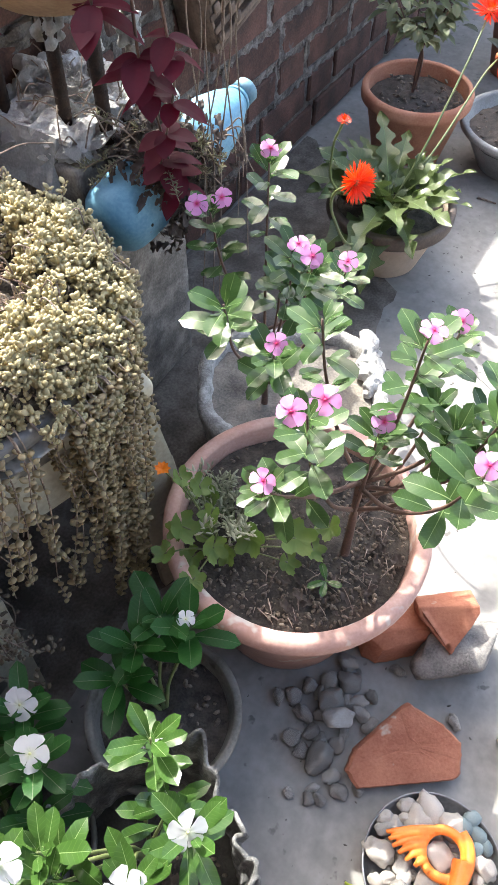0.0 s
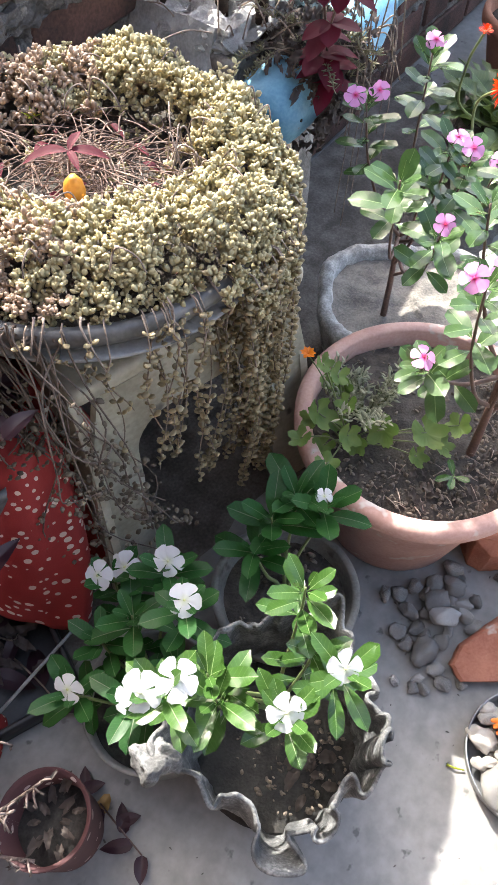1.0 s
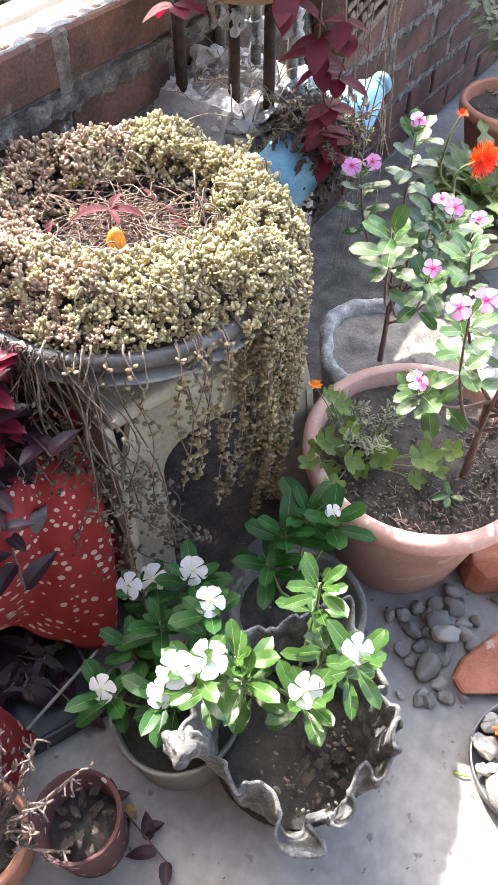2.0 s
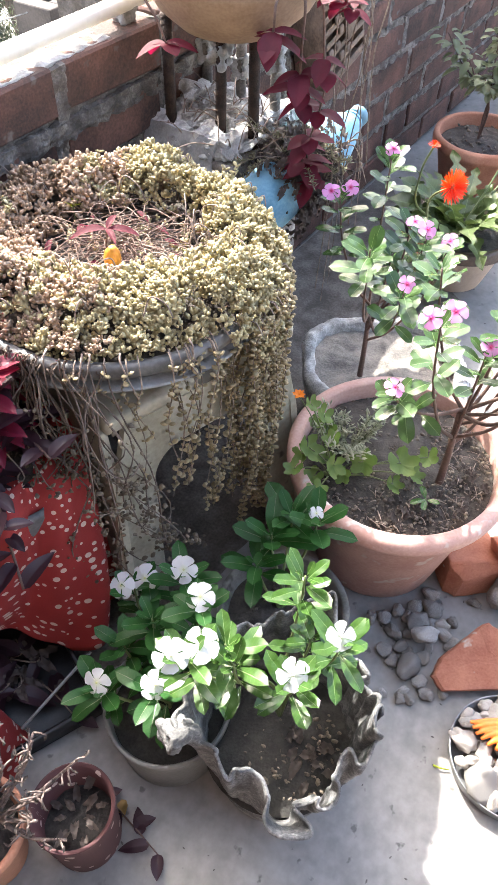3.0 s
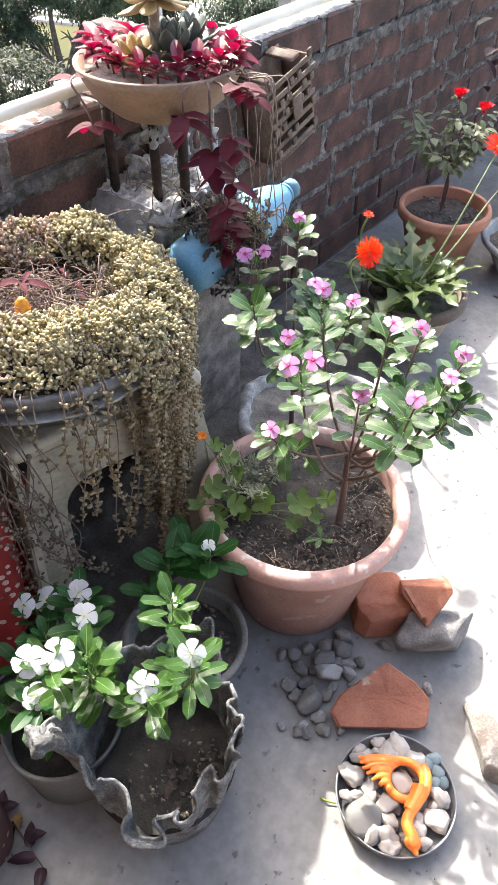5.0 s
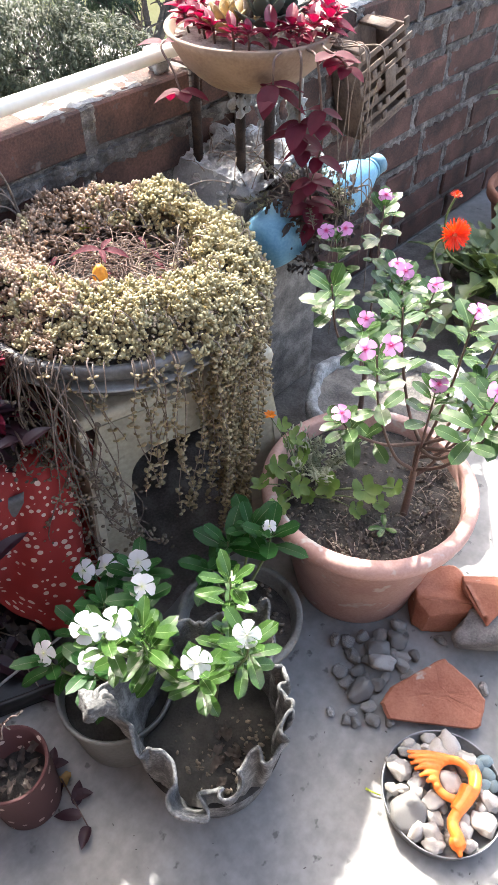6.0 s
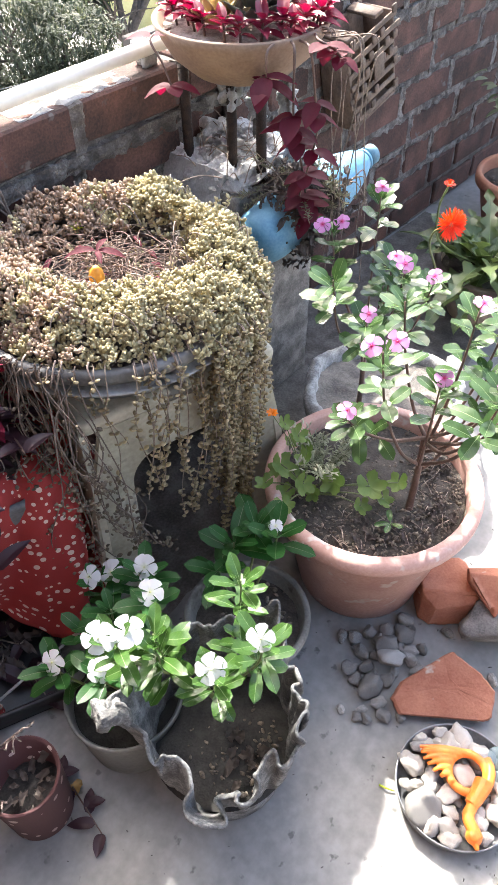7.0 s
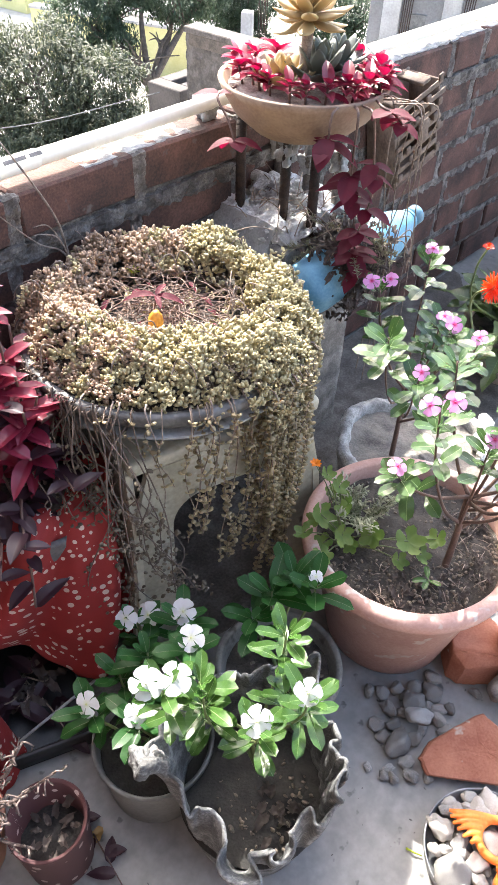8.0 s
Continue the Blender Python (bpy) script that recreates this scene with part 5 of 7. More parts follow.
part("soil", lathe([(0, 0.125), (0.04, 0.124), (0.08, 0.118), (0.110, 0.110)], 40, 0.03), DARK_SOIL, drape, "dark dry soil with leaf litter")
# folded-over corner of the cloth
flap = rough_box(-0.02, 0.02, -0.017, 0.015, -0.014, 0.005, (12, 10, 6), 0.008, 45, 3)
fl = part("flap", flap, CLOTH_CEMENT, drape, "thick folded corner")
fl.matrix_basis = pose(-0.128, -0.062, 0.293, -18, 25, 35)

# ---- broken cement trough ----
TROUGH = material("pale_cement", [(0.2, 0.195, 0.185), (0.33, 0.325, 0.31), (0.5, 0.49, 0.47)], 0.95, 40, 280, 1.0)
trough = thing("cement_trough", "broken grey cement trough with crusted soil", "planter", at=(-0.065, 0.372, 0))


def super_ring(bm, rx, ry, z, n=128, p=3.2, rough=1.0):
    out = []
    for k in range(n):
        a = 2 * math.pi * k / n
        c, s = math.cos(a), math.sin(a)
        r = (abs(c / rx) ** p + abs(s / ry) ** p) ** (-1 / p)
        r *= 1 + 0.02 * noise.noise((c * 3, s * 3, z * 20)) + 0.022 * rough * noise.noise((c * 11, s * 11, z * 60))
        out.append(bm.verts.new((r * c, r * s, z + 0.006 * noise.noise((c * 4 + 5, s * 4, z * 5)) + 0.005 * rough * noise.noise((c * 13, s * 13, z * 40)))))
    return out


bm = bmesh.new()
rings = [super_ring(bm, *q) for q in ((0.13, 0.105, 0.003), (0.15, 0.122, 0.09), (0.163, 0.132, 0.165), (0.164, 0.133, 0.178), (0.158, 0.127, 0.187), (0.149, 0.118, 0.19), (0.14, 0.109, 0.184), (0.136, 0.106, 0.16), (0.135, 0.105, 0.10))]
for a, b in zip(rings, rings[1:]):
    for k in range(128):
        bm.faces.new((a[k], a[(k + 1) % 128], b[(k + 1) % 128], b[k]))
bm.faces.new(rings[0][::-1])
bm.faces.new(rings[-1])
bmesh.ops.recalc_face_normals(bm, faces=bm.faces)
part("body", bm, TROUGH, trough)
bm = bmesh.new()
rings = [super_ring(bm, 0.14 * q, 0.11 * q, 0.165 + 0.008 * (1 - q), rough=0) for q in (1, 0.92, 0.84, 0.76, 0.68, 0.6, 0.52, 0.44, 0.36, 0.28, 0.2, 0.12, 0.05)]
for a, b in zip(rings, rings[1:]):
    for k in range(128):
        bm.faces.new((a[k], a[(k + 1) % 128], b[(k + 1) % 128], b[k]))
bm.faces.new(rings[-1])
for v in bm.verts:
    flat = Vector((v.co.x, v.co.y, 0))
    v.co.z = 0.167 + 0.008 * noise.noise(flat * 22) + 0.004 * noise.noise(flat * 70)
PALE_SOIL = material("pale_crusted_soil", [(0.12, 0.11, 0.1), (0.3, 0.27, 0.23)], 0.95, 26, 260, 0.8)
part("soil", bm, PALE_SOIL, trough, "pale crusted soil")
for k in range(9):
    c = put("cement_lump", CHUNKS[k % 5], trough, pose(0.135 + rng.uniform(-0.02, 0.012), rng.uniform(-0.06, 0.1), 0.18, rng.uniform(0, 360), 20, rng.uniform(0, 360)) @ Matrix.Diagonal((*(rng.uniform(0.012, 0.026),) * 3, 1)))

# ---- pot wrapped in spotted red cloth ----
def dotted(name, base, dots, scale, size):
    m = bpy.data.materials.new(name)
    m.use_nodes = True
    N, L = m.node_tree.nodes, m.node_tree.links
    bsdf = N["Principled BSDF"]
    co = N.new("ShaderNodeTexCoord")
    vo = N.new("ShaderNodeTexVoronoi")
    vo.inputs["Scale"].default_value = scale
    vo.inputs["Randomness"].default_value = 0.55
    L.new(co.outputs["UV"], vo.inputs["Vector"])
    vary = N.new("ShaderNodeMath")
    vary.operation = "MULTIPLY_ADD"
    sepc = N.new("ShaderNodeSeparateColor")
    L.new(vo.outputs["Color"], sepc.inputs[0])
    L.new(sepc.outputs[0], vary.inputs[0])
    vary.inputs[1].default_value, vary.inputs[2].default_value = size * 0.5, size * 0.6
    lt = N.new("ShaderNodeMath")
    lt.operation = "LESS_THAN"
    L.new(vo.outputs["Distance"], lt.inputs[0])
    L.new(vary.outputs[0], lt.inputs[1])
    nz = N.new("ShaderNodeTexNoise")
    nz.inputs["Scale"].default_value = 30
    L.new(co.outputs["Object"], nz.inputs["Vector"])
    ramp = N.new("ShaderNodeValToRGB")
    ramp.color_ramp.elements[0].color = (*[q * 0.7 for q in base], 1)
    ramp.color_ramp.elements[1].color = (*base, 1)
    L.new(nz.outputs["Fac"], ramp.inputs[0])
    mix = N.new("ShaderNodeMix")
    mix.data_type = "RGBA"
    L.new(lt.outputs[0], mix.inputs["Factor"])
    L.new(ramp.outputs[0], mix.inputs[6])
    mix.inputs[7].default_value = (*dots, 1)
    L.new(mix.outputs[2], bsdf.inputs["Base Color"])
    bsdf.inputs["Roughness"].default_value = 0.8
    bu = N.new("ShaderNodeBump")
    bu.inputs["Strength"].default_value, bu.inputs["Distance"].default_value = 0.2, 0.003
    weave = N.new("ShaderNodeTexNoise")
    weave.inputs["Scale"].default_value = 400
    L.new(co.outputs["Object"], weave.inputs["Vector"])
    L.new(weave.outputs["Fac"], bu.inputs["Height"])
    L.new(bu.outputs[0], bsdf.inputs["Normal"])
    return m


def wrapped(profile, segs, folds, depth, drift, seed, width, lift=0.0, lift_at=0.0):
    """A turned cloth with folds and UVs in metres."""
    bm = bmesh.new()
    uvl = bm.loops.layers.uv.new("uv")
    grid = []
    run = 0.0
    for i, (r, z) in enumerate(profile):
        if i:
            run += math.hypot(r - profile[i - 1][0], z - profile[i - 1][1])
        row = []
        for k in range(segs + 1):
            a = 2 * math.pi * k / segs
            t = i / (len(profile) - 1)
            w = depth * (0.35 + t) * (math.sin(a * folds + drift * t + seed) + 0.5 * math.sin(a * folds * 1.7 + 2 * drift * t))
            if k == segs:
                row.append((grid_row0, run, width))
            else:
                v = bm.verts.new(((r + w) * math.cos(a), (r + w) * math.sin(a), z + 0.4 * w + lift * t ** 2.5 * max(0.0, math.cos(a - lift_at)) ** 0.7))
                if k == 0:
                    grid_row0 = v
                row.append((v, run, width * k / segs))
        grid.append(row)
    for a, b in zip(grid, grid[1:]):
        for k in range(segs):
            q = (a[k], a[k + 1], b[k + 1], b[k])
            f = bm.faces.new([v for v, *_ in q])
            for loop, (_, u, w) in zip(f.loops, q):
                loop[uvl].uv = (w, u)
    return bm


RED_DOTS = dotted("red_spotted_cloth", (0.34, 0.03, 0.027), (0.6, 0.47, 0.4), 74, 0.34)
DULL_DOTS = dotted("dull_spotted_plastic", (0.075, 0.027, 0.029), (0.36, 0.28, 0.26), 46, 0.26)
bag = thing("cloth_covered_pot", "large pot covered with red white-spotted cloth", "flower pot", at=(-0.70, -0.05, 0))
prof = [(0.06, 0.375), (0.10, 0.38), (0.125, 0.365), (0.138, 0.335), (0.145, 0.29), (0.152, 0.24), (0.16, 0.19), (0.168, 0.14), (0.172, 0.09), (0.178, 0.05)]
fine = []
for (r0, z0), (r1, z1) in zip(prof, prof[1:]):
    fine += [(r0 + (r1 - r0) * k / 4, z0 + (z1 - z0) * k / 4) for k in range(4)]
fine.append(prof[-1])
cl = part("cloth_cover", wrapped(fine, 220, 7, 0.019, 5.5, 2.2, 1.0, 0.15, radians(-148)), RED_DOTS, bag, "red cloth with white spots")
sol = cl.modifiers.new("thick", "SOLIDIFY")
sol.thickness = 0.002
part("body", lathe([(0, 0.0), (0.09, 0.0), (0.13, 0.33), (0.125, 0.345), (0.118, 0.33), (0, 0.32)], 40), DARK_PLASTIC, bag, "dark plastic pot inside")
part("soil", lathe([(0, 0.384), (0.05, 0.384), (0.1, 0.378)], 32, 0.03), SOIL, bag)

# red and purple spiderwort on it
CRIMSON_LONG = [leaf_mesh("leaf", [MAROON_LIGHT], 0.062 + 0.007 * k, 0.031, 0.42, 0.45, 0.15 + 0.12 * k, seed=k + 2) for k in range(3)]
PLUM = leaf_material("plum_leaf", (0.022, 0.011, 0.016), (0.065, 0.026, 0.038), 0.45, 0.25)
PLUM_LONG = [leaf_mesh("leaf", [PLUM], 0.06 + 0.007 * k, 0.033, 0.42, 0.4, 0.25 + 0.12 * k, seed=k + 6) for k in range(3)]
rng = random.Random(77)


def shoot(base, tip, n, leaves, label, group, size=1.0, name="spiderwort"):
    ob = thing(name, label, "plant", group, base)
    t = Vector(tip) - Vector(base)
    line = smooth_line([(0, 0, -0.01), t * 0.4 + Vector((0, 0, 0.03)), t], 7)
    part("stem", tube(line, 0.003, 0.002, 6), STEM_RED, ob)
    for k in range(n):
        u = 0.3 + 0.7 * k / max(1, n - 1)
        p = line[int(u * (len(line) - 1))]
        a = radians(140 * k + rng.uniform(-20, 20))
        put("leaf", rng.choice(leaves), ob, aim(p, (math.cos(a), math.sin(a), rng.uniform(0.0, 0.7) * u), (0, 0, 1), size * rng.uniform(0.75, 1.1)))
    return ob


LAB_R = "red and maroon spiderwort growing from the cloth-covered pot"
# tallest and far-left shoots are additions, partly out of view, to shade the floor
for bx, by, tx, ty, tz in ((-0.70, -0.02, -0.72, 0.03, 0.60), (-0.68, -0.03, -0.69, 0.0, 0.56), (-0.67, -0.05, -0.655, -0.06, 0.53), (-0.70, -0.06, -0.71, -0.07, 0.58), (-0.72, -0.04, -0.77, -0.02, 0.62), (-0.74, -0.08, -0.80, -0.12, 0.60), (-0.70, -0.10, -0.70, -0.15, 0.52), (-0.66, -0.07, -0.64, -0.11, 0.47), (-0.73, -0.11, -0.76, -0.2, 0.54), (-0.71, 0.0, -0.75, 0.06, 0.52), (-0.76, -0.08, -0.88, -0.06, 0.60), (-0.77, -0.1, -0.9, -0.18, 0.52), (-0.75, -0.12, -0.82, -0.24, 0.5), (-0.76, -0.02, -0.86, 0.06, 0.56), (-0.68, -0.06, -0.665, -0.1, 0.57), (-0.67, -0.06, -0.64, -0.1, 0.54), (-0.7, -0.04, -0.69, -0.05, 0.63), (-0.69, -0.08, -0.68, -0.13, 0.56), (-0.67, -0.08, -0.63, -0.14, 0.51), (-0.7, -0.04, -0.73, -0.03, 0.7), (-0.71, -0.05, -0.74, -0.06, 0.66), (-0.69, -0.06, -0.69, -0.1, 0.61), (-0.68, -0.05, -0.66, -0.08, 0.6), (-0.68, -0.06, -0.632, -0.085, 0.575), (-0.7, -0.06, -0.71, -0.1, 0.64), (-0.72, -0.04, -0.755, 0.0, 0.72), (-0.67, -0.07, -0.64, -0.115, 0.57)):
    shoot((bx, by, 0.385), (tx, ty, tz), 10, CRIMSON_LONG * 2 + PLUM_LONG[:2], LAB_R, "spiderwort shoots", 0.76)
LAB_P = "dark plum spiderwort trailing over the spotted cloth"
for bx, by, tx, ty, tz in ((-0.65, -0.06, -0.575, -0.14, 0.46), (-0.66, -0.04, -0.60, -0.08, 0.47), (-0.68, -0.10, -0.62, -0.22, 0.42), (-0.70, -0.10, -0.66, -0.24, 0.36), (-0.68, -0.10, -0.62, -0.235, 0.30), (-0.66, -0.05, -0.63, -0.1, 0.48)):
    shoot((bx, by, 0.385), (tx, ty, tz), 9, PLUM_LONG, LAB_P, "plum shoots", 0.72)

# ---- small spotted pot with a dead plant, its neighbours ----
rng = random.Random(12)
for ch in red_pot.children:
    if ch.name.startswith("body"):
        bm = bmesh.new()
        bm.from_mesh(ch.data)
        uvl = bm.loops.layers.uv.new("uv")
        for f in bm.faces:
            for lo in f.loops:
                lo[uvl].uv = (math.atan2(lo.vert.co.y, lo.vert.co.x) * 0.05, lo.vert.co.z)
        bm.to_mesh(ch.data)
        bm.free()
        ch.data.materials.clear()
        ch.data.materials.append(DULL_DOTS)


PALE_WOOD = material("bleached_wood", [(0.07, 0.052, 0.047), (0.22, 0.165, 0.145)], 0.85, 90, 400, 0.5)
BITS = [leaf_mesh("withered_leaf", [WITHER_GREY], 0.012, 0.006, 0.5, 0.7, 0.6, seed=k, wave=1.5, rows=4) for k in range(3)]


def dead_plant(base, tips, label, seed):
    """A leafless plant: woody branches to the tips, each with short knobby side twigs."""
    r = random.Random(seed)
    base = Vector(base)
    ob = thing("dead_plant", label, "plant", at=base)
    crown = Vector((0.01, 0.02, 0.05))
    part("trunk", tube(smooth_line([(0, 0, -0.02), crown * 0.5 + Vector((0.004, 0, 0)), crown], 4), 0.0048, 0.0038, 8), PALE_WOOD, ob)
    for tip in tips:
        e = Vector(tip) - base
        start = crown * r.uniform(0.5, 1.0)
        bend = start.lerp(e, 0.5) + Vector((r.uniform(-0.012, 0.012), r.uniform(-0.012, 0.012), -0.006))
        line = smooth_line([start, bend, e], 6)
        br = part("branch", tube(line, 0.0032, 0.0018, 7), PALE_WOOD, ob)
        for _ in range(9):
            p = line[r.randrange(4, len(line))]
            q = p + Vector((r.uniform(-1, 1), r.uniform(-1, 1), r.uniform(-0.3, 1))).normalized() * r.uniform(0.008, 0.024)
            part("twig", tube([p, p.lerp(q, 0.5) + Vector((r.uniform(-0.003, 0.003), 0, 0.003)), q], 0.0016, 0.0011, 5), PALE_WOOD, br)
            put("withered_leaf", r.choice(BITS), br, aim(q, (r.uniform(-1, 1), r.uniform(-1, 1), r.uniform(-1, 1)), (0, 0, 1), r.uniform(0.35, 0.75)))


dead_plant((-0.64, -0.49, 0.115), [(-0.523, -0.432, 0.24), (-0.623, -0.407, 0.24), (-0.575, -0.417, 0.26), (-0.532, -0.503, 0.17), (-0.66, -0.44, 0.22), (-0.6, -0.45, 0.27), (-0.55, -0.46, 0.225), (-0.64, -0.47, 0.25), (-0.59, -0.39, 0.21), (-0.565, -0.49, 0.2), (-0.67, -0.49, 0.24)], "bare pale branching dead plant in the orange pot", 3)
withered_shoot = thing("withered_shoot", "dark withered shoot drooping inside the spotted pot", "plant", at=(-0.54, -0.455, 0.07))
for k in range(12):
    a = 2.4 * k
    q = 0.006 + 0.0024 * k
    put("leaf", DEAD_LEAF[k % 3], withered_shoot, aim((q * math.cos(a), q * math.sin(a), 0.004 + 0.01 * (k % 3)), (math.cos(a), math.sin(a), 0.35 + 0.4 * (k % 4)), (0, 0, 1), 0.4 + 0.08 * (k % 4)))
OCHRE_LEAF = leaf_material("ochre_leaf", (0.2, 0.12, 0.04), (0.34, 0.22, 0.08), 0.7, 0.2)
ochre = put("fallen_leaf", leaf_mesh("fallen_leaf", [OCHRE_LEAF], 0.034, 0.018, 0.5, 0.5, 0.15, wave=1.0), None, Matrix.Identity(4), "ochre dead leaf lying on the floor")
ochre.matrix_basis = pose(-0.49, -0.412, 0.004, 8, 0, 160)
tagged(ochre, category="leaf")
second = thing("cloth_bundle", "red white-spotted cloth bundle standing on the floor", "cloth", at=(-0.755, -0.385, 0))
prof2 = [(0.02, 0.30), (0.05, 0.305), (0.075, 0.28), (0.083, 0.2), (0.09, 0.1), (0.098, 0.03), (0.105, 0.004)]
fine2 = []
for (r0, z0), (r1, z1) in zip(prof2, prof2[1:]):
    fine2 += [(r0 + (r1 - r0) * k / 5, z0 + (z1 - z0) * k / 5) for k in range(5)]
fine2.append(prof2[-1])
cl2 = part("cloth_cover", wrapped(fine2, 120, 6, 0.011, 4.0, 1.6, 0.6), RED_DOTS, second, "red cloth with white spots")
part("filling", lathe([(0, 0.0), (0.07, 0.0), (0.055, 0.29), (0, 0.298)], 24), DARK_PLASTIC, second, "dark filling")
for x, y, tx, ty in ((-0.547, -0.399, -0.5, -0.43), (-0.5, -0.425, -0.435, -0.482)):
    ob = thing("fallen_sprig", "dark purple sprig lying on the floor", "plant", "fallen sprigs", (x, y, 0.008))
    t = Vector((tx - x, ty - y, 0))
    part("stem", tube([(0, 0, 0), t * 0.5 + Vector((0, 0, 0.004)), t], 0.0015, 0.001, 6), STEM_RED, ob)
    for k in range(4):
        a = radians(85 * k + 20)
        put("leaf", PLUM_LONG[k % 3], ob, aim(t * (0.4 + 0.2 * k), (math.cos(a), math.sin(a), 0.35), (0, 0, 1), 0.55))
BLACK = material("black_plastic", [(0.012, 0.012, 0.013), (0.03, 0.03, 0.032)], 0.5, 20, 200, 0.1)
tray = thing("tray", "black plastic tray on the floor beside the cloth-covered pot", "tray", at=(-0.735, -0.27, 0), turn=34)
part("base", box(-0.15, 0.15, -0.12, 0.12, 0.0, 0.008, 0.003, 1), BLACK, tray)
for x0, x1, y0, y1 in ((-0.15, 0.15, -0.12, -0.112), (-0.15, 0.15, 0.112, 0.12), (-0.15, -0.142, -0.112, 0.112), (0.142, 0.15, -0.112, 0.112)):
    part("side", box(x0, x1, y0, y1, 0.004, 0.04, 0.002, 1), BLACK, tray)
tray_rng = random.Random(31)
tray_plant = thing("withered_plant", "dark withered trailing plant lying in the tray", "plant", at=(-0.665, -0.235, 0.012))
for k in range(9):
    e = Vector((tray_rng.uniform(-0.06, 0.075), tray_rng.uniform(-0.07, 0.06), tray_rng.uniform(0.005, 0.05)))
    line = smooth_line([Vector((-0.05, 0.03, 0.0)), e * 0.5 + Vector((0, 0, 0.02)), e], 5)
    part("stem", tube(line, 0.0017, 0.0012, 5), STEM_DRY, tray_plant)
    for j in range(4):
        a = tray_rng.uniform(0, 6.28)
        put("leaf", (PLUM_LONG + DEAD_LEAF)[(k + j) % 6], tray_plant, aim(line[-1 - 2 * j], (math.cos(a), math.sin(a), tray_rng.uniform(-0.1, 0.5)), (0, 0, 1), tray_rng.uniform(0.6, 0.95)))
STICK = part("white_stick", tube([(-0.655, -0.33, 0.046), (-0.572, -0.205, 0.05)], 0.0026, 0.0026, 8), GREY_POT, None, "thin grey plastic stick lying on the tray")
tagged(STICK, category="stick")

# ---- stones and brick pieces ----
PEBBLE = material("grey_pebble", [(0.075, 0.07, 0.063), (0.16, 0.15, 0.137), (0.33, 0.31, 0.285)], 0.75, 60, 400, 0.3)
PALE_PEBBLE = material("pale_pebble", [(0.29, 0.26, 0.225), (0.5, 0.46, 0.41)], 0.7, 60, 400, 0.25)
SLATE = material("bluish_pebble", [(0.14, 0.19, 0.2), (0.24, 0.3, 0.31)], 0.6, 70, 400, 0.2)
RED_STONE = material("broken_brick", [(0.28, 0.1, 0.058), (0.4, 0.17, 0.105)], 0.88, 22, 260, 0.4, spots=((0.42, 0.34, 0.28), 30, 0.68))
GREY_ROCK = material("grey_rock", [(0.13, 0.125, 0.12), (0.3, 0.285, 0.27)], 0.9, 30, 320, 0.8)
BROWN_ROCK = material("brownish_rock", [(0.17, 0.14, 0.12), (0.27, 0.24, 0.215), (0.4, 0.36, 0.33)], 0.92, 26, 260, 1.0)
rng = random.Random(14)


def stone(name, label, category, group, mat, at, size, turn=(0, 0, 0), seed=1, rough=0.18, facets=0, subdiv=3):
    me = stone_mesh(name, mat, seed, *size, rough=rough, subdiv=subdiv, facets=facets)
    ob = new(name, me)
    ob.matrix_basis = pose(*at, *turn)
    low = min((ob.matrix_basis @ v.co).z for v in me.vertices)
    ob.matrix_basis = pose(at[0], at[1], at[2] - low, *turn)
    return tagged(ob, label, category, group)


def slab(name, label, outline, thick, mat, at, turn, seed=0.0):
    """A broken flat piece with an uneven edge; outline in metres."""
    bm = bmesh.new()
    n = len(outline)
    pts = []
    for (a, b) in zip(outline, outline[1:] + outline[:1]):
        for k in range(5):
            t = k / 5
            x, y = a[0] + (b[0] - a[0]) * t, a[1] + (b[1] - a[1]) * t
            pts.append((x + 0.0022 * noise.noise((x * 90, y * 90, seed)), y + 0.0022 * noise.noise((x * 90, y * 90, seed + 5))))
    cx, cy = sum(p[0] for p in pts) / len(pts), sum(p[1] for p in pts) / len(pts)
    rings = []
    for grow, z in ((0.93, 0.0), (1.0, 0.004), (1.0, thick - 0.004), (0.955, thick), (0.6, thick + 0.0015), (0.2, thick + 0.001)):
        rings.append([bm.verts.new((cx + (x - cx) * grow, cy + (y - cy) * grow, z + 0.0015 * noise.noise((x * 60 * grow, y * 60, seed + z * 50)))) for x, y in pts])
    m = len(pts)
    for a, b in zip(rings, rings[1:]):
        for k in range(m):
            bm.faces.new((a[k], a[(k + 1) % m], b[(k + 1) % m], b[k]))
    bm.faces.new(rings[-1])
    bm.faces.new(rings[0][::-1])
    ob = part(name, bm, mat, None, label, False)
    ob.matrix_basis = pose(*at, *turn)
    return tagged(ob, category="brick piece")


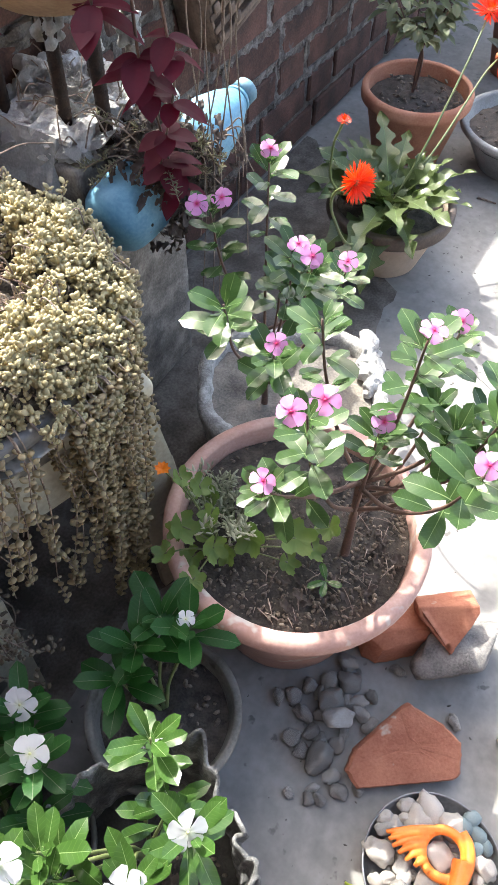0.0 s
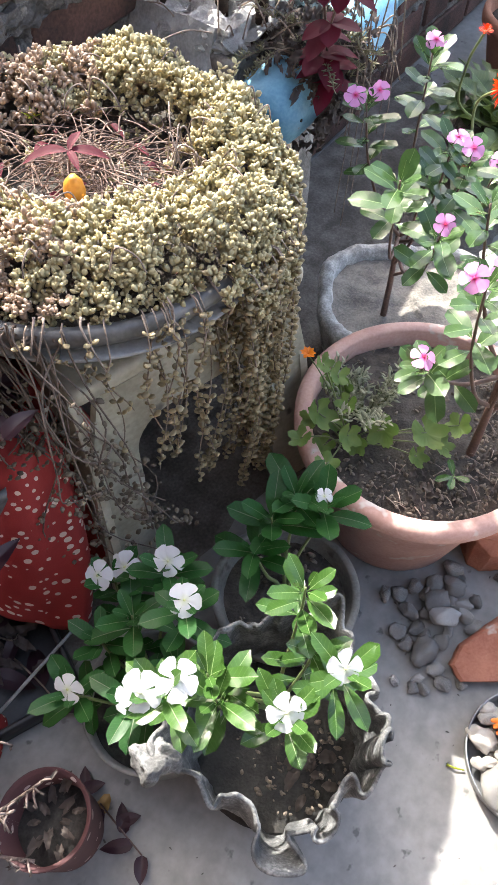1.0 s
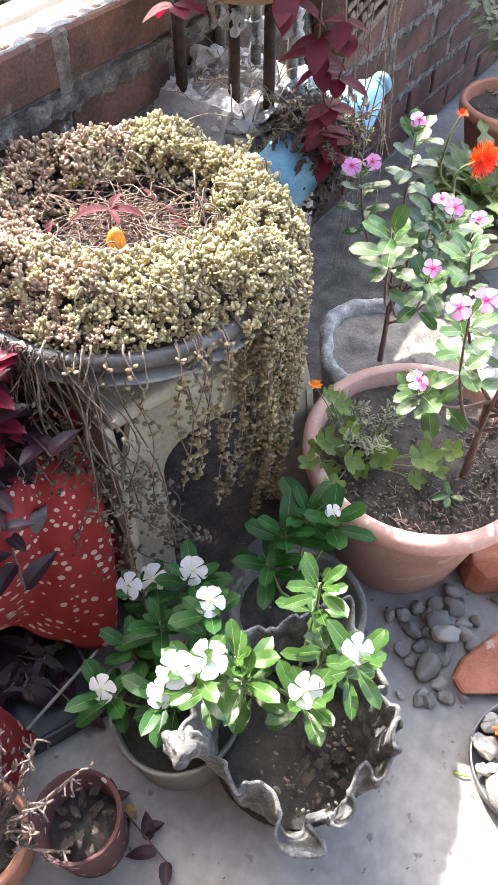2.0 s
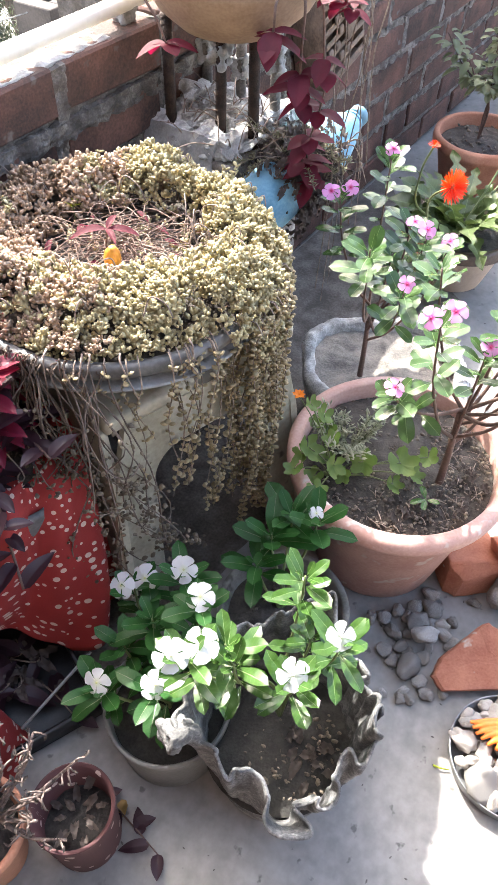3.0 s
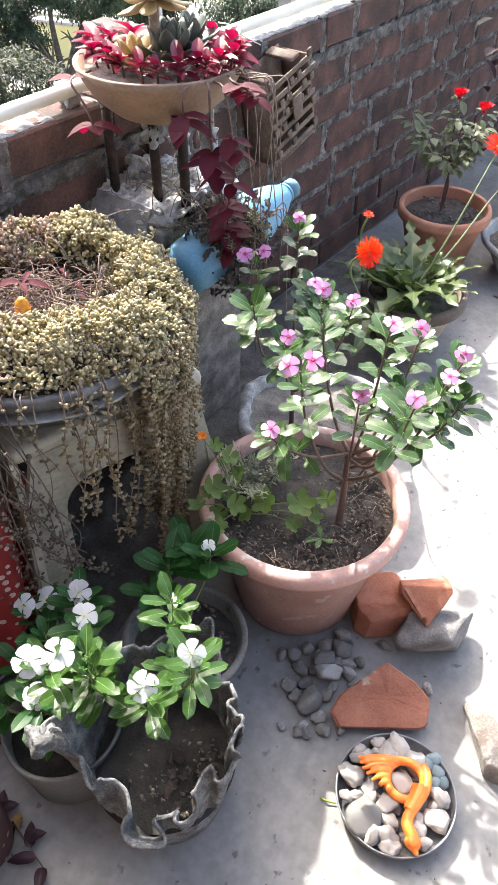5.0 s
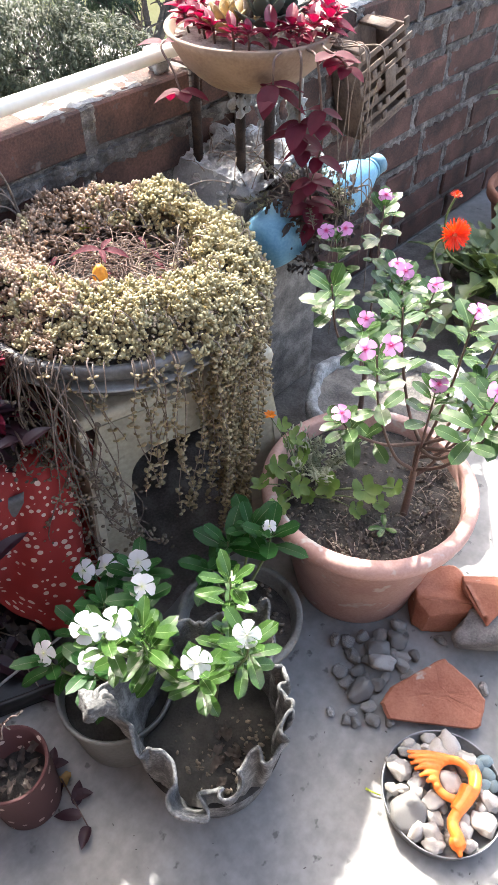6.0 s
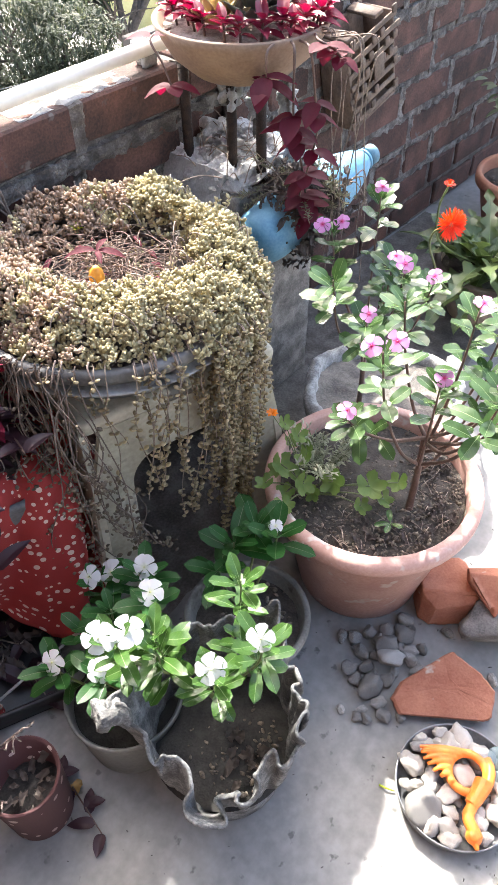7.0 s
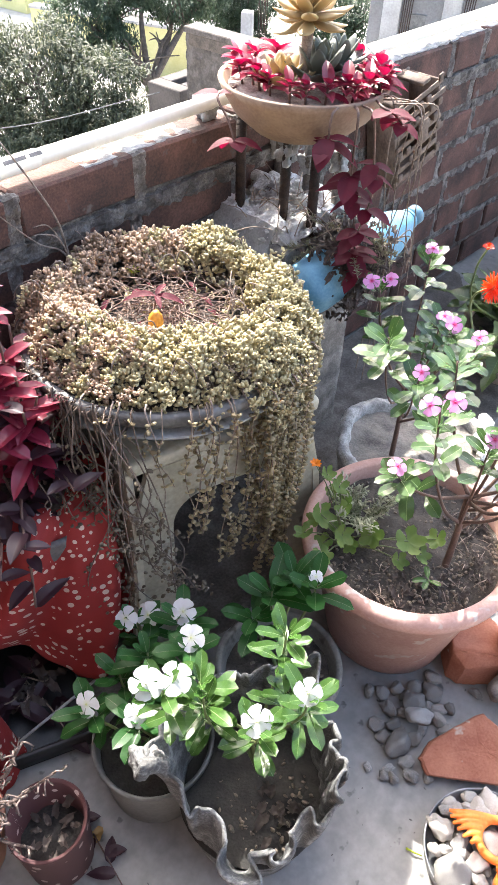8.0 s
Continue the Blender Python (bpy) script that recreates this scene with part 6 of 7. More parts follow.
def hewn(name, label, category, group, mat, size, cuts, m, seed=0.0):
    """A broken block: a box cut by planes (normal, distance), its edges worn."""
    bm = box(-size[0] / 2, size[0] / 2, -size[1] / 2, size[1] / 2, -size[2] / 2, size[2] / 2)
    for n, off in cuts:
        n = Vector(n).normalized()
        cut_ = bmesh.ops.bisect_plane(bm, geom=bm.verts[:] + bm.edges[:] + bm.faces[:], plane_co=n * off, plane_no=n, clear_outer=True)
        bmesh.ops.holes_fill(bm, edges=[e for e in cut_["geom_cut"] if isinstance(e, bmesh.types.BMEdge)])
    bmesh.ops.bevel(bm, geom=bm.edges[:], offset=0.0035, segments=2, affect="EDGES", profile=0.6)
    bmesh.ops.triangulate(bm, faces=bm.faces[:])
    for _ in range(3):
        bmesh.ops.subdivide_edges(bm, edges=[e for e in bm.edges if e.calc_length() > 0.011], cuts=1)
        bmesh.ops.triangulate(bm, faces=[f for f in bm.faces if len(f.verts) > 3])
    bmesh.ops.recalc_face_normals(bm, faces=bm.faces)
    bm.normal_update()
    for v in bm.verts:
        p = v.co * 34
        v.co += v.normal * 0.0022 * (noise.noise(p + Vector((seed, 0, 0))) + 0.6 * noise.noise(p * 2.7 + Vector((0, seed, 0))))
    ob = part(name, bm, mat, None, label)
    low = min((m @ v.co).z for v in ob.data.vertices)
    ob.matrix_basis = Matrix.Translation((0, 0, m.translation.z - low)) @ m
    return tagged(ob, category=category, group=group)


SHARD = [(-0.068, -0.003), (0.066, 0.006), (0.079, 0.014), (0.084, 0.055), (0.06, 0.08), (0.028, 0.1), (0.014, 0.11), (-0.005, 0.1), (-0.07, 0.048), (-0.084, 0.02)]
slab("brick_shard", "flat broken terracotta brick shard beside the pebbles", SHARD, 0.022, RED_STONE, (0.068, -0.226, 0.002), (22.8, 0, 0), 2)
stone("grey_rock", "rough grey rock under the brick pieces", "rock", "", GREY_ROCK, (0.178, -0.05, 0), (0.082, 0.05, 0.043), (0, 0, 30), 4, 0.26, 5, 4)
hewn("brick_piece", "squat chunk of broken red brick against the pot", "brick piece", "broken brick pieces", RED_STONE, (0.106, 0.088, 0.084),
     [((1, 1, 0.1), 0.052), ((-1, 1, 0), 0.05), ((-1, -1, 0.1), 0.054), ((1, -1, -0.1), 0.054), ((-0.15, -0.75, 0.65), 0.046), ((0.8, 0.1, 0.6), 0.056)], pose(0.076, -0.004, 0.0, 0, 0, 12), 3.0)
hewn("brick_piece", "wedge of broken red brick lying on the rock", "brick piece", "broken brick pieces", RED_STONE, (0.09, 0.084, 0.04),
     [((0.72, -0.7, 0), 0.024), ((-0.86, -0.5, 0), 0.03), ((0.1, 0.9, 0.4), 0.034)], pose(0.152, -0.024, 0.052, 34, -8, 4), 8.0)
hewn("grey_rock", "long brownish grey rock lying in the sun", "rock", "", BROWN_ROCK, (0.05, 0.138, 0.046),
     [((1, 0.35, 0.5), 0.022), ((-1, 0.2, 0.75), 0.021), ((0.6, 1, 0.1), 0.055), ((-0.8, -1, 0.1), 0.055), ((0.9, -1, 0.2), 0.06), ((-0.7, 1, 0.3), 0.062)], pose(0.25, -0.232, 0, 0, 0, 8), 5.0)
PEBBLE_LIGHT = material("light_grey_pebble", [(0.17, 0.16, 0.148), (0.3, 0.285, 0.265), (0.46, 0.44, 0.41)], 0.85, 50, 380, 0.5)
PEB = [stone_mesh("pebble", PEBBLE if k % 3 else PEBBLE_LIGHT, 50 + k, 1, rng.uniform(0.62, 0.9), rng.uniform(0.5, 0.7), 0.45, 3, 3 if k % 3 else 5) for k in range(9)]


def pebble(x, y, r, z=0.0, mesh=None, label="smooth grey pebble in a heap on the floor", group="heap of pebbles"):
    ob = new("pebble", mesh or rng.choice(PEB))
    ob.matrix_basis = pose(x, y, z + r * 0.55, rng.uniform(-15, 15), rng.uniform(-15, 15), rng.uniform(0, 360)) @ Matrix.Diagonal((r, r, r, 1))
    return tagged(ob, label, "pebble", group)


for x, y, r in ((-0.051, -0.192, 0.027), (-0.026, -0.112, 0.028), (0.013, -0.116, 0.017), (0.019, -0.131, 0.016), (-0.086, -0.161, 0.015), (-0.067, -0.129, 0.017), (-0.058, -0.154, 0.015), (-0.074, -0.18, 0.013), (-0.021, -0.173, 0.014), (-0.034, -0.216, 0.015), (-0.026, -0.235, 0.014), (-0.057, -0.088, 0.015),
                (-0.082, -0.1, 0.014), (-0.023, -0.082, 0.017), (0.007, -0.084, 0.02), (-0.096, -0.236, 0.01), (-0.068, -0.244, 0.01), (-0.053, -0.246, 0.011), (-0.062, -0.231, 0.01), (0.003, -0.235, 0.011), (0.039, -0.107, 0.013), (0.158, -0.146, 0.013), (0.006, -0.052, 0.017), (-0.103, -0.103, 0.013), (0.083, -0.064, 0.013)):
    pebble(x, y, r)
pebble(-0.02, -0.143, 0.026, 0.014)
for x, y, r in ((-0.04, -0.13, 0.014), (-0.01, -0.155, 0.013), (-0.045, -0.165, 0.012), (0.03, -0.15, 0.014), (0.0, -0.11, 0.014), (-0.04, -0.1, 0.013)):
    pebble(x, y, r)

# ---- dish of pebbles with an orange toy ----
DISH_AT = (0.087, -0.336, 0)
STEEL = material("dull_dish", [(0.2, 0.2, 0.205), (0.34, 0.34, 0.345)], 0.4, 20, 200, 0.05, metal=0.5)
dish = thing("round_dish", "shallow round grey dish filled with pebbles", "dish", at=DISH_AT)
part("body", lathe([(0, 0.0), (0.083, 0.0), (0.089, 0.004), (0.0925, 0.026), (0.0936, 0.0275), (0.0934, 0.03), (0.0918, 0.0304), (0.0908, 0.028), (0.087, 0.008), (0, 0.006)], 72), STEEL, dish)
PALE = [stone_mesh("pebble", PALE_PEBBLE, 90 + k, 1, rng.uniform(0.58, 0.82), rng.uniform(0.45, 0.6), 0.4, 3, 2 if k % 2 else 0) for k in range(8)]
BLUISH = [stone_mesh("pebble", SLATE, 120 + k, 1, 0.8, 0.6, 0.15, 2) for k in range(3)]
for k in range(34):
    a, q = 2.4 * k, 0.013 * math.sqrt(k)
    pebble(DISH_AT[0] + q * math.cos(a), DISH_AT[1] + q * math.sin(a), rng.uniform(0.009, 0.012), 0.006, rng.choice(PALE), "small pale pebble low in the round dish", "pebbles in the dish")
for x, y, r in ((-0.067, 0.022, 0.02), (-0.051, -0.038, 0.028), (-0.075, -0.01, 0.012), (-0.06, -0.008, 0.011), (-0.042, -0.013, 0.014), (-0.04, 0.007, 0.016), (-0.058, 0.049, 0.013), (-0.042, 0.052, 0.012), (-0.027, 0.062, 0.011), (-0.054, 0.064, 0.011), (-0.011, 0.055, 0.02), (0.009, 0.072, 0.022), (-0.023, 0.078, 0.012),
                (-0.038, -0.063, 0.017), (-0.015, -0.063, 0.015), (-0.011, -0.041, 0.012), (-0.015, -0.015, 0.018), (0.032, -0.036, 0.016), (0.062, -0.036, 0.02), (0.069, 0.0, 0.017), (0.057, -0.015, 0.012), (0.033, -0.052, 0.015), (0.037, -0.069, 0.012), (-0.012, -0.078, 0.014), (0.013, 0.013, 0.02), (0.036, 0.048, 0.022), (0.026, -0.008, 0.012)):
    pebble(DISH_AT[0] + x, DISH_AT[1] + y, r * 1.12, 0.024 - r * 0.5, rng.choice(PALE if rng.random() < 0.85 else PEB), "pale smooth pebble in the round dish", "pebbles in the dish")
for x, y, r in ((0.064, 0.058, 0.012), (0.052, 0.05, 0.012), (0.068, 0.039, 0.012), (0.076, 0.024, 0.01), (0.062, 0.022, 0.01)):
    pebble(DISH_AT[0] + x, DISH_AT[1] + y, r * 1.15, 0.024 - r * 0.5, rng.choice(BLUISH), "bluish pebble in the round dish", "pebbles in the dish")
ORANGE = material("orange_plastic", [(0.8, 0.17, 0.02), (0.88, 0.25, 0.04)], 0.35, 20, 200, 0.03)
bm = bmesh.new()
ring = [Vector((0.0285 * math.cos(a), 0.0285 * math.sin(a), 0)) for a in [2 * math.pi * k / 32 for k in range(33)]]
add_tube(bm, ring, 0.0068, 0.0068, 10)
# ribbed wing
for k in range(7):
    t = k / 6
    p = Vector((0.0285 * math.cos(radians(88 + 122 * t)), 0.0285 * math.sin(radians(88 + 122 * t)), 0.002))
    tip = Vector((-0.07 + 0.04 * t * t, 0.033 - 0.052 * t, 0.005 + 0.002 * (k % 2)))
    add_tube(bm, smooth_line([p, p.lerp(tip, 0.5) + Vector((0, 0.002, 0.003)), tip], 5), 0.0062, 0.0028, 8)
# breast, neck and head
add_tube(bm, smooth_line([(0.03, 0.022, 0), (0.034, 0.006, 0.002), (0.029, -0.014, 0.003), (0.014, -0.034, 0.003), (0.0, -0.05, 0.003), (-0.006, -0.064, 0.003), (0.0, -0.08, 0.002), (0.004, -0.092, 0.001)], 6), 0.0075, 0.0095, 12)
add_tube(bm, smooth_line([(0.022, -0.012, 0.001), (0.012, -0.03, 0.003), (0.0, -0.046, 0.003)], 6), 0.014, 0.0105, 12)
merge(bm, lathe([(0, -0.011), (0.008, -0.009), (0.0125, 0), (0.008, 0.009), (0, 0.011)], 16), Matrix.Translation((0.0, -0.088, 0)))
add_tube(bm, [(0.001, -0.096, 0), (0.003, -0.106, 0)], 0.006, 0.003, 8)
toy = part("plastic_toy", bm, ORANGE, None, "orange plastic toy with a round hole lying on pebbles")
toy.matrix_basis = pose(0.101, -0.32, 0.04, 3, -3, 4)
tagged(toy, category="toy")
rm = toy.modifiers.new("fuse", "REMESH")
rm.mode, rm.voxel_size, rm.use_smooth_shade = "VOXEL", 0.0014, True

# ---- gerbera ----
GERB = leaf_material("gerbera_leaf", (0.04, 0.065, 0.022), (0.15, 0.19, 0.07), 0.38, 0.28, 0.12)
GERB_LEAF = [leaf_mesh("leaf", [GERB, RIB], 0.15 + 0.012 * k, 0.054, 0.62, 0.4, 0.2 + 0.16 * k, 0.03, lobes=6, lobe_depth=0.6, seed=k * 2.2, rows=30, wave=2.2) for k in range(4)]
gerbera = thing("gerbera", "gerbera with lobed leaves and red flowers", "plant", at=(0.185, 0.925, 0.135))
for k in range(24):
    a = radians(137.5 * k)
    rise = 0.55 + 1.9 * (k / 24)
    put("leaf", GERB_LEAF[k % 4], gerbera, aim((0.012 * math.cos(a), 0.012 * math.sin(a), 0), (math.cos(a), math.sin(a), rise), (0, 0, 1), rng.uniform(0.85, 1.15)))
for a, rise in ((180, 0.5), (200, 0.7), (215, 0.35), (235, 0.5), (170, 0.9), (250, 0.3)):
    put("leaf", GERB_LEAF[a % 4], gerbera, aim((0, 0, 0), (math.cos(radians(a)), math.sin(radians(a)), rise), (0, 0, 1), 1.25))
RED_RAY = leaf_material("scarlet_ray", (0.62, 0.03, 0.012), (0.8, 0.10, 0.03), 0.5, 0.35)
RAY = leaf_mesh("petal", [RED_RAY], 0.031, 0.0036, 0.6, 0.3, -0.1, rows=5)
CORE = material("flower_core", [(0.35, 0.08, 0.03), (0.5, 0.16, 0.06)], 0.8, 200, 600, 0.6)


def daisy(parent, at, face, size, rng, full=1.0):
    f = Vector(face).normalized()
    ob = part("flower", lathe([(0, -0.008), (0.006, -0.007), (0.009, -0.001), (0.006, 0.003), (0, 0.004)], 14), CORE, parent)
    ob.matrix_basis = aim(at, f.orthogonal(), f, size)
    for ring_i, (n, rise, sc) in enumerate(((34, 4, 1.0), (32, 18, 0.95), (28, 34, 0.82), (20, 52, 0.58))):
        for k in range(int(n * full)):
            put("petal", RAY, ob, pose(0, 0, 0.001 * ring_i, rise * (1 if full == 1 else 1.9) + rng.uniform(-7, 7), 0, 360 / (n * full) * k + rng.uniform(-6, 6)) @ pose(0, 0.004, 0) @ Matrix.Diagonal((sc, sc, sc, 1)))
    return ob


GB = Vector((0.185, 0.925, 0.135))
for pts, face, size, full in ((((0, 0, 0), (-0.11, -0.2, 0.06), (-0.19, -0.40, 0.27), (-0.20, -0.43, 0.335), (-0.175, -0.455, 0.372)), (0.5, -0.75, 0.3), 0.92, 1.0),
                              (((0, 0, 0), (-0.14, -0.1, 0.12), (-0.17, -0.18, 0.25), (-0.161, -0.207, 0.322)), (0.1, -0.1, 1), 0.42, 0.5),
                              (((0, 0, 0), (0.07, 0.06, 0.12), (0.15, 0.17, 0.24), (0.2, 0.26, 0.3)), (0.1, -0.3, 1), 1.3, 1.0),
                              (((0, 0, 0), (0.1, 0.08, 0.1), (0.2, 0.2, 0.19), (0.245, 0.25, 0.21)), (0.85, -0.35, 0.15), 1.25, 1.0)):
    line = smooth_line(pts, 7)
    part("stalk", tube(line, 0.0026, 0.0022, 7), STEM_GREEN, gerbera)
    daisy(gerbera, line[-1], face, size, rng, full)

RIM_BROWN = material("brown_rim", [(0.07, 0.05, 0.04), (0.14, 0.1, 0.08)], 0.6, 18, 200, 0.1)
part("rim_band", lathe([(0.127, 0.122), (0.1415, 0.123), (0.143, 0.128), (0.143, 0.149), (0.1405, 0.153), (0.126, 0.153), (0.1245, 0.148)], 56), RIM_BROWN, gerbera_pot, "dark brown rim band")
# ---- rose ----
ROSE = leaf_material("rose_leaf", (0.1, 0.12, 0.065), (0.3, 0.32, 0.2), 0.55, 0.36)
ROSE_LEAF = [leaf_mesh("leaf", [ROSE, RIB], 0.034 + 0.003 * k, 0.021, 0.5, 0.3, 0.2 + 0.15 * k, seed=k) for k in range(3)]
rose = thing("rose_bush", "small rose bush with dark red blooms", "plant", at=(0.295, 1.34, 0.165))
ROSE_RED = leaf_material("rose_petal", (0.3, 0.008, 0.012), (0.5, 0.02, 0.03), 0.5, 0.3)
ROSE_PETAL = leaf_mesh("petal", [ROSE_RED], 0.02, 0.02, 0.6, 0.5, -0.2, rows=4)
for tx, ty, tz, bloom in ((0.0, 0.05, 0.315, 1), (0.07, 0.02, 0.29, 1), (-0.07, 0.03, 0.22, 0), (-0.03, -0.03, 0.19, 0), (0.04, -0.02, 0.21, 0), (0.02, 0.03, 0.27, 0), (-0.12, 0.12, 0.25, 0), (0.07, 0.04, 0.22, 0)):
    line = smooth_line([(0, 0, -0.01), (0.003, 0, 0.12), (tx * 0.6, ty * 0.6, 0.12 + (tz - 0.12) * 0.5), (tx, ty, tz)], 6)
    part("stem", tube(line, 0.0032, 0.0014, 6), STEM_RED, rose)
    for k in range(27):
        p = line[rng.randrange(9, len(line))]
        a = rng.uniform(0, 6.28)
        put("leaf", rng.choice(ROSE_LEAF), rose, aim(p + Vector((math.cos(a), math.sin(a), 0.2)) * rng.uniform(0.004, 0.03), (math.cos(a), math.sin(a), rng.uniform(-0.5, 0.6)), (0, 0, 1), rng.uniform(0.7, 1.15)))
    if bloom:
        fl_ob = part("flower", lathe([(0, -0.006), (0.006, 0.0), (0.007, 0.008), (0, 0.012)], 12), ROSE_RED, rose)
        fl_ob.matrix_basis = Matrix.Translation((tx, ty, tz + 0.006))
        for k in range(16):
            put("petal", ROSE_PETAL, fl_ob, pose(0, 0, 0.002, 20 + 4 * k, 0, 137.5 * k) @ pose(0, 0.004, 0) @ Matrix.Diagonal((*(1.5 - 0.04 * k,) * 3, 1)))

# pots further along the parapet
third_pot = pot("flower_pot", "orange terracotta pot further along the parapet", (0.72, 1.8, 0), 0.1, 0.075, 0.2, CLAY, 0.007, (0.008, 0.025), 0.03)
DUSKY_RED = leaf_material("dusky_maroon_leaf", (0.02, 0.008, 0.009), (0.075, 0.02, 0.022), 0.6, 0.3)
DUSKY_GREEN = leaf_material("dusky_leaf", (0.03, 0.04, 0.025), (0.09, 0.10, 0.06), 0.5, 0.25)
DUSKY_LEAF = [leaf_mesh("leaf", [DUSKY_GREEN if k == 1 else DUSKY_RED], 0.06, 0.03, 0.5, 0.3, 0.3, seed=k) for k in range(3)]
bush = thing("shrub", "dim maroon and green shrub growing by the parapet", "shrub", at=(0.58, 1.78, 0.0))
part("stem", tube([(0.12, -0.03, 0.18), (0.1, 0, 0.35), (0.0, 0.05, 0.6)], 0.006, 0.003, 7), STEM_DRY, bush)
for k in range(230):
    p = Vector((rng.gauss(0.1, 0.12), rng.gauss(0.04, 0.08), rng.uniform(0.12, 0.78)))
    put("leaf", DUSKY_LEAF[k % 3], bush, aim(p, (rng.uniform(-1, 1), rng.uniform(-1, 1), rng.uniform(-0.6, 0.6)), (0, 0, 1), rng.uniform(0.6, 1.2)))

# ---- weeds in the large pot ----
GERAN = leaf_material("geranium_leaf", (0.05, 0.13, 0.03), (0.36, 0.42, 0.13), 0.5, 0.4)


def round_leaf(seed, r=0.026):
    bm = bmesh.new()
    mid = bm.verts.new((0, 0, -0.004))
    ringv = []
    n = 40
    for k in range(n + 1):
        a = radians(-172 + 344 * k / n)
        q = r * (1 - 0.34 * (1 - abs(math.cos(a * 2.5)) ** 0.8) - 0.09 * abs(math.sin(a * 10)))
        ringv.append(bm.verts.new((q * math.sin(a), q * math.cos(a), 0.005 * math.cos(a * 5 + 0.2 * seed) + 0.002 * math.cos(a * 20) + 0.006 + 0.005 * math.sin(a + seed * 2))))
    half_ = [bm.verts.new((v.co.x * 0.55, v.co.y * 0.55, -0.001)) for v in ringv]
    for k in range(n):
        bm.faces.new((mid, half_[k + 1], half_[k]))
        bm.faces.new((half_[k], half_[k + 1], ringv[k + 1], ringv[k]))
    me = bpy.data.meshes.new("leaf")
    bm.normal_update()
    bm.to_mesh(me)
    bm.free()
    me.polygons.foreach_set("use_smooth", [True] * len(me.polygons))
    me.materials.append(GERAN)
    return me


ROUND = [round_leaf(k) for k in range(3)]
ger = thing("geranium", "young geranium with scalloped leaves at the pot rim", "plant", at=(-0.19, 0.02, 0.245))
for x, y, z, s in ((-0.235, 0.02, 0.315, 1.0), (-0.15, 0.01, 0.298, 1.05), (-0.09, 0.012, 0.295, 1.15), (-0.196, -0.004, 0.302, 0.85), (-0.222, -0.04, 0.285, 0.8), (-0.258, -0.01, 0.3, 0.75), (-0.213, 0.062, 0.345, 0.75), (-0.045, 0.03, 0.29, 0.85), (-0.235, 0.055, 0.375, 0.6), (-0.2, 0.03, 0.325, 0.7), (-0.245, 0.03, 0.29, 0.7), (-0.225, 0.0, 0.27, 0.75), (-0.21, 0.03, 0.28, 0.8), (-0.18, 0.0, 0.275, 0.7), (-0.065, 0.005, 0.275, 0.75), (-0.1, -0.01, 0.27, 0.7), (-0.2, 0.075, 0.3, 0.65), (-0.225, 0.07, 0.32, 0.55)):
    p = Vector((x, y, z)) - Vector((-0.19, 0.02, 0.245))
    part("stalk", tube(smooth_line([(rng.uniform(-0.01, 0.01), 0, 0), p * 0.5 + Vector((0, 0, 0.012)), p], 5), 0.0014, 0.001, 5), STEM_GREEN, ger)
    put("leaf", rng.choice(ROUND), ger, aim(p, (rng.uniform(-0.8, 0.8), -0.6, rng.uniform(-0.6, 0.0)), (rng.uniform(-0.7, 0.7), rng.uniform(-0.9, 0.3), 1), s * 0.92))
herb = thing("grey_herb", "fine-leaved grey-green herb in the large pot", "plant", at=(-0.168, 0.062, 0.247))
HERB = leaf_material("grey_herb_leaf", (0.22, 0.235, 0.16), (0.46, 0.48, 0.36), 0.6, 0.35)
for k in range(16):
    a, L = rng.uniform(0, 6.28), rng.uniform(0.07, 0.12)
    d = Vector((math.cos(a) * 0.7, math.sin(a) * 0.7, 1)).normalized()
    line = smooth_line([(0, 0, 0), d * L * 0.5, d * L + Vector((0, 0, -0.01))], 5)
    tw = part("twig", tube(line, 0.001, 0.0007, 5), STEM_GREEN, herb)
    spots_ = [(0, aim(line[rng.randrange(3, len(line))] + Vector((rng.uniform(-1, 1), rng.uniform(-1, 1), rng.uniform(-1, 1))) * 0.007, (rng.uniform(-1, 1), rng.uniform(-1, 1), rng.uniform(-0.3, 1)), (0, 0, 1), rng.uniform(0.6, 1.2))) for _ in range(36)]
    scatter("needles", [bead(0.0024, 0.0065, 0.0005, 6, 2)], spots_, [HERB], tw, "tiny grey-green leaves")
seedling = thing("seedling", "two-leaved seedling in the large pot", "plant", at=(-0.052, -0.035, 0.245))
part("stem", tube([(0, 0, 0), (0.001, 0.002, 0.02)], 0.0012, 0.001, 6), STEM_GREEN, seedling)
for a in (100, 250, 330, 200):
    put("leaf", FRESH_LEAVES[a % 3], seedling, aim((0, 0, 0.02), (math.cos(radians(a)), math.sin(radians(a)), 0.3), (0, 0, 1), 0.5))
marigold = thing("marigold", "tiny orange marigold flower by the pot", "flower", at=(-0.23, 0.055, 0.27))
part("stem", tube(smooth_line([(0.03, 0, -0.02), (0, 0, 0.07), (-0.026, 0, 0.122)], 5), 0.001, 0.0008, 5), STEM_GREEN, marigold)
MARI = leaf_material("marigold_petal", (0.7, 0.17, 0.01), (0.85, 0.32, 0.02), 0.5, 0.3)
MP = leaf_mesh("petal", [MARI], 0.011, 0.006, 0.7, 0.2, 0.1, rows=3)
for k in range(9):
    put("petal", MP, marigold, aim((-0.026, 0, 0.122), (math.cos(k * 0.7), math.sin(k * 0.7), 0.4 + 0.3 * (k % 2))))


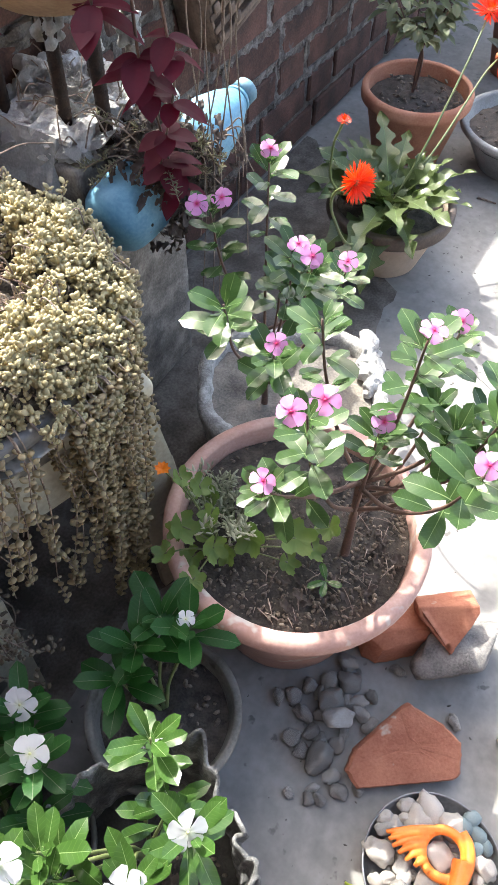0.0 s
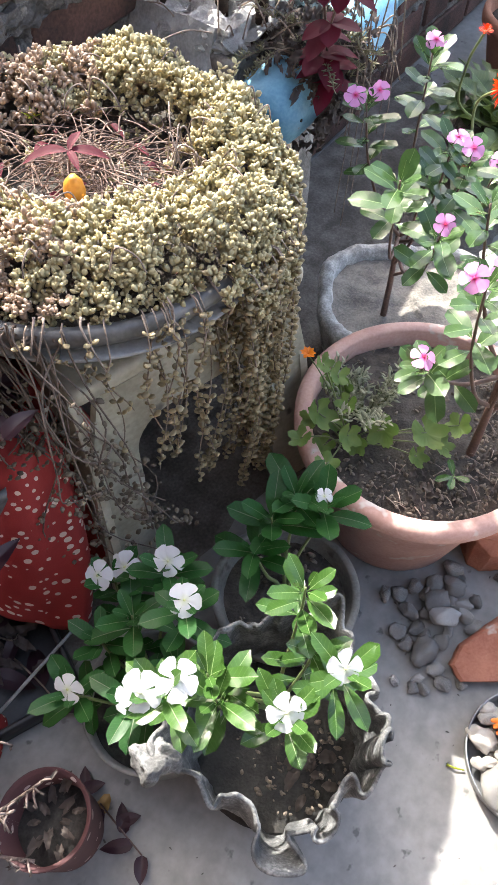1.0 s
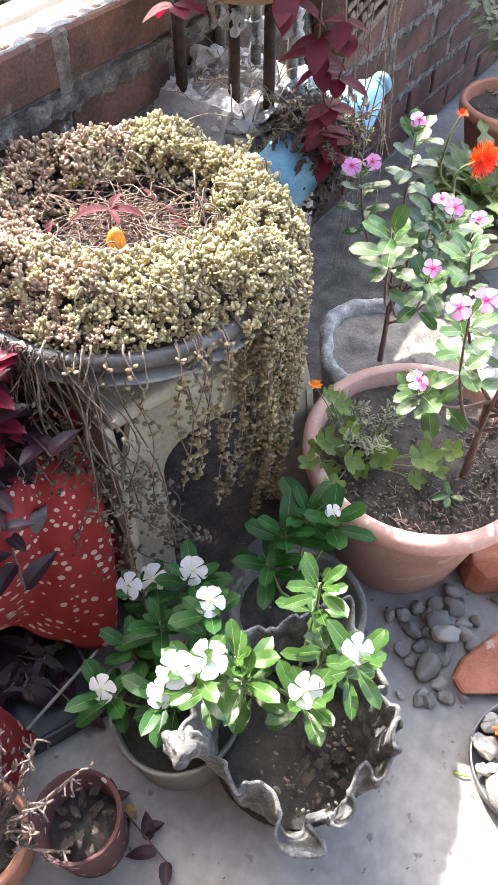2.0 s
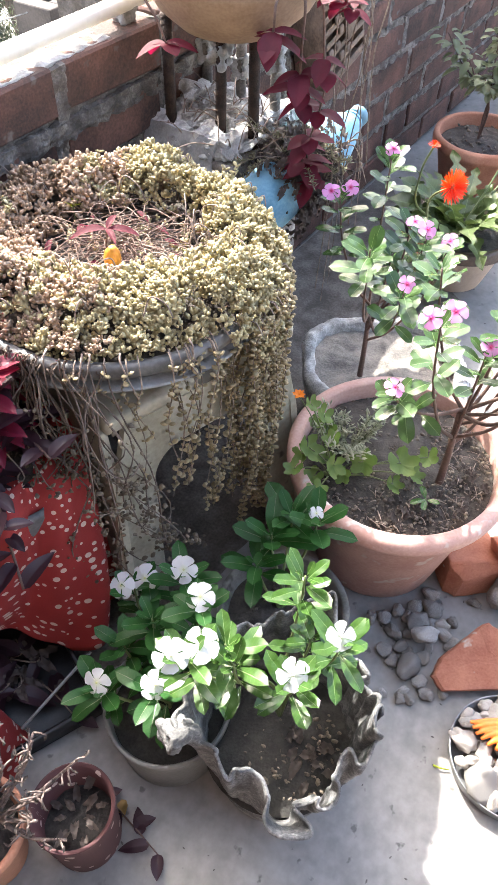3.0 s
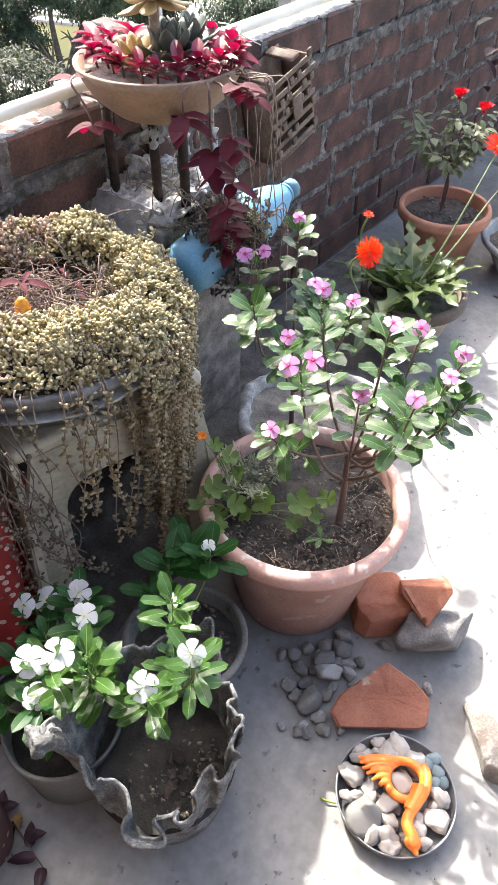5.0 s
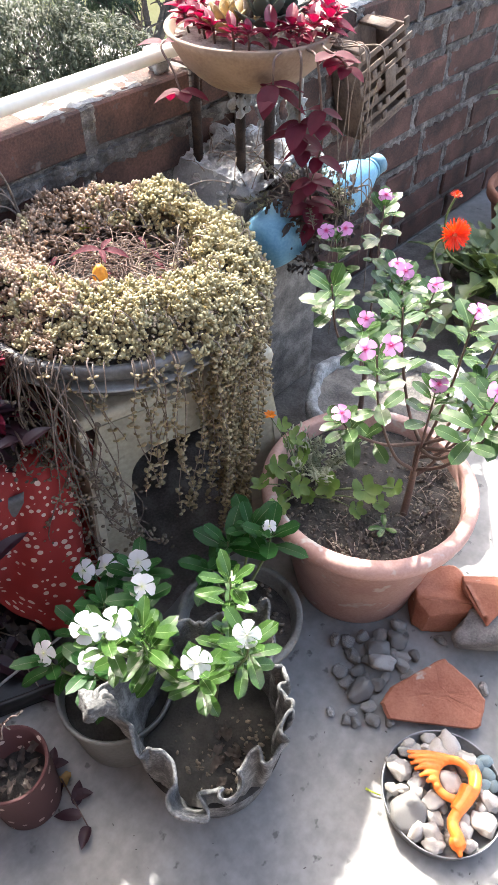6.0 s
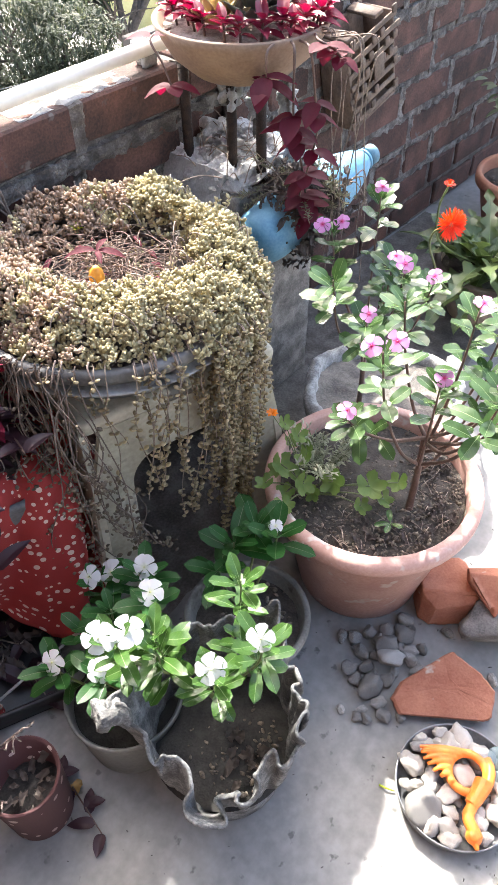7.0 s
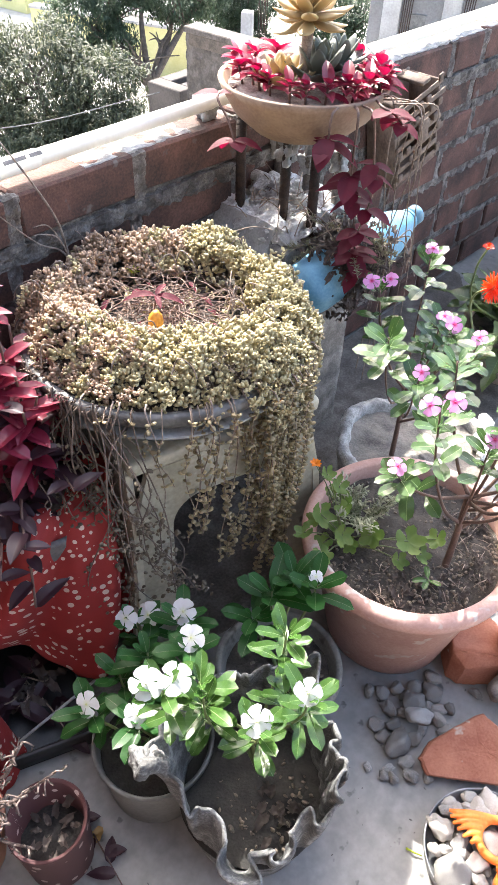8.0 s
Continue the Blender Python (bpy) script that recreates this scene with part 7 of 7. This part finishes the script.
weed = thing("weed", "small grey-green weed growing in the weathered cement pot", "plant", at=(0.63, 1.24, 0.098))
for k in range(16):
    a = 2.4 * k
    put("leaf", ROSE_LEAF[k % 3], weed, aim((0.02 * math.cos(a), 0.02 * math.sin(a), 0.002 * (k % 4)), (math.cos(a), math.sin(a), 0.4 + 0.1 * (k % 7)), (0, 0, 1), 0.7 + 0.04 * (k % 5)))
# ---- litter on the soil of the large pot and the planter ----
HUSK = material("dry_litter", [(0.07, 0.055, 0.045), (0.22, 0.18, 0.14)], 0.9, 80, 400, 0.4)
CHIP = [stone_mesh("litter", HUSK, 200 + k, 1, 0.6, 0.25, 0.3, 1) for k in range(4)]
CHIPV = []
for me in CHIP:
    CHIPV.append((np.array([v.co[:] for v in me.vertices]), np.array([p.vertices[:] for p in me.polygons])))


def litter(parent, cx, cy, cz, radius, n, lo, hi, seed, skew=None):
    r = random.Random(seed)
    out = []
    while len(out) < n:
        a, q = r.uniform(0, 6.28), radius * math.sqrt(r.random())
        x, y = q * math.cos(a), q * math.sin(a)
        if skew and r.random() > 0.15 + 0.85 * max(0, min(1, skew(x, y))):
            continue
        s = r.uniform(lo, hi)
        out.append((r.randrange(4), pose(cx + x, cy + y, cz + r.uniform(0, 0.004), r.uniform(-40, 40), r.uniform(-40, 40), r.uniform(0, 360)) @ Matrix.Diagonal((s, s, s, 1))))
    scatter("litter", CHIPV, out, [HUSK], parent, "dry leaf crumbs and small stones on the soil")


litter(big_pot, 0, 0, 0.25, 0.15, 900, 0.0012, 0.0055, 1, lambda x, y: 0.5 + 6 * (x * 0.6 - y))
litter(drape, 0.02, -0.02, 0.120, 0.07, 130, 0.0015, 0.006, 2)
planter_leaves = random.Random(17)
for k in range(46):
    a, q = planter_leaves.uniform(-1.9, 0.9), 0.05 + 0.09 * math.sqrt(planter_leaves.random())
    put("dead_leaf", DEAD_LEAF[k % 3], big_pot, aim((q * math.cos(a), q * math.sin(a), 0.257), (planter_leaves.uniform(-1, 1), planter_leaves.uniform(-1, 1), planter_leaves.uniform(-0.2, 0.3)), (0, 0, 1), planter_leaves.uniform(0.25, 0.6)))
for k in range(16):
    a, q = planter_leaves.uniform(0, 6.28), planter_leaves.uniform(0.0, 0.04)
    put("dead_leaf", DEAD_LEAF[k % 3], drape, aim((0.03 + q * math.cos(a), -0.03 + q * math.sin(a), 0.127), (math.cos(2.1 * k), math.sin(2.1 * k), planter_leaves.uniform(-0.1, 0.3)), (0, 0, 1), planter_leaves.uniform(0.4, 0.7)))
litter(rose_pot, 0, 0, 0.176, 0.11, 90, 0.003, 0.009, 3)
litter(far_pot, 0, 0, 0.1, 0.13, 80, 0.003, 0.009, 4)
litter(pot2, 0, 0, 0.12, 0.08, 50, 0.002, 0.008, 5)
straws = bmesh.new()
r = random.Random(41)
for _ in range(60):
    a, q = r.uniform(-2.2, 0.8), 0.045 + 0.1 * math.sqrt(r.random())
    p = Vector((min(q, 0.14) * math.cos(a), min(q, 0.14) * math.sin(a), 0.254 + r.uniform(0, 0.008)))
    b, L = r.uniform(0, 6.28), r.uniform(0.01, 0.03)
    e = p + Vector((math.cos(b) * L, math.sin(b) * L, r.uniform(-0.002, 0.007)))
    if math.hypot(e.x, e.y) < 0.15:
        add_tube(straws, [p, (p + e) / 2 + Vector((0, 0, 0.002)), e], r.uniform(0.0005, 0.0012), 0.0005, 4)
tagged(part("straw", straws, PALE_STEM, big_pot, "dry straw bits on the soil"), kind="stuff")
grit = []
r = random.Random(99)
for _ in range(500):
    x, y = r.uniform(-0.5, 0.7), r.uniform(-0.75, 1.4)
    s = r.uniform(0.0008, 0.0028)
    grit.append((r.randrange(4), pose(x, y, s * 0.2, 0, 0, r.uniform(0, 360)) @ Matrix.Diagonal((s * 1.5, s, s, 1))))
DARK_GRIT = material("dark_grit", [(0.05, 0.045, 0.04), (0.14, 0.13, 0.12)], 0.9, 80, 300, 0.2)
g = scatter("floor_grit", CHIPV, grit, [DARK_GRIT], None, "dark crumbs scattered over the cement floor")
tagged(g, category="grit")
# thin dark brown sheet on the floor, uneven outer edge, thickest at the parapet
FOOT_BROWN = material("dark_brown_sheet", [(0.06, 0.051, 0.043), (0.105, 0.092, 0.079), (0.165, 0.148, 0.13)], 0.95, 22, 200, 0.8)
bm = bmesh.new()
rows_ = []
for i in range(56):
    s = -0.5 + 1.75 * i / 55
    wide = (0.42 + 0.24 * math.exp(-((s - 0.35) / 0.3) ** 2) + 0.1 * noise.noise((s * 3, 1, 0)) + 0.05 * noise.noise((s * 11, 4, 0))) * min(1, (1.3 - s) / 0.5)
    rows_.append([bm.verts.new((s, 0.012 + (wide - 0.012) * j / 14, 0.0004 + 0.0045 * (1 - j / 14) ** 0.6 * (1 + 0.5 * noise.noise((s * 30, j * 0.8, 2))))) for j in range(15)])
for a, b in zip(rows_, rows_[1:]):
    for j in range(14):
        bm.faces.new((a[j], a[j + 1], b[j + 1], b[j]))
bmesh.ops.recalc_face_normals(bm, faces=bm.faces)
dirt = part("dirt", bm, FOOT_BROWN, None, "thin dark brown sheet along the foot of the parapet")
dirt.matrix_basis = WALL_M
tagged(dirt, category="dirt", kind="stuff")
twig_floor = part("twig", tube([(0.468, 1.15, 0.004), (0.485, 1.138, 0.006), (0.51, 1.125, 0.004)], 0.003, 0.002, 6), STEM_DRY, None, "small dark twig lying on the floor")
tagged(twig_floor, category="twig")

# small finds on the floor and the parapet
blade = part("grass_blade", tube(smooth_line([(-0.027, -0.346, 0.003), (-0.018, -0.35, 0.006), (-0.004, -0.352, 0.004)], 4), 0.002, 0.001, 6), SPROUT, None, "small yellow-green blade lying by the dish")
tagged(blade, category="leaf")
head = thing("dried_flower_head", "dried brown flower head lying on the floor", "flower", at=(0.145, -0.469, 0.002))
head.scale = (0.75, 0.75, 0.75)
HEAD_BITS = [stone_mesh("petal", HUSK, 300 + k, 0.008, 0.0045, 0.003, 0.4, 1) for k in range(3)]
for k in range(26):
    a, q = 2.4 * k, 0.0028 * math.sqrt(k)
    put("petal", HEAD_BITS[k % 3], head, pose(q * math.cos(a), q * math.sin(a), 0.005 + 0.007 * (1 - k / 26), 0, -50 * (1 - k / 26) - 10, math.degrees(a)))
hair = part("floor_crack", tube(smooth_line([(0.30, 0.60, 0.0002), (0.345, 0.535, 0.0002), (0.38, 0.48, 0.0002), (0.44, 0.405, 0.0002), (0.5, 0.36, 0.0002)], 6), 0.0008, 0.0005, 4), DARK_GRIT, None, "hairline crack in the cement floor")
tagged(hair, category="crack")
wire = part("thin_wire", tube(smooth_line([by_wall(0.62, -0.03, 0.775), by_wall(0.635, -0.008, 0.77), by_wall(0.665, 0.004, 0.745), by_wall(0.735, 0.006, 0.71), by_wall(0.775, 0.006, 0.69), by_wall(0.785, 0.006, 0.66)], 6), 0.0016, 0.0014, 6), PVC, None, "thin pale wire hanging over the parapet")
tagged(wire, category="wire")

# ---- beyond the parapet ----
GROUND = material("pale_ground", [(0.27, 0.25, 0.21), (0.42, 0.395, 0.35)], 0.95, 0.3, 6, 0.1)
ground = part("ground", sheet(600, -6.0), GROUND, None, "pale dusty ground far below the terrace", False)
tagged(ground, category="ground", kind="structure")
YELLOW = material("yellow_render", [(0.5, 0.46, 0.2), (0.58, 0.54, 0.28)], 0.9, 1.5, 20, 0.1)
GREY_BRICK = material("grey_masonry", [(0.045, 0.037, 0.032), (0.075, 0.064, 0.057), (0.12, 0.105, 0.095)], 0.95, 7, 40, 0.8)
LEAF_FAR = leaf_material("mango_leaf", (0.03, 0.04, 0.024), (0.08, 0.09, 0.05), 0.7, 0.25)
LEAF_DEEP = leaf_material("deep_green_leaf", (0.022, 0.042, 0.026), (0.06, 0.09, 0.048), 0.7, 0.25)
DARK_BRICK = material("dark_masonry", [(0.045, 0.038, 0.034), (0.085, 0.073, 0.066)], 0.95, 3, 40, 0.6)
PLASTER = material("pale_plaster", [(0.3, 0.29, 0.28), (0.45, 0.44, 0.43)], 0.9, 2, 30, 0.2)
BARK = material("bark", [(0.05, 0.04, 0.032), (0.11, 0.09, 0.075)], 0.95, 12, 80, 0.8)
rng = random.Random(61)


def block(name, label, cx, cy, w, d, z0, z1, turn, mat, cat="building"):
    ob = thing(name, label, cat, at=(cx, cy, z0), turn=turn)
    t = 0.2
    h = z1 - z0
    for x0, x1, y0, y1 in ((-w / 2, w / 2, -d / 2, -d / 2 + t), (-w / 2, w / 2, d / 2 - t, d / 2), (-w / 2, -w / 2 + t, -d / 2 + t, d / 2 - t), (w / 2 - t, w / 2, -d / 2 + t, d / 2 - t)):
        part("wall", box(x0, x1, y0, y1, 0, h, 0.01, 1), mat, ob, "", False)
    part("roof", box(-w / 2 + t, w / 2 - t, -d / 2 + t, d / 2 - t, h - 0.9, h - 0.75), CONCRETE, ob, "flat concrete roof", False)
    return ob


def house_window(ob, x, y, z, w, h, turn=0):
    f = part("window", box(-w / 2, w / 2, -0.06, 0.02, 0, h, 0.01, 1), DARK_PLASTIC, ob, "dark window", False)
    f.matrix_basis = pose(x, y, z, 0, 0, turn)


far_wall = thing("garden_wall", "freestanding grey brick wall beyond the parapet", "wall", at=(-2.58, 7.84, -6), turn=-29)
part("wall", rough_box(0, 1.6, 0, 0.2, 0, 4.95, (44, 5, 120), 0.014, 12), GREY_BRICK, far_wall, "", False)
part("coping", box(-0.02, 1.62, -0.02, 0.22, 4.95, 5.01, 0.01, 1), GREY_BRICK, far_wall, "thin dark coping", False)
part("band", box(0.06, 1.6, -0.012, -0.001, 4.83, 4.949, 0.003, 1), BARK, far_wall, "dark band under the coping", False)
low_house = block("grey_building", "low dark brick yard wall beyond the parapet", -2.72, 8.6, 0.55, 1.0, -6, -1.75, -29, DARK_BRICK)
yellow_wall = thing("yellow_wall", "yellow rendered boundary wall behind the trees", "wall", at=(-8.2, 21.9, -6), turn=-12)
part("wall", box(-3.4, 2.2, 0, 0.25, 0, 1.35, 0.02, 1), YELLOW, yellow_wall, "", False)
part("coping", box(-3.4, 2.2, -0.05, 0.3, 1.35, 1.45, 0.02, 1), PLASTER, yellow_wall, "pale coping", False)
for k in range(2):
    part("door", box(-0.45 - 1.7 * k, 0.0 - 1.7 * k, -0.02, 0.02, 0.2, 1.1, 0.01, 1), PLASTER, yellow_wall, "pale panel in the wall", False)
steps = thing("stepped_roof", "stepped brown and white roof edge beyond the wall", "roof", at=(-8.3, 24.2, -6), turn=-14)
for k in range(4):
    part("tread", box(-3.0, 2.6, 0.7 * k, 0.7 * k + 0.66, 0.9 + 0.18 * k, 1.0 + 0.18 * k, 0.01, 1), PLASTER, steps, "white slab", False)
    part("riser", box(-3.0, 2.6, 0.7 * k + 0.02, 0.7 * k + 0.1, 0.0, 0.9 + 0.18 * k, 0.01, 1), BARK, steps, "brown riser", False)
yellow_house = block("yellow_building", "pale yellow house beyond the trees", -15.5, 29.5, 5.0, 3.0, -6, -4.6, -24, YELLOW)
for k in range(3):
    house_window(yellow_house, -1.6 + 1.5 * k, -1.5, 0.3, 0.7, 0.8)
GREY_RENDER = material("grey_render", [(0.14, 0.135, 0.135), (0.22, 0.215, 0.215)], 0.9, 1.5, 30, 0.3)
frame_house = block("concrete_building", "bare concrete building under construction", 2.35, 16.0, 6.2, 4.0, -6, -1.6, -4, GREY_RENDER)
for k in range(7):
    post = part("column", box(-0.16, 0.16, -0.16, 0.16, 0, 1.6 + 0.4 * (k % 2), 0.01, 1), PLASTER, frame_house, "unfinished concrete column", False)
    post.matrix_basis = pose(-2.9 + 0.95 * k, -1.8 + 0.5 * (k % 3), 4.3)
    for u in (-0.09, 0.09):
        for v in (-0.09, 0.0, 0.09):
            part("bar", tube([(u, v, 1.5), (u * 1.1, v * 1.1, 2.6)], 0.014, 0.014, 5), RUST, post)
for k in range(6):
    x = -2.7 + 1.05 * k
    part("pier", box(x - 0.16, x + 0.16, -2.12, -2.0, 0, 4.4, 0.01, 1), PLASTER, frame_house, "pale concrete pier", False)
    part("recess", box(x + 0.3, x + 0.62, -2.03, -1.995, 3.1, 3.9, 0.005, 1), DARK_PLASTIC, frame_house, "dark opening", False)
    for j in range(5):
        part("bar", tube([(x + 0.2 + 0.035 * j, -2.2, 3.2), (x + 0.22 + 0.04 * j, -2.22, 4.9)], 0.011, 0.011, 5), RUST, frame_house)
for k in range(7):
    part("rail", tube([(-3.4, -2.05, 4.45 + 0.09 * k), (0.4, -2.05, 4.45 + 0.09 * k)], 0.014, 0.014, 5), PVC, frame_house)
far_column = thing("unfinished_column", "pale unfinished column with bare rods", "column", "unfinished columns", (-2.43, 10.63, -6))
part("shaft", box(-0.08, 0.08, -0.08, 0.08, 0, 4.55, 0.01, 1), PLASTER, far_column, "", False)
for k in range(6):
    part("bar", tube([(0.16 + 0.022 * k, 0.03 * (k % 2), 3.8), (0.17 + 0.022 * k, 0.03 * (k % 2), 5.4)], 0.006, 0.006, 5), RUST, far_column)
part("base", box(0.1, 0.36, -0.1, 0.1, 0, 3.9, 0.01, 1), PLASTER, far_column, "", False)


def tree(label, root, fork, limbs, clumps, per_metre, seed, leaf=0.07, mat=None):
    """limbs: ends; clumps: (centre, radius across, half height). All in the world."""
    r = random.Random(seed)
    root = Vector(root)
    fork = Vector(fork) - root
    ob = thing("tree", label, "tree", "trees beyond the parapet", root)
    part("trunk", tube(smooth_line([(0, 0, 0), fork * 0.5 + Vector((0.06, 0, 0)), fork], 6), 0.17, 0.13, 10), BARK, ob)
    ends = [Vector(q) - root for q in limbs] + [Vector(c) - root for c, *_ in clumps]
    for e in ends:
        bend = fork.lerp(e, 0.5) + Vector((r.uniform(-0.15, 0.15), r.uniform(-0.1, 0.1), 0.1))
        limb = part("limb", tube(smooth_line([fork - Vector((0, 0, 0.05)), bend, e], 6), 0.1, 0.035, 8), BARK, ob)
        for _ in range(5):
            q = bend.lerp(e, r.uniform(0.2, 1))
            t = q + Vector((r.uniform(-1, 1), r.uniform(-1, 1), r.uniform(-0.2, 1))).normalized() * r.uniform(0.4, 1.0)
            part("branch", tube(smooth_line([q, q.lerp(t, 0.5) + Vector((0, 0, 0.06)), t], 4), 0.03, 0.01, 6), BARK, limb)
    v = []
    for i in range(4):
        t = i / 3
        w = 0.17 * math.sin(math.pi * (0.08 + 0.84 * t))
        v += [(-w, t, -0.25 * t * t), (w, t, -0.25 * t * t)]
    proto = (np.array(v), np.array([(2 * i, 2 * i + 1, 2 * i + 3, 2 * i + 2) for i in range(3)]))
    places = []
    for c, rad, high in clumps:
        c = Vector(c) - root
        for _ in range(int(per_metre * rad * rad)):
            d = Vector((r.gauss(0, 1), r.gauss(0, 1), r.gauss(0, 1))).normalized()
            shell = r.uniform(0.45, 1.0) ** 0.6 * (1 + 0.25 * noise.noise(d * 2.5 + Vector((seed, 0, 0))))
            if noise.noise(d * 3.2 + Vector((0, seed * 3.1, shell))) < -0.22:
                continue
            q = c + Vector((d.x * rad, d.y * rad, d.z * high)) * shell
            way = Vector((r.uniform(-1, 1), r.uniform(-1, 1), r.uniform(-0.6, 0.6)))
            for _ in range(18):
                lean = Vector((r.uniform(-1, 1), r.uniform(-1, 1), r.uniform(-1, 0.5)))
                places.append((0, aim(q + Vector((r.gauss(0, 1), r.gauss(0, 1), r.gauss(0, 0.6))) * leaf * 0.9, lean + way * 0.4, (0, 0, 1), leaf * r.uniform(0.7, 1.3))))
    scatter("crown", [proto], places, [mat or LEAF_FAR], ob, "dense crown of long dark leaves")
    return ob


tree("broad dark mango tree below the parapet", (-6.7, 12.3, -6), (-6.6, 12.2, -4.6), [(-6.0, 11.6, -4.2), (-7.2, 11.5, -4.1)],
     [((-6.6, 12.2, -3.15), 1.25, 1.0), ((-7.9, 12.3, -3.4), 1.2, 1.05), ((-5.4, 12.1, -3.25), 0.95, 0.8), ((-5.0, 11.7, -3.75), 0.75, 0.55), ((-6.2, 11.5, -4.1), 0.95, 0.6)], 560, 4, 0.085)
tree("dark tree with a forked trunk by the yellow wall", (-6.1, 17.5, -6), (-6.14, 17.4, -4.8), [(-5.9, 17.9, -3.9), (-6.41, 17.24, -4.2)],
     [((-7.7, 17.4, -3.5), 0.95, 0.75), ((-7.0, 17.4, -3.9), 0.6, 0.5), ((-7.2, 17.6, -2.9), 0.8, 0.6), ((-5.75, 18.4, -3.2), 0.75, 0.5), ((-6.4, 17.9, -2.9), 0.6, 0.4), ((-5.0, 18.6, -3.0), 0.6, 0.5)], 620, 5, 0.09, LEAF_DEEP)
tree("leafy tree behind the brick wall", (-4.9, 20.6, -6), (-4.9, 20.5, -4.6), [], [((-5.0, 20.3, -3.4), 1.0, 0.7), ((-4.2, 20.6, -3.4), 0.8, 0.7), ((-4.4, 20.2, -4.3), 0.8, 0.6)], 420, 7, 0.1, LEAF_DEEP)
tree("leafy tree beside the unfinished building", (-2.1, 20.9, -6), (-2.1, 20.8, -4.8), [], [((-2.3, 20.6, -3.7), 1.0, 0.7), ((-1.3, 20.7, -3.8), 0.7, 0.7)], 420, 8, 0.1, LEAF_DEEP)
cable = part("cable", tube(smooth_line([(-9, 7.0, -2.6), (-5, 7.4, -2.2), (-2.9, 7.8, -1.7)], 8), 0.006, 0.006, 5), DARK_PLASTIC, None, "thin cable strung between the buildings")
tagged(cable, category="cable")

# ---- the bricks of the parapet ----
def brick_mesh(length, seed):
    bm = box(-length / 2, length / 2, -0.108, 0.0045, -BRICK_H / 2, BRICK_H / 2, 0.004, 1)
    for v in bm.verts:
        p = v.co
        v.co += Vector([0.003 * noise.noise((p.x * 20 + seed + k * 7, p.y * 20, p.z * 20 + seed)) for k in range(3)])
    me = bpy.data.meshes.new("brick")
    bm.normal_update()
    bm.to_mesh(me)
    bm.free()
    me.materials.append(BRICK)
    return me


LONG = [brick_mesh(0.226, k * 3.1) for k in range(5)]
SHORT = [brick_mesh(0.13, 40 + k * 2.3) for k in range(3)]
# spilt mortar on top, its colour lightened to look sunlit
CRUST = material("sunlit_mortar_crust", [(0.3, 0.29, 0.27), (0.56, 0.54, 0.51)], 0.95, 40, 300, 1.0)
for s0, s1 in ((-0.95, -0.27), (-0.1, 0.13), (0.3, 0.62), (0.7, 2.3)):
    part("mortar_crust", rough_box(s0, s1, -0.075, -0.004, 0.71, 0.7235, (int((s1 - s0) / 0.006), 10, 3), 0.0065, 42, s0 * 9), CRUST, wall, "crust of spilt mortar, coloured pale as if sunlit", False)
LUMPS = []
for k in range(4):
    bm = rough_box(-0.0125, 0.0125, -0.02, 0.0055, -0.046, 0.046, (6, 4, 18), 0.0065, 50, k * 4.0)
    me = bpy.data.meshes.new("joint_lump")
    bm.normal_update()
    bm.to_mesh(me)
    bm.free()
    me.materials.append(MORTAR)
    LUMPS.append(me)
rng = random.Random(5)
for row in range(2, 7):
    bm = rough_box(-0.75, 2.3, -0.02, 0.004, COURSE * row - 0.012, COURSE * row + 0.008, (440, 5, 6), 0.008, 42, row * 3.3)
    bed = part("bed_joint", bm, MORTAR, wall, "", False)
part("bed_joint", rough_box(-0.75, 2.3, -0.02, 0.011, COURSE * 7 - 0.024, COURSE * 7 + 0.006, (460, 6, 9), 0.008, 48, 9.1), MORTAR, wall, "thick squeezed mortar under the top course", False)
for row in range(8):
    s = 0.01 - 7 * 0.246 if row == 7 else -1.6 + (0.0 if row % 2 else 0.12)
    z = COURSE * row + COURSE / 2 - 0.002 + (0.005 if row == 7 else 0)
    while s < 4.6:
        short = rng.random() < 0.22 and not (row == 7 and s < 0.2)
        length = 0.13 if short else 0.226
        ob = new("brick", rng.choice(SHORT if short else LONG))
        ob.parent = wall
        ob.matrix_basis = pose(s + length / 2, rng.uniform(0.0015, 0.0045), z + rng.uniform(-0.003, 0.003), rng.uniform(-1.5, 1.5), rng.uniform(-1, 1), rng.uniform(-1, 1))
        if -0.7 < s < 2.2 and row > 1:
            joint = put("joint_lump", rng.choice(LUMPS), wall, pose(s + length + 0.01, 0, z - (0.013 if row == 7 else 0), rng.uniform(-3, 3), 0, 0))
        s += length + (0.02 if row == 7 else rng.uniform(0.016, 0.024))
